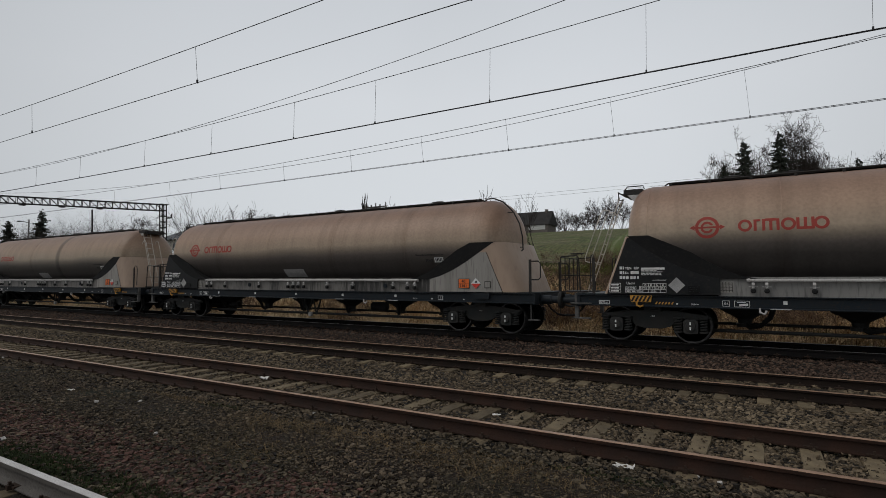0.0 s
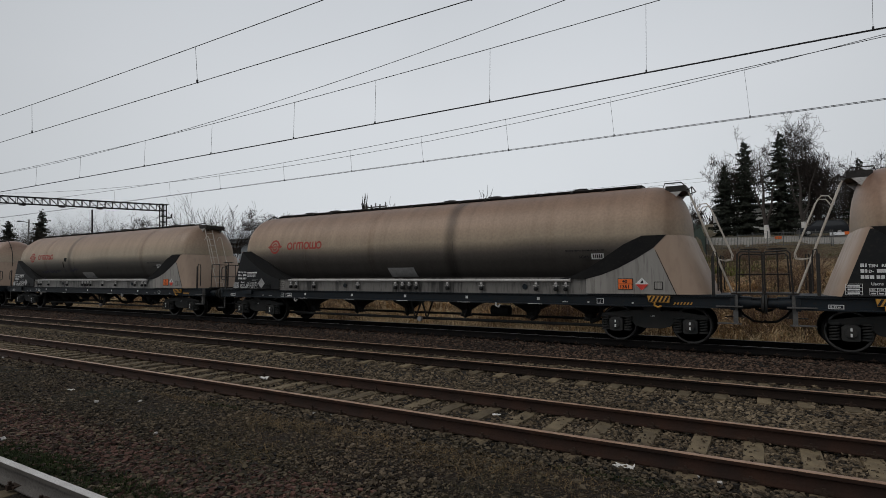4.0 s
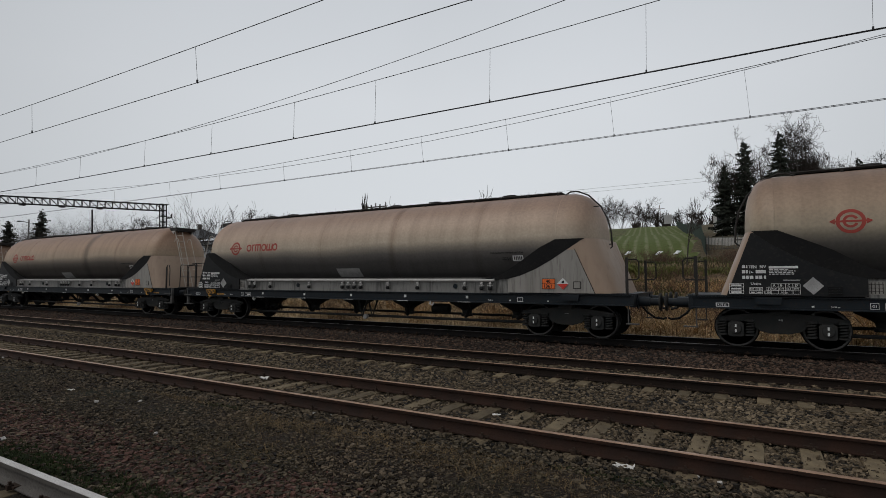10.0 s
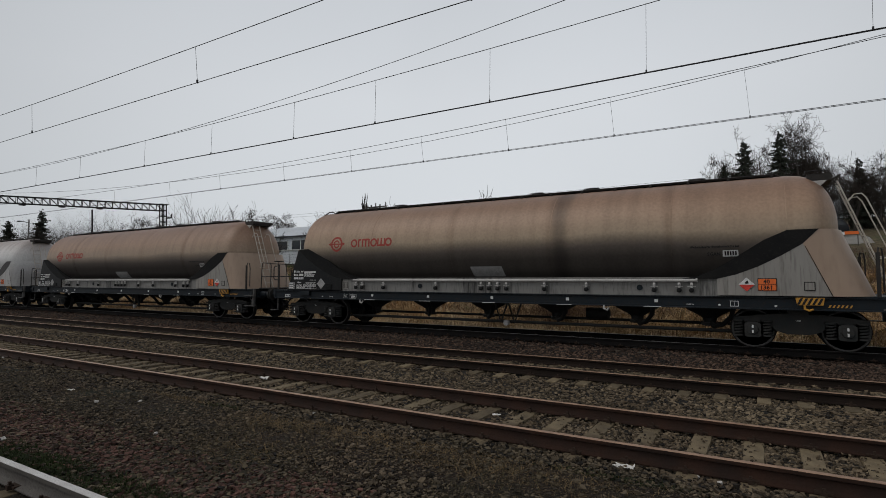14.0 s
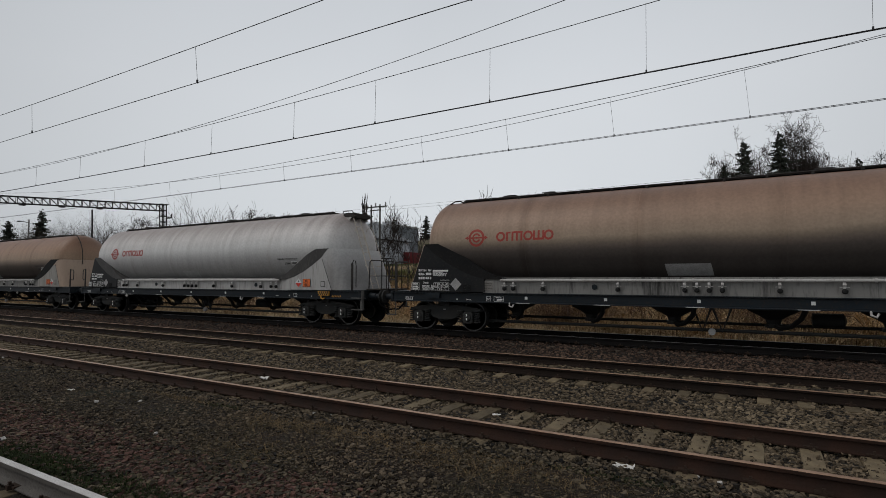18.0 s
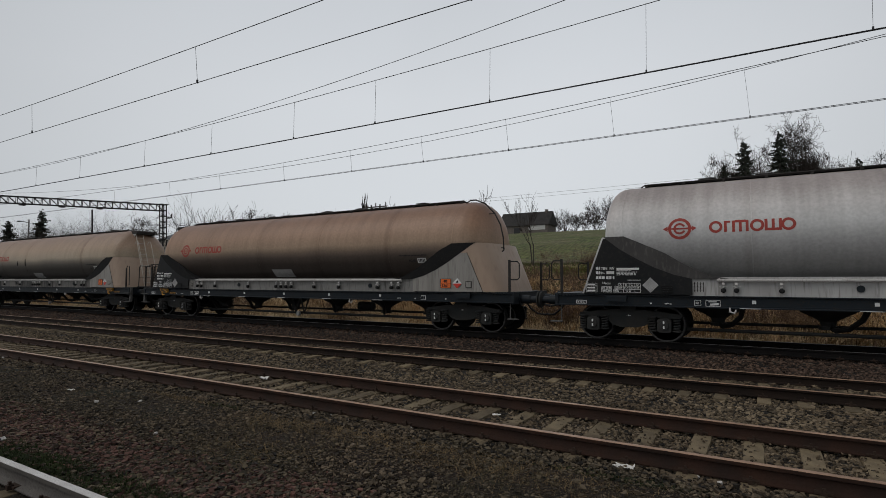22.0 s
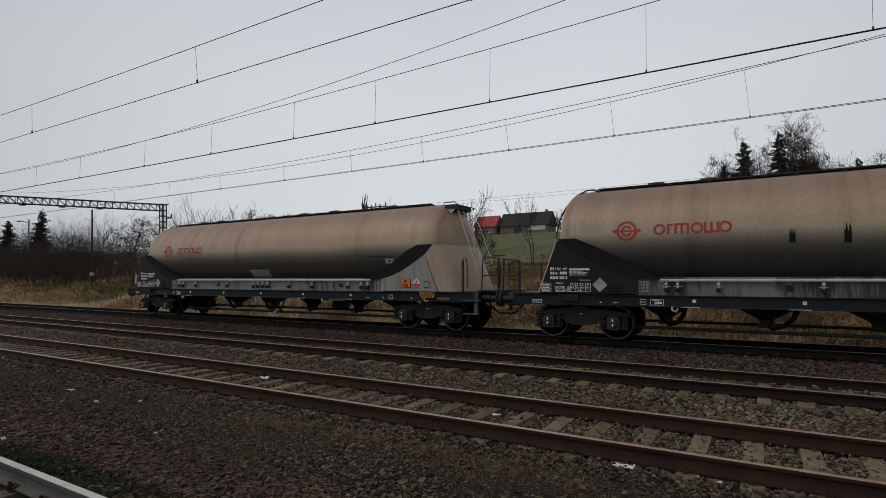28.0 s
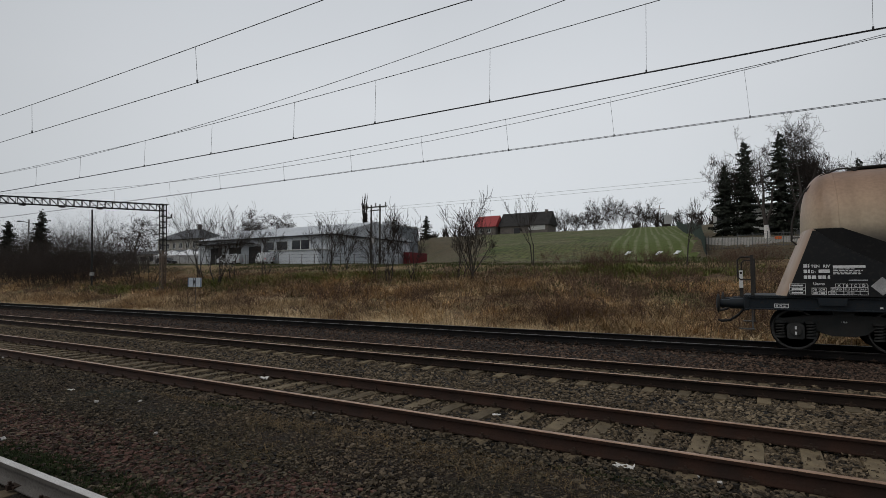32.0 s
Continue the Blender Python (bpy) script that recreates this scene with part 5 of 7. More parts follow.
def make_train():
    source = {}
    wagons = []
    for k, (lad, tint, dirty) in enumerate(WAGONS):
        m = wagon_pose(k, 0)
        if lad not in source:
            w = make_wagon(lad)
            w.matrix_basis = m
            source[lad] = w
        else:
            w = copy_thing(source[lad], m)
        wagons.append(w)
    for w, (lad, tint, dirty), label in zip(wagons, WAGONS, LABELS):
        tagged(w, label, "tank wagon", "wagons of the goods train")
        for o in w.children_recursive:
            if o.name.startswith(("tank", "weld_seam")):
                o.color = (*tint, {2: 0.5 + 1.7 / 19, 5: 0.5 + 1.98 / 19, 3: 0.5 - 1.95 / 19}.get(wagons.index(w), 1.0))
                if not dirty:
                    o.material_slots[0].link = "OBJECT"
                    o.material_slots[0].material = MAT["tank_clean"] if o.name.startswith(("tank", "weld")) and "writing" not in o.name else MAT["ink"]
            if w in (wagons[1], wagons[2], wagons[9]) and o.type == "MESH" and o.data.materials and o.data.materials[0] == MAT["skirt_side"]:
                o.material_slots[0].link = "OBJECT"
                o.material_slots[0].material = MAT["skirt_grimy"]
            if not dirty:
                old = o.data.materials[0] if o.type == "MESH" and o.data.materials else None
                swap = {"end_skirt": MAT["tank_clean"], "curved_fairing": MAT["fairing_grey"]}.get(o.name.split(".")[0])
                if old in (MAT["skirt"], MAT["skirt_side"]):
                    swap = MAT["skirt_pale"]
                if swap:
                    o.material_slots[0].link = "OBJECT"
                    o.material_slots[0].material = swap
    last = wagons[-1]
    tail = part("tail_marker", Shape().box(-9.50, -9.42, -1.02, -0.99, 1.42, 1.84), MAT["white"], last, "white tail marker plate")
    part("marker_stem", Shape().box(-9.50, -9.42, -0.99, -0.96, 1.2, 1.6), MAT["rail_grey"], tail)
    part("marker_spot", Shape().lathe([(0, 0.03), (-0.006, 0.03)], (-9.46, -1.021, 1.78), "y", 10), MAT["ink"], tail)
    # two wagons wear the placard on the other side of the hazard plate
    for k in (5, 7):
        for o in wagons[k].children:
            if o.name.startswith("diamond_placard"):
                o.location.x = -0.82
            if o.name.startswith("hazard_plate"):
                o.location.x = 0.0
    for o in list(wagons[7].children):
        if o.name.startswith(("end_handrail", "rail_stay")):
            bpy.data.objects.remove(o)
    # marks that single wagons carry: bare patches, a blue scrawl, black runs
    part("bare_patch", on_tank(lambda u, v: (-2.50 + 0.26 * u + 0.04 * v, 2.62 + 0.2 * v - 0.03 * u), 3, 4), MAT["band"], wagons[3], "black bare patch")
    part("bare_patch", on_tank(lambda u, v: (-2.67 + 0.10 * u, 2.28 + 0.3 * v), 2, 4), MAT["band"], wagons[3], "black bare patch")
    for xa, w, za, hgt in ((-5.3, 0.5, 2.02, 0.10), (-4.75, 0.28, 2.06, 0.13), (-4.3, 0.7, 2.03, 0.16), (-3.5, 0.35, 2.08, 0.12), (-2.7, 0.3, 2.06, 0.10), (-2.1, 0.55, 2.08, 0.15), (-1.5, 0.22, 2.12, 0.12)):
        part("blue_scrawl", on_tank(lambda u, v: (xa + w * u + 0.05 * v, za + 0.045 * math.sin(u * 11 + xa) + hgt * v * (0.6 + 0.4 * math.sin(u * 23 + xa * 3))), 16, 3), MAT["blue"], wagons[3], "faded dark blue scrawl")
    part("black_run", on_tank(lambda u, v: (-2.60 + 0.12 * u, 2.46 + (0.26 - 0.09 * math.sin(u * 17)) * v), 8, 6), MAT["band"], wagons[9], "black run of dirt")
    part("black_run", on_tank(lambda u, v: (-1.60 + 0.13 * u, 2.42 + (0.34 - 0.11 * math.sin(u * 13)) * v), 8, 6), MAT["band"], wagons[9], "black run of dirt")
    return wagons


MAT["blue"] = material("faded_blue_spray", (0.03, 0.032, 0.075), (0.045, 0.043, 0.05), rough=0.6, scale=3, fine=12, third=(0.05, 0.045, 0.043), bump=0)
TRAIN = make_train()

# ---- overhead line ----
MAT["wire"] = material("dark_overhead_wire", (0.035, 0.035, 0.037), rough=0.5, scale=3, bump=0)
MAT["lattice"] = material("dark_painted_lattice_steel", (0.018, 0.018, 0.019), (0.03, 0.027, 0.025), rough=0.7, scale=3)
MAT["lattice_pale"] = material("weathered_mast_steel", (0.16, 0.12, 0.09), (0.09, 0.07, 0.055), rough=0.8, scale=3)
MAT["timber_pole"] = material("weathered_pole", (0.075, 0.068, 0.062), (0.05, 0.046, 0.042), rough=0.85, scale=4)
MAT["concrete_pole"] = material("grey_concrete_pole", (0.17, 0.165, 0.16), (0.11, 0.105, 0.1), rough=0.85, scale=3)


def wire(name, label, y, zfun, x0, x1, r, n=40):
    sh = Shape().tube([(x0 + (x1 - x0) * i / n, y(x0 + (x1 - x0) * i / n) if callable(y) else y, zfun(x0 + (x1 - x0) * i / n)) for i in range(n + 1)], r, 5)
    return tagged(part(name, sh, MAT["wire"], None), label, "wire", "overhead line")


def messenger_c(x):
    return 6.63 + (0.0011 if x > -24 else 0.0006) * (x + 24) ** 2


def second_c(x):
    return 6.54 + (0.0025 if x > -17 else 0.0015) * (x + 17) ** 2


def messenger_b(x):
    return 6.895 + (0.00096 if x > -23 else 0.0007) * (x + 23) ** 2


def crossing_b(x):
    return 6.87 + (0.0022 if x > -17 else 0.0015) * (x + 17) ** 2


def messenger_a(x):
    return 6.525 + 0.0007 * (x + 11) ** 2


def contact_b(x):
    return 5.88 + (0.00015 * (x + 3) ** 2 if x < -3 else 0)


def contact_c(x):
    return 5.90 + 0.00006 * (x + 10) ** 2


def build_wires():
    yb, yc, ya = 11.18, 15.823, 6.653
    wire("contact_wire", "thin dark contact wire over the near track", ya, lambda x: 5.75, -120, 30, 0.008)
    wire("messenger_wire", "thin dark messenger wire over the near track", ya, messenger_a, -60, 30, 0.008)
    for d in (-0.02, 0.02):
        wire("contact_wire", "one of two dark contact wires over the middle track", yb + d, contact_b, -120, 30, 0.009)
    wire("messenger_wire", "dark sagging messenger wire over the middle track", yb + 0.05, messenger_b, -95, 30, 0.009, 60)
    wire("crossing_wire", "dark wire running aslant over the middle track", lambda x: 11.23 - (x + 20.5) * 0.062, crossing_b, -55, 12, 0.008, 60)
    for d in (0.0, 0.05):
        wire("contact_wire", "one of two dark contact wires over the train", yc + d, lambda x: contact_c(x) + d * 0.8, -140, 30, 0.008)
    wire("messenger_wire", "dark sagging messenger wire over the train", yc, messenger_c, -70, 30, 0.009, 60)
    wire("messenger_wire", "second sagging messenger wire over the train", yc + 0.12, second_c, -70, 30, 0.008, 60)
    # droppers
    for xs, y, top, low in (((-17.24, -9.95, -3.6), ya, messenger_a, lambda x: 5.75), ((-28.2, -24.3, -19.6, -15.7, -11.85, -8.8, -5.4, -1.9, 1.7), yb, messenger_b, contact_b),
                            ((-36, -30.6, -25.5, -21.6, -17.4, -13.7, -10.4, -7.1, -3.75, -0.3, 3.2), yc, messenger_c, contact_c)):
        for x in xs:
            lean = {yc: 0.10, yb: -0.02}.get(y, 0.09)
            sh = Shape().tube([(x, y, top(x)), (x + lean, y, low(x) + 0.06)], 0.0042, 4)
            dr = tagged(part("dropper", sh, MAT["wire"], None), "thin dropper between messenger and contact wire", "dropper", "droppers of the overhead line")
            part("clamp", Shape().box(x + lean - 0.015, x + lean + 0.015, y - 0.015, y + 0.015, low(x) - 0.01, low(x) + 0.06), MAT["wire"], dr)
    # distant line over the field
    for dz in (0, 0.7):
        sh = Shape().tube([(-190 + i * 5.5, 110, 20.4 + dz - 0.7 * math.sin(math.pi * i / 40)) for i in range(41)], 0.025, 4)
        tagged(part("distant_power_line", sh, MAT["wire"], None), "thin power line far behind the wagons", "wire", "distant power lines")


build_wires()


def lattice(parent, p0, p1, w, h, n, mat, plates=False):
    """A lattice girder between two points: four chords, slanting braces on each face; h upright, w across."""
    p0, p1 = Vector(p0), Vector(p1)
    d = (p1 - p0).normalized()
    side = d.cross(Vector((0, 0, 1)))
    if side.length < 0.1:
        side = Vector((0, 1, 0))
    side.normalize()
    up = side.cross(d).normalized()
    cor = [(s * side * w / 2 + u * up * h / 2) for s, u in ((-1, -1), (1, -1), (1, 1), (-1, 1))]
    for c in cor:
        part("chord", Shape().tube([p0 + c, p1 + c], 0.045, 4), mat, parent)
    ln = (p1 - p0) / n
    for i in range(n):
        a, b = p0 + ln * i, p0 + ln * (i + 1)
        for k in range(4):
            c0, c1 = cor[k], cor[(k + 1) % 4]
            if not plates:
                lo, hi = (c1, c0) if k == 3 else (c0, c1)
                part("brace", Shape().tube([a + lo, b + hi], 0.024, 4), mat, parent)
            part("batten", Shape().tube([b + c0, b + c1], 0.05 if plates else 0.024, 4), mat, parent)


def build_portal():
    portal = tagged(new("catenary_portal"), "dark lattice steel portal carrying the overhead line", "catenary portal")
    lattice(portal, (-41.0, 25.0, 7.46), (-51.7, 8.4, 7.46), 0.42, 0.50, 40, MAT["lattice"])
    lattice(portal, (-40.85, 25.0, 4.0), (-41.05, 25.0, 7.72), 0.34, 0.34, 8, MAT["lattice"], True)
    lattice(portal, (-40.8, 25.0, 0.9), (-40.85, 25.0, 4.0), 0.32, 0.32, 7, MAT["lattice_pale"])
    part("cap", Shape().box(-41.32, -40.76, 24.7, 25.3, 7.70, 7.76), MAT["lattice"], portal)
    for k in (0.22, 0.34, 0.46, 0.6):
        x, y = -40.9 - 10.7 * k, 25 - 16.6 * k
        part("hanger", Shape().box(x - 0.16, x + 0.16, y - 0.16, y + 0.16, 7.08, 7.2), MAT["lattice"], portal)
    part("insulator", Shape().tube([(-40.6, 25, 6.6), (-39.9, 25, 6.6), (-39.85, 25, 6.9)], 0.05, 6), MAT["lattice"], portal)
    part("footing", Shape().box(-41.3, -40.5, 24.6, 25.4, 0.3, 1.15), MAT["concrete_pole"], portal)
    m = tagged(new("mast"), "tall slim dark mast with a pale foot", "mast")
    part("shaft", Shape().tube([(-51.5, 25, 1.2), (-51.9, 25, 8.0)], [0.085, 0.07], 10), MAT["lattice"], m)
    part("cap", Shape().tube([(-51.9, 25, 7.98), (-51.9, 25, 8.06)], [0.09, 0.05], 10), MAT["lattice"], m)
    part("foot_box", Shape().box(-51.42, -51.12, 24.75, 25.0, 2.1, 2.4), MAT["plate"], m)


build_portal()


def utility_pole():
    h = tagged(new("utility_pole"), "twin-legged weathered power pole with crossarm", "utility pole")
    for x in (-39.9, -38.6):
        part("leg", Shape().tube([(x, 50, 2.4), (x, 50, 10.6)], [0.13, 0.09], 10), MAT["timber_pole"], h)
    part("crossarm", Shape().box(-41.0, -37.6, 49.9, 50.1, 10.28, 10.40), MAT["timber_pole"], h)
    part("lower_arm", Shape().box(-40.0, -38.5, 49.9, 50.1, 9.9, 10.0), MAT["timber_pole"], h)
    for x in (-40.8, -39.25, -37.8):
        part("insulator", Shape().lathe([(0, 0.06), (0.1, 0.1), (0.2, 0.06), (0.3, 0.1), (0.4, 0.05)], (x, 50, 10.42), "z", 8), MAT["plate"], h)
    part("switch_box", Shape().box(-39.7, -39.3, 49.8, 50.0, 6.0, 6.8), MAT["plate"], h)
    lp = tagged(new("street_lamp"), "grey concrete street lamp with two short arms", "street lamp")
    gz = ground_z(-102.8, 40)
    part("post", Shape().tube([(-102.8, 40, gz - 0.2), (-102.8, 40, 11.6)], [0.14, 0.10], 8), MAT["concrete_pole"], lp)
    part("arm", Shape().tube([(-102.8, 40, 11.0), (-103.6, 39.6, 11.25), (-104.2, 39.3, 11.3)], 0.05, 6), MAT["concrete_pole"], lp)
    part("lamp_head", Shape().box(-104.9, -104.1, 39.1, 39.5, 11.22, 11.4), MAT["lattice"], lp)


utility_pole()


def trackside_sign():
    s = tagged(new("trackside_sign"), "pale blue-white board with a dark symbol on a post", "sign")
    gz = ground_z(-27.8, 19)
    part("post", Shape().tube([(-27.8, 19.0, gz - 0.3), (-27.8, 19.0, 1.35)], 0.025, 8), MAT["lattice_pale"], s)
    part("board", Shape().box(-28.42, -27.2, 18.93, 18.96, 1.32, 1.84), MAT["sign_board"], s)
    for x in (-28.42, -27.26):
        part("board_edge", Shape().box(x, x + 0.06, 18.922, 18.929, 1.32, 1.84), MAT["sign_blue"], s, "blue edge strip")
    for x in (-27.95, -27.75):
        part("symbol_bar", Shape().box(x, x + 0.06, 18.922, 18.929, 1.34, 1.82), MAT["wire"], s)
    part("symbol_disc", Shape().lathe([(0, 0.1), (-0.008, 0.1)], (-27.82, 18.921, 1.6), "y", 12), MAT["wire"], s)


MAT["sign_board"] = material("pale_sign_board", (0.42, 0.46, 0.50), (0.36, 0.40, 0.44), rough=0.5, scale=5, bump=0)
MAT["sign_blue"] = material("blue_sign_paint", (0.05, 0.10, 0.22), (0.04, 0.08, 0.18), rough=0.5, scale=5, bump=0)
trackside_sign()

# ---- trees, shrubs, grass ----
MAT["bark"] = material("grey_brown_bark", (0.055, 0.046, 0.04), (0.035, 0.03, 0.027), rough=0.9, scale=4, fine=30, bump=0.4, spec=0.2)
MAT["twig"] = material("dark_twigs", (0.045, 0.036, 0.031), (0.032, 0.026, 0.023), rough=0.9, scale=2, fine=20, bump=0, spec=0.15)
MAT["bramble"] = material("reddish_brown_scrub", (0.125, 0.077, 0.052), (0.075, 0.048, 0.036), rough=0.9, scale=0.6, fine=6, bump=0, island=0.4, spec=0.15)
MAT["bramble_pale"] = material("pale_brown_bramble", (0.14, 0.095, 0.066), (0.09, 0.06, 0.044), rough=0.9, scale=0.6, fine=6, bump=0, island=0.45, spec=0.15)
MAT["hedge_twig"] = material("grey_scrub_twigs", (0.052, 0.041, 0.034), (0.034, 0.027, 0.024), rough=0.9, scale=0.6, fine=6, bump=0, island=0.3, spec=0.15)
MAT["needle"] = material("dark_spruce_needles", (0.032, 0.037, 0.026), (0.021, 0.024, 0.018), rough=0.8, scale=0.7, fine=8, bump=0, island=0.5, spec=0.2)
MAT["straw"] = material("dry_straw_grass", (0.56, 0.42, 0.245), (0.30, 0.21, 0.115), rough=0.9, scale=0.3, fine=1.5, bump=0, island=0.5, spread=0.25, third=(0.16, 0.10, 0.052), spec=0.15)
MAT["straw_pale"] = material("pale_dry_grass", (0.66, 0.52, 0.33), (0.44, 0.325, 0.19), rough=0.9, scale=0.3, fine=1.5, bump=0, island=0.45, spread=0.3, third=(0.2, 0.135, 0.075), spec=0.15)
MAT["straw_dark"] = material("withered_brown_grass", (0.28, 0.185, 0.11), (0.16, 0.105, 0.065), rough=0.9, scale=0.25, fine=1.5, bump=0, island=0.5, third=(0.05, 0.037, 0.025), spec=0.15)
MAT["green_grass"] = material("short_green_grass", (0.075, 0.085, 0.03), (0.06, 0.065, 0.026), rough=0.9, scale=0.4, fine=2, bump=0, island=0.4, spec=0.15)
MAT["white_wash"] = material("whitewashed_bark", (0.6, 0.58, 0.55), (0.45, 0.43, 0.4), rough=0.9, scale=5)


def rods(segments, seg=4):
    """All twigs at once: each segment (start, end, radius, radius) becomes a short tapered rod."""
    s = np.array([(*a, *b, r0, r1) for a, b, r0, r1 in segments], dtype=float)
    p, q = s[:, 0:3], s[:, 3:6]
    d = q - p
    d /= np.linalg.norm(d, axis=1)[:, None] + 1e-9
    ref = np.where(np.abs(d[:, 2:3]) > 0.9, np.array([[1.0, 0, 0]]), np.array([[0, 0, 1.0]]))
    u = np.cross(d, ref)
    u /= np.linalg.norm(u, axis=1)[:, None]
    w = np.cross(d, u)
    n = len(s)
    v = np.zeros((n, 2 * seg, 3))
    for k in range(seg):
        a = 2 * math.pi * k / seg
        o = u * math.cos(a) + w * math.sin(a)
        v[:, k] = p + o * s[:, 6:7]
        v[:, seg + k] = q + o * s[:, 7:8]
    fc = np.array([(k, (k + 1) % seg, seg + (k + 1) % seg, seg + k) for k in range(seg)])
    f = (np.arange(n)[:, None, None] * 2 * seg + fc[None]).reshape(-1, 4)
    return v.reshape(-1, 3), f


def grow(rnd, segs, p, d, length, r, level, spread, bend=0.16, kids=(3, 5), up=0.05):
    """One limb and, from it, finer ones; the limb wanders a little."""
    n = 4 if level > 1 else 3
    pts = [p]
    for i in range(n):
        d = (d + Vector((rnd.gauss(0, bend), rnd.gauss(0, bend), rnd.gauss(0, bend) + up))).normalized()
        q = pts[-1] + d * length / n
        r0, r1 = r * (1 - i / n * 0.65), r * (1 - (i + 1) / n * 0.65)
        segs.setdefault(level, []).append((pts[-1], q, r0, r1))
        pts.append(q)
    if level == 0:
        return
    for i in range(rnd.randint(*kids)):
        k = rnd.uniform(0.25, 1.0)
        base = pts[min(int(k * n), n - 1)].lerp(pts[min(int(k * n) + 1, n)], k * n - int(k * n))
        side = Vector((rnd.gauss(0, 1), rnd.gauss(0, 1), rnd.gauss(0, 0.7)))
        side = (side - d * side.dot(d)).normalized()
        nd = (d * (1 - spread) + side * spread).normalized()
        grow(rnd, segs, base, nd, length * rnd.uniform(0.5, 0.78), r * rnd.uniform(0.4, 0.55), level - 1, spread, bend * 1.15, kids, up)


def bare_tree(name, label, x, y, height, seed, spread=0.55, levels=4, stems=1, trunk=0.09, kids=(3, 5), lean=0.1, group="bare trees", z=None, clear=0.35, twig=None, mat=None, reach=None):
    rnd = random.Random(seed)
    tree = tagged(new(name), label, "tree", group)
    gz = (ground_z(x, y) if z is None else z) - 0.15
    tree.location = (x, y, gz)
    segs = {}
    for s in range(stems):
        d = Vector((rnd.gauss(0, lean), rnd.gauss(0, lean), 1)).normalized()
        p = Vector((rnd.uniform(-0.1, 0.1) * (stems > 1) * 3, rnd.uniform(-0.1, 0.1) * (stems > 1) * 3, 0))
        q = p + d * height * clear
        segs.setdefault(levels + 1, []).append((p, p + d * height * clear * 0.5, trunk * 1.15, trunk * 0.92))
        segs[levels + 1].append((p + d * height * clear * 0.5, q, trunk * 0.92, trunk * 0.8))
        for b in range(3 if stems == 1 else 2):
            nd = (d + Vector((rnd.gauss(0, spread), rnd.gauss(0, spread), rnd.uniform(0, 0.4)))).normalized()
            grow(rnd, segs, q - d * height * clear * rnd.uniform(0, 0.3), nd, height * (1 - clear) * rnd.uniform(0.5, 0.62), trunk * 0.6, levels, spread, 0.055, kids, 0.05)
    for lev, ss in segs.items():
        if twig:
            ss[:] = [(a, b, max(r0, twig), max(r1, twig)) for a, b, r0, r1 in ss]
    # scale so that the top is at the height asked for
    top = max(max(a[2], b[2]) for ss in segs.values() for a, b, _, _ in ss)
    k = height / top
    if reach:
        wide = max(math.hypot(b[0], b[1]) for ss in segs.values() for _, b, _, _ in ss) * k
        flat = Matrix.Diagonal((min(reach / wide, 1.0), min(reach / wide, 1.0), 1.0))
        segs = {lev: [(flat @ a, flat @ b, r0, r1) for a, b, r0, r1 in ss] for lev, ss in segs.items()}
    scaled = {lev: [(a * k, b * k, r0, r1) for a, b, r0, r1 in ss] for lev, ss in segs.items()}
    thick = [s for lev, ss in scaled.items() if lev >= levels for s in ss]
    thin = [s for lev, ss in scaled.items() if lev < levels for s in ss]
    for nm, ss, seg, mt in (("trunk", thick, 7, mat or MAT["bark"]), ("crown", thin, 3, mat or MAT["twig"])):
        v, f = rods(ss, seg)
        ob = new(nm, quick(nm, v, f, mt, smooth=True))
        ob.parent = tree
    return tree


def shrub(x, y, height, width, seed, mat, n=26, name="shrub", label="leafless reddish-brown shrub on the bank", r=0.011, kids=(3, 4)):
    rnd = random.Random(seed)
    segs = {}
    for i in range(n):
        a, rad = rnd.uniform(0, 6.283), width * 0.35 * math.sqrt(rnd.random())
        d = Vector((math.cos(a) * rnd.uniform(0, 0.6), math.sin(a) * rnd.uniform(0, 0.6), 1)).normalized()
        grow(rnd, segs, Vector((math.cos(a) * rad, math.sin(a) * rad, 0)), d, height * rnd.uniform(0.5, 0.85), r, 2, 0.45, 0.14, kids, 0.04)
    v, f = rods([s for ss in segs.values() for s in ss], 3)
    ob = tagged(new(name, quick(name, v, f, mat, smooth=True)), label, "shrub", "shrubs on the bank")
    ob.location = (x, y, ground_z(x, y) - 0.1)
    return ob


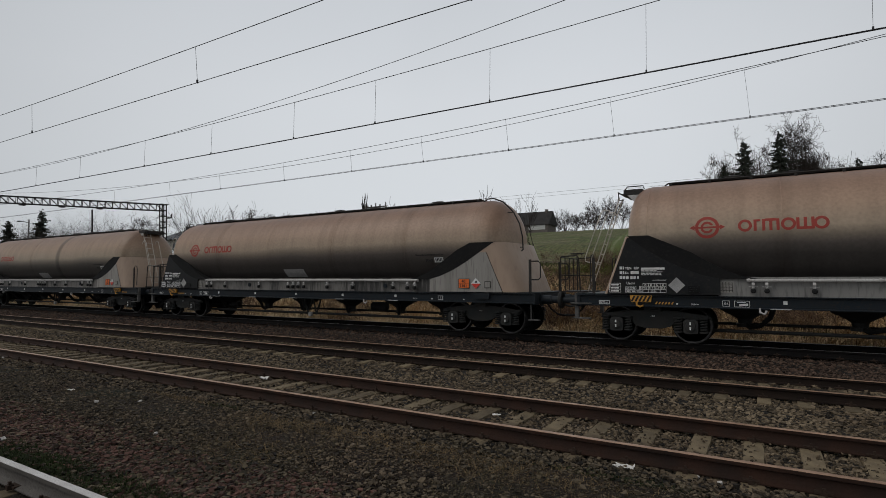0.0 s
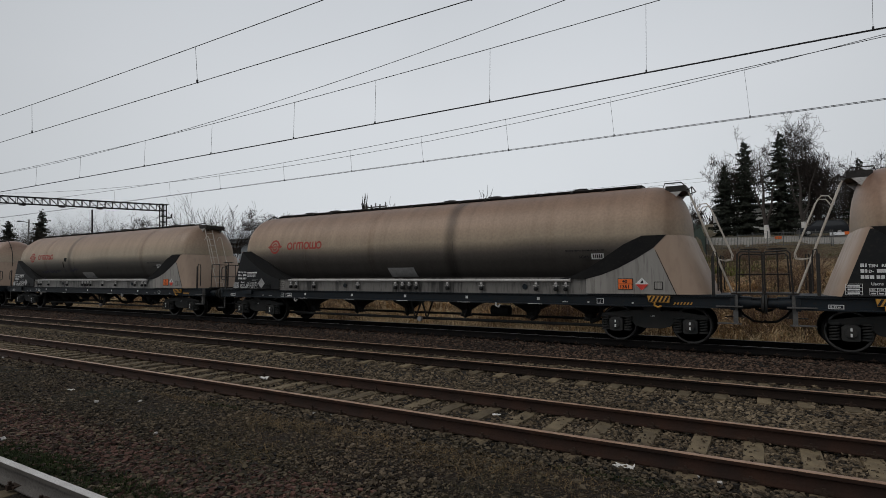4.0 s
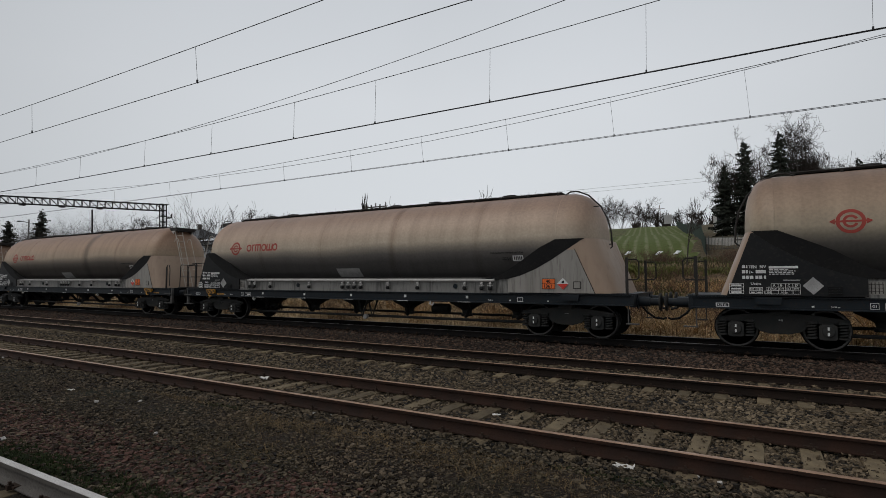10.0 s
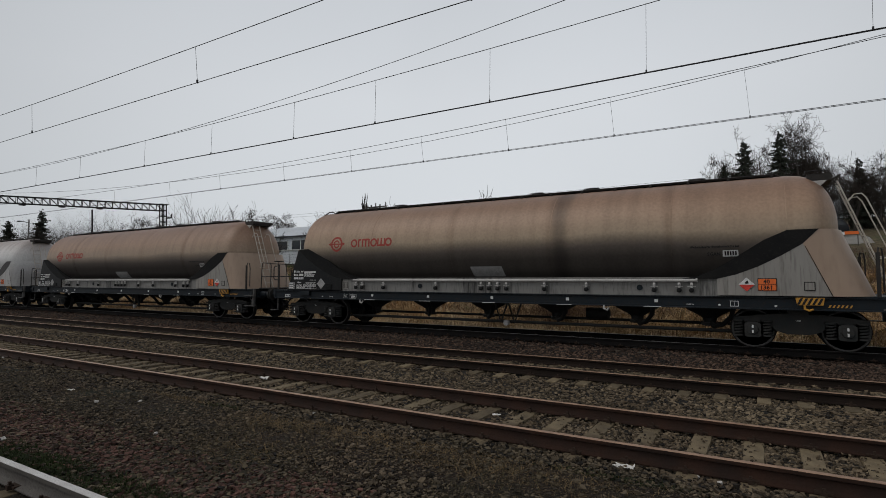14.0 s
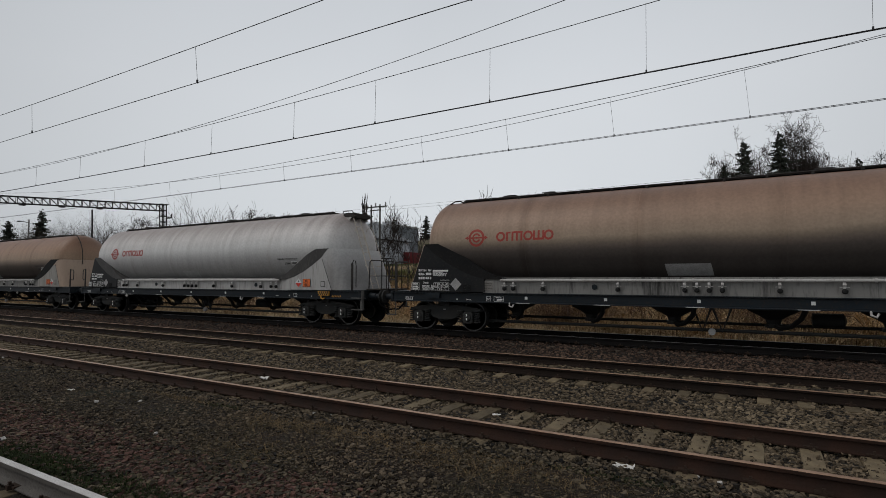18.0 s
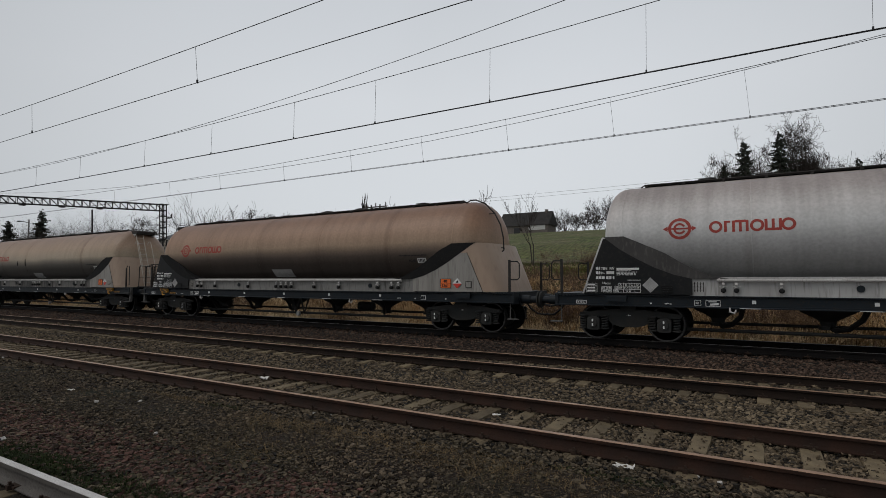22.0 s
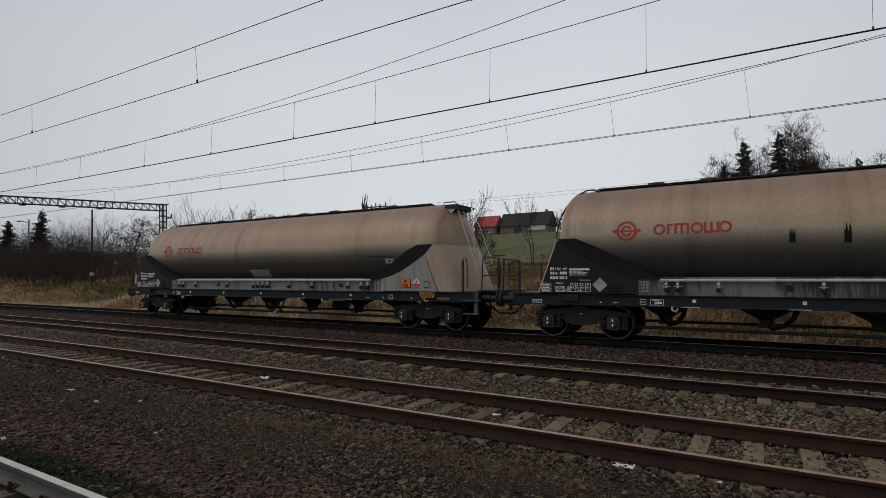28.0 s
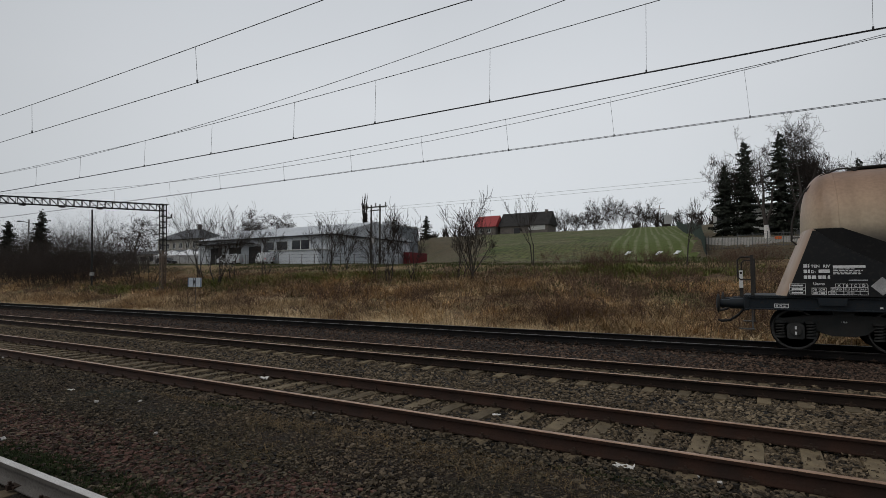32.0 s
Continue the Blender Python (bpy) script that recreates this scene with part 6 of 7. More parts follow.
def blades(name, label, n, spot, mat, seed, tall=(0.3, 0.8), wide=0.012, lean=0.35, tuft=0):
    """Grass: thin bent blades, in clumps, one mesh."""
    rs = np.random.RandomState(seed)
    xy = spot(rs, n)
    n = len(xy)
    if tuft:
        # blades fan out from the middle of a tuft
        rep = np.repeat(np.arange(n), tuft)
        off = rs.normal(0, 1, (len(rep), 2)) * (rs.uniform(0.05, 0.2, n)[rep])[:, None]
        size = rs.uniform(0.5, 1.3, n)[rep]
        a = np.arctan2(off[:, 1], off[:, 0]) + rs.normal(0, 0.5, len(rep))
        zt = np.array([ground_z(q, w) for q, w in xy])[rep] - 0.03
        xy = xy[rep] + off
        n = len(rep)
        base = np.column_stack([xy, zt])
        h = rs.uniform(*tall, n) * size
        ln = np.abs(rs.normal(0.35, 0.3, n)) * h * (lean / 0.5)
    else:
        z = np.array([ground_z(a, b) for a, b in xy]) - 0.03
        base = np.column_stack([xy, z])
        h = rs.uniform(*tall, n) * rs.uniform(0.6, 1.1, n)
        a = rs.uniform(0, 6.283, n)
        ln = rs.normal(0, lean, n) * h
    dirv = np.column_stack([np.cos(a), np.sin(a), np.zeros(n)])
    side = np.column_stack([-np.sin(a), np.cos(a), np.zeros(n)]) * (wide * rs.uniform(0.6, 1.4, n))[:, None]
    up = np.array([0, 0, 1.0])
    mid = base + dirv * (ln * 0.35)[:, None] + up * (h * 0.6)[:, None]
    tip = base + dirv * ln[:, None] + up * (h * 0.95)[:, None]
    v = np.stack([base - side, base + side, mid + side * 0.7, mid - side * 0.7, tip], axis=1).reshape(-1, 3)
    i = np.arange(n)[:, None] * 5
    f = np.concatenate([i + np.array([[0, 1, 2]]), i + np.array([[0, 2, 3]]), i + np.array([[3, 2, 4]])])
    return tagged(new(name, quick(name, v, f, mat)), label, "grass", kind="stuff")


def bank_spot(y0, y1, clump, seed, power=1.0, thresh=0.0):
    """Places on the bank inside the view, gathered in clumps."""
    def spot(rs, n):
        y = y0 + (y1 - y0) * rs.uniform(0, 1, n * 2) ** power
        x = -2.95 * y + (3.13 * y + 2) * rs.uniform(0, 1, n * 2) ** 0.7
        keep = [noise.noise((a * clump, b * clump, seed)) + 0.5 * noise.noise((a * clump * 3, b * clump * 3, seed + 9)) > thresh + rs.uniform(-0.25, 0.25) for a, b in zip(x, y)]
        q = np.column_stack([x, y])[np.array(keep)]
        return q[:n]
    return spot


def spread_spot(x, y, rx, ry):
    """Places gathered about one spot."""
    return lambda rs, n: np.column_stack([rs.normal(x, rx * 0.5, n), np.maximum(rs.normal(y, ry * 0.5, n), 18.2)])


def ground_spot(x, y, rx, ry):
    return lambda rs, n: np.column_stack([rs.normal(x, rx * 0.5, n), np.clip(rs.normal(y, ry * 0.5, n), 2.4, 5.75)])


def fore_spot(rs, n):
    y = rs.uniform(2.2, 5.0, n)
    x = -2.95 * y - 1 + (3.12 * y + 1.6) * rs.uniform(0, 1, n) ** 0.8
    keep = [noise.noise((a * 0.9, b * 0.9, 31)) > -0.15 + rs.uniform(-0.2, 0.2) for a, b in zip(x, y)]
    return np.column_stack([x, y])[np.array(keep)]


def moss_spot(rs, n):
    y = rs.uniform(2.36, 2.9, n)
    x = -2.95 * y - 1 + (2.95 * y - 2.4) * rs.uniform(0, 1, n)
    keep = [noise.noise((a * 1.3, b * 1.6, 77)) > -0.25 + (b - 2.6) * 0.8 + rs.uniform(-0.15, 0.15) for a, b in zip(x, y)]
    return np.column_stack([x, y])[np.array(keep)]


def build_bank():
    blades("dry_grass", "pale dry grass along the trackside", 4300, bank_spot(17.7, 22.5, 0.25, 1, 1.1, -0.08), MAT["straw_pale"], 11, (0.12, 0.42), 0.010, 1.3, 22)
    blades("dry_grass", "matted straw-coloured grass on the bank", 4600, bank_spot(19, 34, 0.16, 4, 1.2, 0.12), MAT["straw"], 12, (0.15, 0.45), 0.013, 2.4, 22)
    blades("withered_weeds", "withered brown weeds on the bank", 3200, bank_spot(18.6, 36, 0.13, 8, 1.1, 0.05), MAT["straw_dark"], 13, (0.15, 0.4), 0.011, 2.2, 20)
    blades("reed_stalks", "upright brown stalks beside the track", 2200, bank_spot(17.9, 20.5, 0.3, 40, 1.0, 0.08), MAT["straw_dark"], 15, (0.4, 0.8), 0.011, 0.1)
    blades("green_grass", "short green grass on the bank top", 40000, bank_spot(25, 60, 0.08, 17, 0.9, 0.0), MAT["green_grass"], 14, (0.12, 0.3), 0.03, 0.4)
    blades("trodden_grass", "short withered grass in the trackside soil", 30000, fore_spot, MAT["soil_grass"], 16, (0.045, 0.085), 0.0026, 1.2)
    blades("green_grass", "tufts of green grass on the bank", 1500, bank_spot(19.5, 30, 0.12, 61, 1.0, 0.22), MAT["green_grass"], 18, (0.12, 0.32), 0.012, 0.6, 18)
    for k, (x, y, rx, ry, n, mt, lb) in enumerate(((-7.9, 5.35, 1.1, 0.3, 2600, "soil_straw", "bleached grass trodden into the soil"), (-5.6, 5.0, 1.0, 0.45, 3000, "soil_straw", "bleached grass trodden into the soil"),
                                                   (-3.7, 5.15, 1.6, 0.45, 3600, "soil_straw", "bleached grass trodden into the soil"), (-7.0, 5.3, 0.5, 0.25, 1200, "moss", "green weeds in the soil"),
                                                   (-2.2, 4.9, 1.6, 0.6, 3200, "soil_straw", "bleached grass trodden into the soil"), (-1.2, 5.35, 0.8, 0.2, 1500, "moss", "green weeds in the soil"),
                                                   (-5.0, 4.0, 1.2, 0.6, 2200, "soil_straw", "bleached grass trodden into the soil"), (-2.9, 5.6, 0.9, 0.12, 900, "moss", "green weeds in the soil"))):
        blades("trodden_grass", lb, n, ground_spot(x, y, rx, ry), MAT[mt], 50 + k, (0.04, 0.075), 0.003, 1.8)
    blades("moss", "dark green moss and low weeds beside the siding", 24000, moss_spot, MAT["moss"], 19, (0.045, 0.085), 0.007, 1.2)
    # green tussocks, flattened tawny mats and arching bramble canes
    for k, (x, y, rx, ry, n) in enumerate(((-46, 25, 5, 1.6, 420), (-31, 29, 7, 2.2, 620), (-24, 32, 6, 2, 360), (-36, 26.5, 4, 1.2, 200), (-7, 34, 6, 2.5, 260))):
        blades("green_grass", "bright green grass patch on the bank", n, spread_spot(x, y, rx, ry), MAT["lush"], 30 + k, (0.2, 0.5), 0.018, 1.3, 18)
    blades("matted_grass", "tawny grass lying flat on the bank", 2600, bank_spot(18.8, 31, 0.22, 90, 1.1, 0.18), MAT["straw_tawny"], 40, (0.25, 0.6), 0.012, 2.6, 20)
    canes = []
    rnd = random.Random(77)
    for i in range(2600):
        y = 18.9 + 14 * rnd.random() ** 1.3
        x = rnd.uniform(-2.7, 0.17) * y
        if noise.noise((x * 0.2, y * 0.3, 55)) < -0.05:
            continue
        a, h, far = rnd.uniform(0, 6.283), rnd.uniform(0.4, 1.1), rnd.uniform(0.3, 1.3)
        z = ground_z(x, y) - 0.04
        pts = [Vector((x + math.cos(a) * far * k / 4, y + math.sin(a) * far * k / 4, z + h * math.sin(k / 4 * 2.5))) for k in range(5)]
        canes += [(p, q, 0.008, 0.007) for p, q in zip(pts, pts[1:])]
    v, f = rods(canes, 3)
    tagged(new("bramble_canes", quick("bramble_canes", v, f, MAT["bramble"], smooth=True)), "arching leafless bramble canes on the bank", "brambles", kind="stuff")
    rnd = random.Random(21)
    for i in range(150):
        y = rnd.uniform(19.6, 33)
        x = rnd.uniform(-2.6, 0.16) * y
        pale = i % 3 == 0
        shrub(x, y, rnd.uniform(0.5, 1.4), rnd.uniform(1.4, 3.4), 300 + i, MAT["bramble_pale" if pale else "bramble"], 15,
              label="leafless pale brown bramble on the bank" if pale else "leafless reddish-brown shrub on the bank", r=0.009)
    for i in range(44):
        y = 19.4 + 9 * ((i * 0.618) % 1.0)
        x = rnd.uniform(-0.34, 0.08) * y
        shrub(x, y, rnd.uniform(0.6, 1.2), rnd.uniform(1.2, 2.4), 700 + i, MAT["bramble"], 18, r=0.009)
    # dense scrub at the field's edge and by the road
    for i in range(30):
        y = rnd.uniform(33, 44)
        x = rnd.uniform(-0.42, 0.19) * y
        shrub(x, y, rnd.uniform(0.8, 1.5), rnd.uniform(2.0, 3.4), 420 + i, MAT["bramble"], 24, r=0.012)
    # the tall grey thicket by the portal
    for i in range(40):
        y = rnd.uniform(25.5, 38)
        x = (-1.72 - 1.15 * ((i * 0.618) % 1.0)) * y
        shrub(x, y, rnd.uniform(2.6, 4.6), rnd.uniform(3.5, 6), 460 + i, MAT["hedge_twig"], 20, "thicket_bush", "tall dense leafless grey thicket bush", 0.02)
    for i in range(22):
        y = rnd.uniform(24.5, 31)
        x = (-2.15 - 0.75 * ((i * 0.618) % 1.0)) * y
        shrub(x, y, rnd.uniform(3.0, 4.8), rnd.uniform(4, 6), 560 + i, MAT["hedge_twig"], 20, "thicket_bush", "tall dense leafless grey thicket bush", 0.02)
    # the dark growth round the spruces beyond the yard
    for i in range(12):
        y = rnd.uniform(44, 52)
        x = -(2.0 + 0.8 * ((i * 0.618) % 1.0)) * y
        shrub(x, y, rnd.uniform(6.5, 8.2), rnd.uniform(4, 6), 600 + i, MAT["hedge_twig"], 30, "thicket_bush", "tall dense leafless thicket round the spruces", 0.03)
    # dark growth behind the parked car
    for i in range(12):
        y = rnd.uniform(86, 96)
        x = 6.5 + i * 0.95 + rnd.uniform(-0.6, 0.6)
        shrub(x, y, rnd.uniform(5.5, 8.5), rnd.uniform(4, 6), 520 + i, MAT["hedge_twig"], 34, "thicket_bush", "tall dark leafless thicket behind the car", 0.035)


MAT["lush"] = material("fresh_green_grass", (0.17, 0.19, 0.05), (0.11, 0.12, 0.042), rough=0.9, scale=0.4, fine=2, bump=0, island=0.45, spec=0.15)
MAT["straw_tawny"] = material("tawny_matted_grass", (0.52, 0.34, 0.17), (0.33, 0.21, 0.105), rough=0.9, scale=0.3, fine=1.5, bump=0, island=0.5, spread=0.3, third=(0.14, 0.08, 0.04), spec=0.15)
MAT["soil_straw"] = material("bleached_soil_grass", (0.165, 0.112, 0.055), (0.10, 0.07, 0.036), rough=0.9, scale=0.8, fine=3, bump=0, island=0.5, spec=0.15)
MAT["moss"] = material("dark_green_moss", (0.024, 0.034, 0.011), (0.016, 0.022, 0.009), rough=0.95, scale=1.5, fine=8, bump=0, island=0.5, spec=0.1)
MAT["soil_grass"] = material("withered_soil_grass", (0.075, 0.058, 0.032), (0.05, 0.046, 0.022), rough=0.9, scale=0.8, fine=3, bump=0, island=0.5, spec=0.15)
build_bank()


def build_trees():
    L = "slender leafless young tree on the bank"
    K = (3, 4)
    for x, y, h, seed, spread, lev, st, tr in ((-36.8, 27, 6.8, 1, 0.42, 4, 3, 0.07), (-40.3, 28, 7.6, 2, 0.4, 4, 2, 0.07), (-37.8, 29, 6.6, 17, 0.42, 4, 2, 0.06), (-33.3, 36, 5.6, 3, 0.4, 4, 2, 0.06),
                                               (-29.5, 34, 4.6, 18, 0.42, 3, 2, 0.05), (-22.2, 30, 6.0, 4, 0.36, 4, 3, 0.055), (-20.8, 30.6, 5.0, 19, 0.4, 3, 2, 0.05), (-17.0, 30.5, 5.2, 6, 0.4, 4, 2, 0.05),
                                               (-34.8, 30, 5.2, 20, 0.42, 4, 2, 0.05), (-31.2, 33, 5.0, 21, 0.4, 3, 2, 0.05), (-24.5, 31, 4.0, 22, 0.42, 3, 3, 0.045)):
        bare_tree("bare_tree", L, x, y, h, seed, spread * 0.85, 3, st + 1, tr * 0.8, K, 0.16, clear=0.16, twig=0.008)
    bare_tree("bare_tree", "leafless tree with many upright limbs", -15.9, 30, 6.2, 5, 0.42, 4, 3, 0.075, (2, 4), 0.16, clear=0.14, twig=0.0095, reach=2.6)
    bare_tree("bare_tree", L, -15.6, 40, 6.2, 7, 0.25, 3, 2, 0.05, K, clear=0.35, twig=0.008)
    bare_tree("bare_tree", L, -4.3, 38, 5.0, 8, 0.25, 3, 1, 0.05, K, clear=0.35, twig=0.008)
    bare_tree("bare_tree", "round-crowned leafless tree beside the yard", -99, 55, 10, 9, 0.6, 5, 1, 0.2, K, clear=0.2, twig=0.014)
    bare_tree("bare_tree", "round-crowned leafless tree beside the yard", -84, 46, 7, 25, 0.55, 4, 2, 0.1, K, clear=0.2, twig=0.013)
    bare_tree("bare_tree", "round-crowned leafless tree behind the hall", -125, 110, 17, 10, 0.55, 5, 1, 0.25, K, clear=0.3, twig=0.03)
    bare_tree("bare_tree", "round-crowned leafless tree behind the hall", -134, 112, 15, 11, 0.55, 5, 1, 0.25, K, clear=0.3, twig=0.03)
    bare_tree("poplar", "tall narrow leafless poplar behind the hall", -104.5, 128, 22, 12, 0.13, 5, 1, 0.25, (3, 4), 0.02, clear=0.1, twig=0.035, reach=2.6)
    # big trees by the house
    W = "large spreading leafless tree by the house"
    bare_tree("bare_tree", W, 3.2, 87, 17.6, 13, 0.62, 5, 3, 0.26, (3, 5), clear=0.24, twig=0.016, reach=10.0)
    bare_tree("bare_tree", W, -3.3, 86, 12.2, 14, 0.62, 5, 3, 0.2, (3, 4), clear=0.24, twig=0.016, reach=5.5)
    bare_tree("bare_tree", W, 6.3, 84, 11.4, 15, 0.62, 5, 3, 0.18, (3, 4), clear=0.24, twig=0.017, reach=5.0)
    bare_tree("bare_tree", "leafless tree behind the parked car", 9.6, 80, 9.5, 26, 0.45, 5, 2, 0.16, K, clear=0.2, twig=0.013)
    bare_tree("bare_tree", "leafless tree behind the parked car", 12.5, 82, 8.5, 27, 0.45, 5, 2, 0.16, K, clear=0.2, twig=0.013)
    for x, y in ((0.4, 72), (4.2, 76)):
        wt = tagged(new("whitewashed_tree"), "thick tree trunk painted white at its foot", "tree trunk")
        z = ground_z(x, y)
        part("painted_foot", Shape().tube([(x, y, z - 0.2), (x, y, z + 0.8), (x - 0.06, y, z + 1.5)], [0.36, 0.28, 0.24], 10), MAT["white_wash"], wt, "whitewashed foot")
        part("trunk", Shape().tube([(x - 0.06, y, z + 1.5), (x - 0.3, y, z + 3.2), (x - 0.2, y, z + 5.5), (x - 0.6, y, z + 9.5)], [0.24, 0.17, 0.11, 0.02], 8), MAT["bark"], wt)
        part("limb", Shape().tube([(x - 0.1, y, z + 1.7), (x + 0.5, y, z + 3.4), (x + 0.7, y, z + 5.6), (x + 1.6, y, z + 8.6)], [0.16, 0.11, 0.07, 0.015], 8), MAT["bark"], wt)
        part("limb", Shape().tube([(x - 0.25, y, z + 3.0), (x - 0.9, y, z + 4.6), (x - 1.2, y, z + 6.4), (x - 2.1, y, z + 8.0)], [0.11, 0.08, 0.05, 0.012], 8), MAT["bark"], wt)
    # tree line on the crest
    for i, (x, y, h) in enumerate([(-77, 236, 11), (-73, 240, 10), (-69, 238, 9), (-62, 235, 13), (-58.5, 238, 15), (-55.5, 236, 14), (-52, 238, 13), (-45, 240, 12), (-41.5, 240, 13), (-38, 243, 10), (-30, 245, 9), (-82, 240, 9), (-66, 245, 9), (-23, 240, 9)]):
        bare_tree("bare_tree", "distant leafless tree on the field's crest", x, y, h * 1.22, 500 + i, 0.34, 4, 3, 0.14, (3, 4), 0.08, clear=0.1, twig=0.022, group="trees on the crest")


build_trees()


def spruce(x, y, height, width, seed, base=0.12, z=None):
    """A spruce: straight trunk, whorls of drooping boughs feathered with short sprays."""
    rs = np.random.RandomState(seed)
    tree = tagged(new("spruce"), "dark green spruce with drooping boughs", "tree", "spruces")
    gz = ground_z(x, y) if z is None else z
    tree.location = (x, y, gz - 0.1)
    part("trunk", Shape().tube([(0, 0, 0), (0, 0, height * 0.6), (0, 0, height)], [0.2, 0.11, 0.02], 8), MAT["bark"], tree)
    tri = []
    nw = int(height * 2.6)
    for w in range(nw):
        k = w / nw
        zc = height * (base + (1 - base) * k)
        reach = width * (1 - k) ** 0.62 * (0.78 + 0.3 * math.sin(w * 1.7 + seed)) + 0.12
        turn0 = rs.uniform(0, 6.283)
        nb = rs.randint(7, 12)
        for b in range(nb):
            a = turn0 + b * 6.283 / nb + rs.normal(0, 0.25)
            rr = reach * rs.uniform(0.4, 1.45)
            zb = zc + rs.normal(0, 0.22)
            sag = rs.uniform(0.35, 0.75)
            d = np.array([math.cos(a), math.sin(a), 0])
            sd = np.array([-d[1], d[0], 0])
            m = max(int(rr * 10), 3)
            for j in range(m):
                q = (j + rs.uniform(0, 1)) / m
                p = d * rr * q + np.array([0, 0, zb - rr * sag * q + 0.38 * rr * q * q])
                for s in (-1, 1, 0.2):
                    ll = (0.22 + 0.34 * (1 - q)) * rs.uniform(0.6, 1.4) * (0.5 + 0.5 * (1 - k))
                    e = p + (d * 0.7 + sd * s * rs.uniform(0.4, 1.0)) * ll + np.array([0, 0, -ll * rs.uniform(0.2, 0.9)])
                    f = p + d * 0.12 + np.array([0, 0, -0.16 - 0.2 * rs.rand()])
                    tri += [p, e, f]
    v = np.array(tri)
    f = np.arange(len(v)).reshape(-1, 3)
    ob = new("crown", quick("crown", v, f, MAT["needle"]))
    ob.parent = tree
    return tree


spruce(-4.2, 80, 10.0, 1.7, 1, z=7.3)
spruce(-1.8, 80, 13.0, 2.3, 2, 0.06, z=7.2)
spruce(2.1, 80, 13.6, 2.9, 3, 0.06, z=7.1)
spruce(-124.1, 45, 9.0, 2.6, 4)
spruce(-110.8, 45, 10.2, 2.3, 5)
spruce(-117, 47, 7.0, 2.2, 6)
spruce(10.6, 84, 9.0, 1.6, 7)
spruce(-112, 160, 9, 2.5, 8)
spruce(-106, 165, 9, 2.6, 9)

# ---- buildings ----
MAT["fence_grey"] = material("dull_fence_steel", (0.11, 0.115, 0.11), (0.08, 0.082, 0.08), rough=0.6, scale=3, bump=0)
MAT["screen_green"] = material("dark_green_screen_cloth", (0.012, 0.03, 0.019), (0.009, 0.021, 0.014), rough=0.85, scale=0.8, fine=12, bump=0.1)
MAT["clad"] = material("pale_grey_cladding", (0.46, 0.485, 0.51), (0.40, 0.42, 0.445), rough=0.55, scale=0.4, fine=4, bump=0.03)
MAT["clad_dark"] = material("mid_grey_cladding", (0.20, 0.22, 0.24), (0.16, 0.175, 0.19), rough=0.55, scale=0.4, fine=4, bump=0.03)
MAT["trim_dark"] = material("dark_metal_trim", (0.03, 0.03, 0.033), rough=0.5, scale=3, bump=0)
MAT["plaster"] = material("cream_render", (0.34, 0.32, 0.28), (0.27, 0.255, 0.225), rough=0.9, scale=0.8, fine=8)
MAT["plaster_white"] = material("white_render", (0.52, 0.52, 0.5), (0.42, 0.42, 0.4), rough=0.9, scale=0.8, fine=8)
MAT["roof_grey"] = material("dark_grey_roof", (0.10, 0.105, 0.115), (0.075, 0.08, 0.085), rough=0.8, scale=0.8, fine=10)
MAT["roof_black"] = material("black_felt_roof", (0.022, 0.021, 0.021), (0.036, 0.034, 0.032), rough=0.85, scale=0.7, fine=8)
MAT["roof_red"] = material("red_sheet_roof", (0.32, 0.045, 0.045), (0.25, 0.04, 0.04), rough=0.6, scale=0.7, fine=6)
MAT["brick_old"] = material("old_grey_brick", (0.15, 0.13, 0.115), (0.1, 0.088, 0.08), rough=0.9, scale=1, fine=8)
MAT["tent"] = material("white_sheeting", (0.72, 0.73, 0.74), (0.6, 0.61, 0.63), rough=0.6, scale=0.6, fine=5, bump=0.05)
MAT["van_white"] = material("white_car_paint", (0.62, 0.63, 0.65), (0.55, 0.56, 0.58), rough=0.3, scale=2, bump=0)
MAT["car_dark"] = material("dark_car_paint", (0.008, 0.009, 0.012), (0.012, 0.013, 0.016), rough=0.35, scale=2, bump=0)
MAT["tyre"] = material("black_tyre", (0.012, 0.012, 0.012), rough=0.85, scale=9)
MAT["red_box"] = material("red_container_paint", (0.15, 0.016, 0.02), (0.11, 0.014, 0.016), rough=0.6, scale=1, fine=8)


def glass_material():
    m = bpy.data.materials.new("dark_window_glass")
    m.use_nodes = True
    b = m.node_tree.nodes["Principled BSDF"]
    b.inputs["Base Color"].default_value = (0.012, 0.014, 0.017, 1)
    b.inputs["Roughness"].default_value = 0.06
    return m


MAT["glass"] = glass_material()


def window(parent, x0, x1, y, z0, z1, frame_mat, out=-1, panes=1):
    """A window in a wall that faces along y: frame, panes and sill."""
    yo = y + out * 0.05
    w = part("window", Shape().box(x0, x1, min(y, yo), max(y, yo), z0, z1), frame_mat, parent)
    t = 0.09
    step = (x1 - x0) / panes
    for i in range(panes):
        a, b = x0 + i * step + t, x0 + (i + 1) * step - t
        part("pane", Shape().box(a, b, min(yo, yo + out * 0.02), max(yo, yo + out * 0.02), z0 + t, z1 - t), MAT["glass"], w)
    part("sill", Shape().box(x0 - 0.08, x1 + 0.08, min(y, y + out * 0.18), max(y, y + out * 0.18), z0 - 0.1, z0 - 0.02), frame_mat, w)
    return w


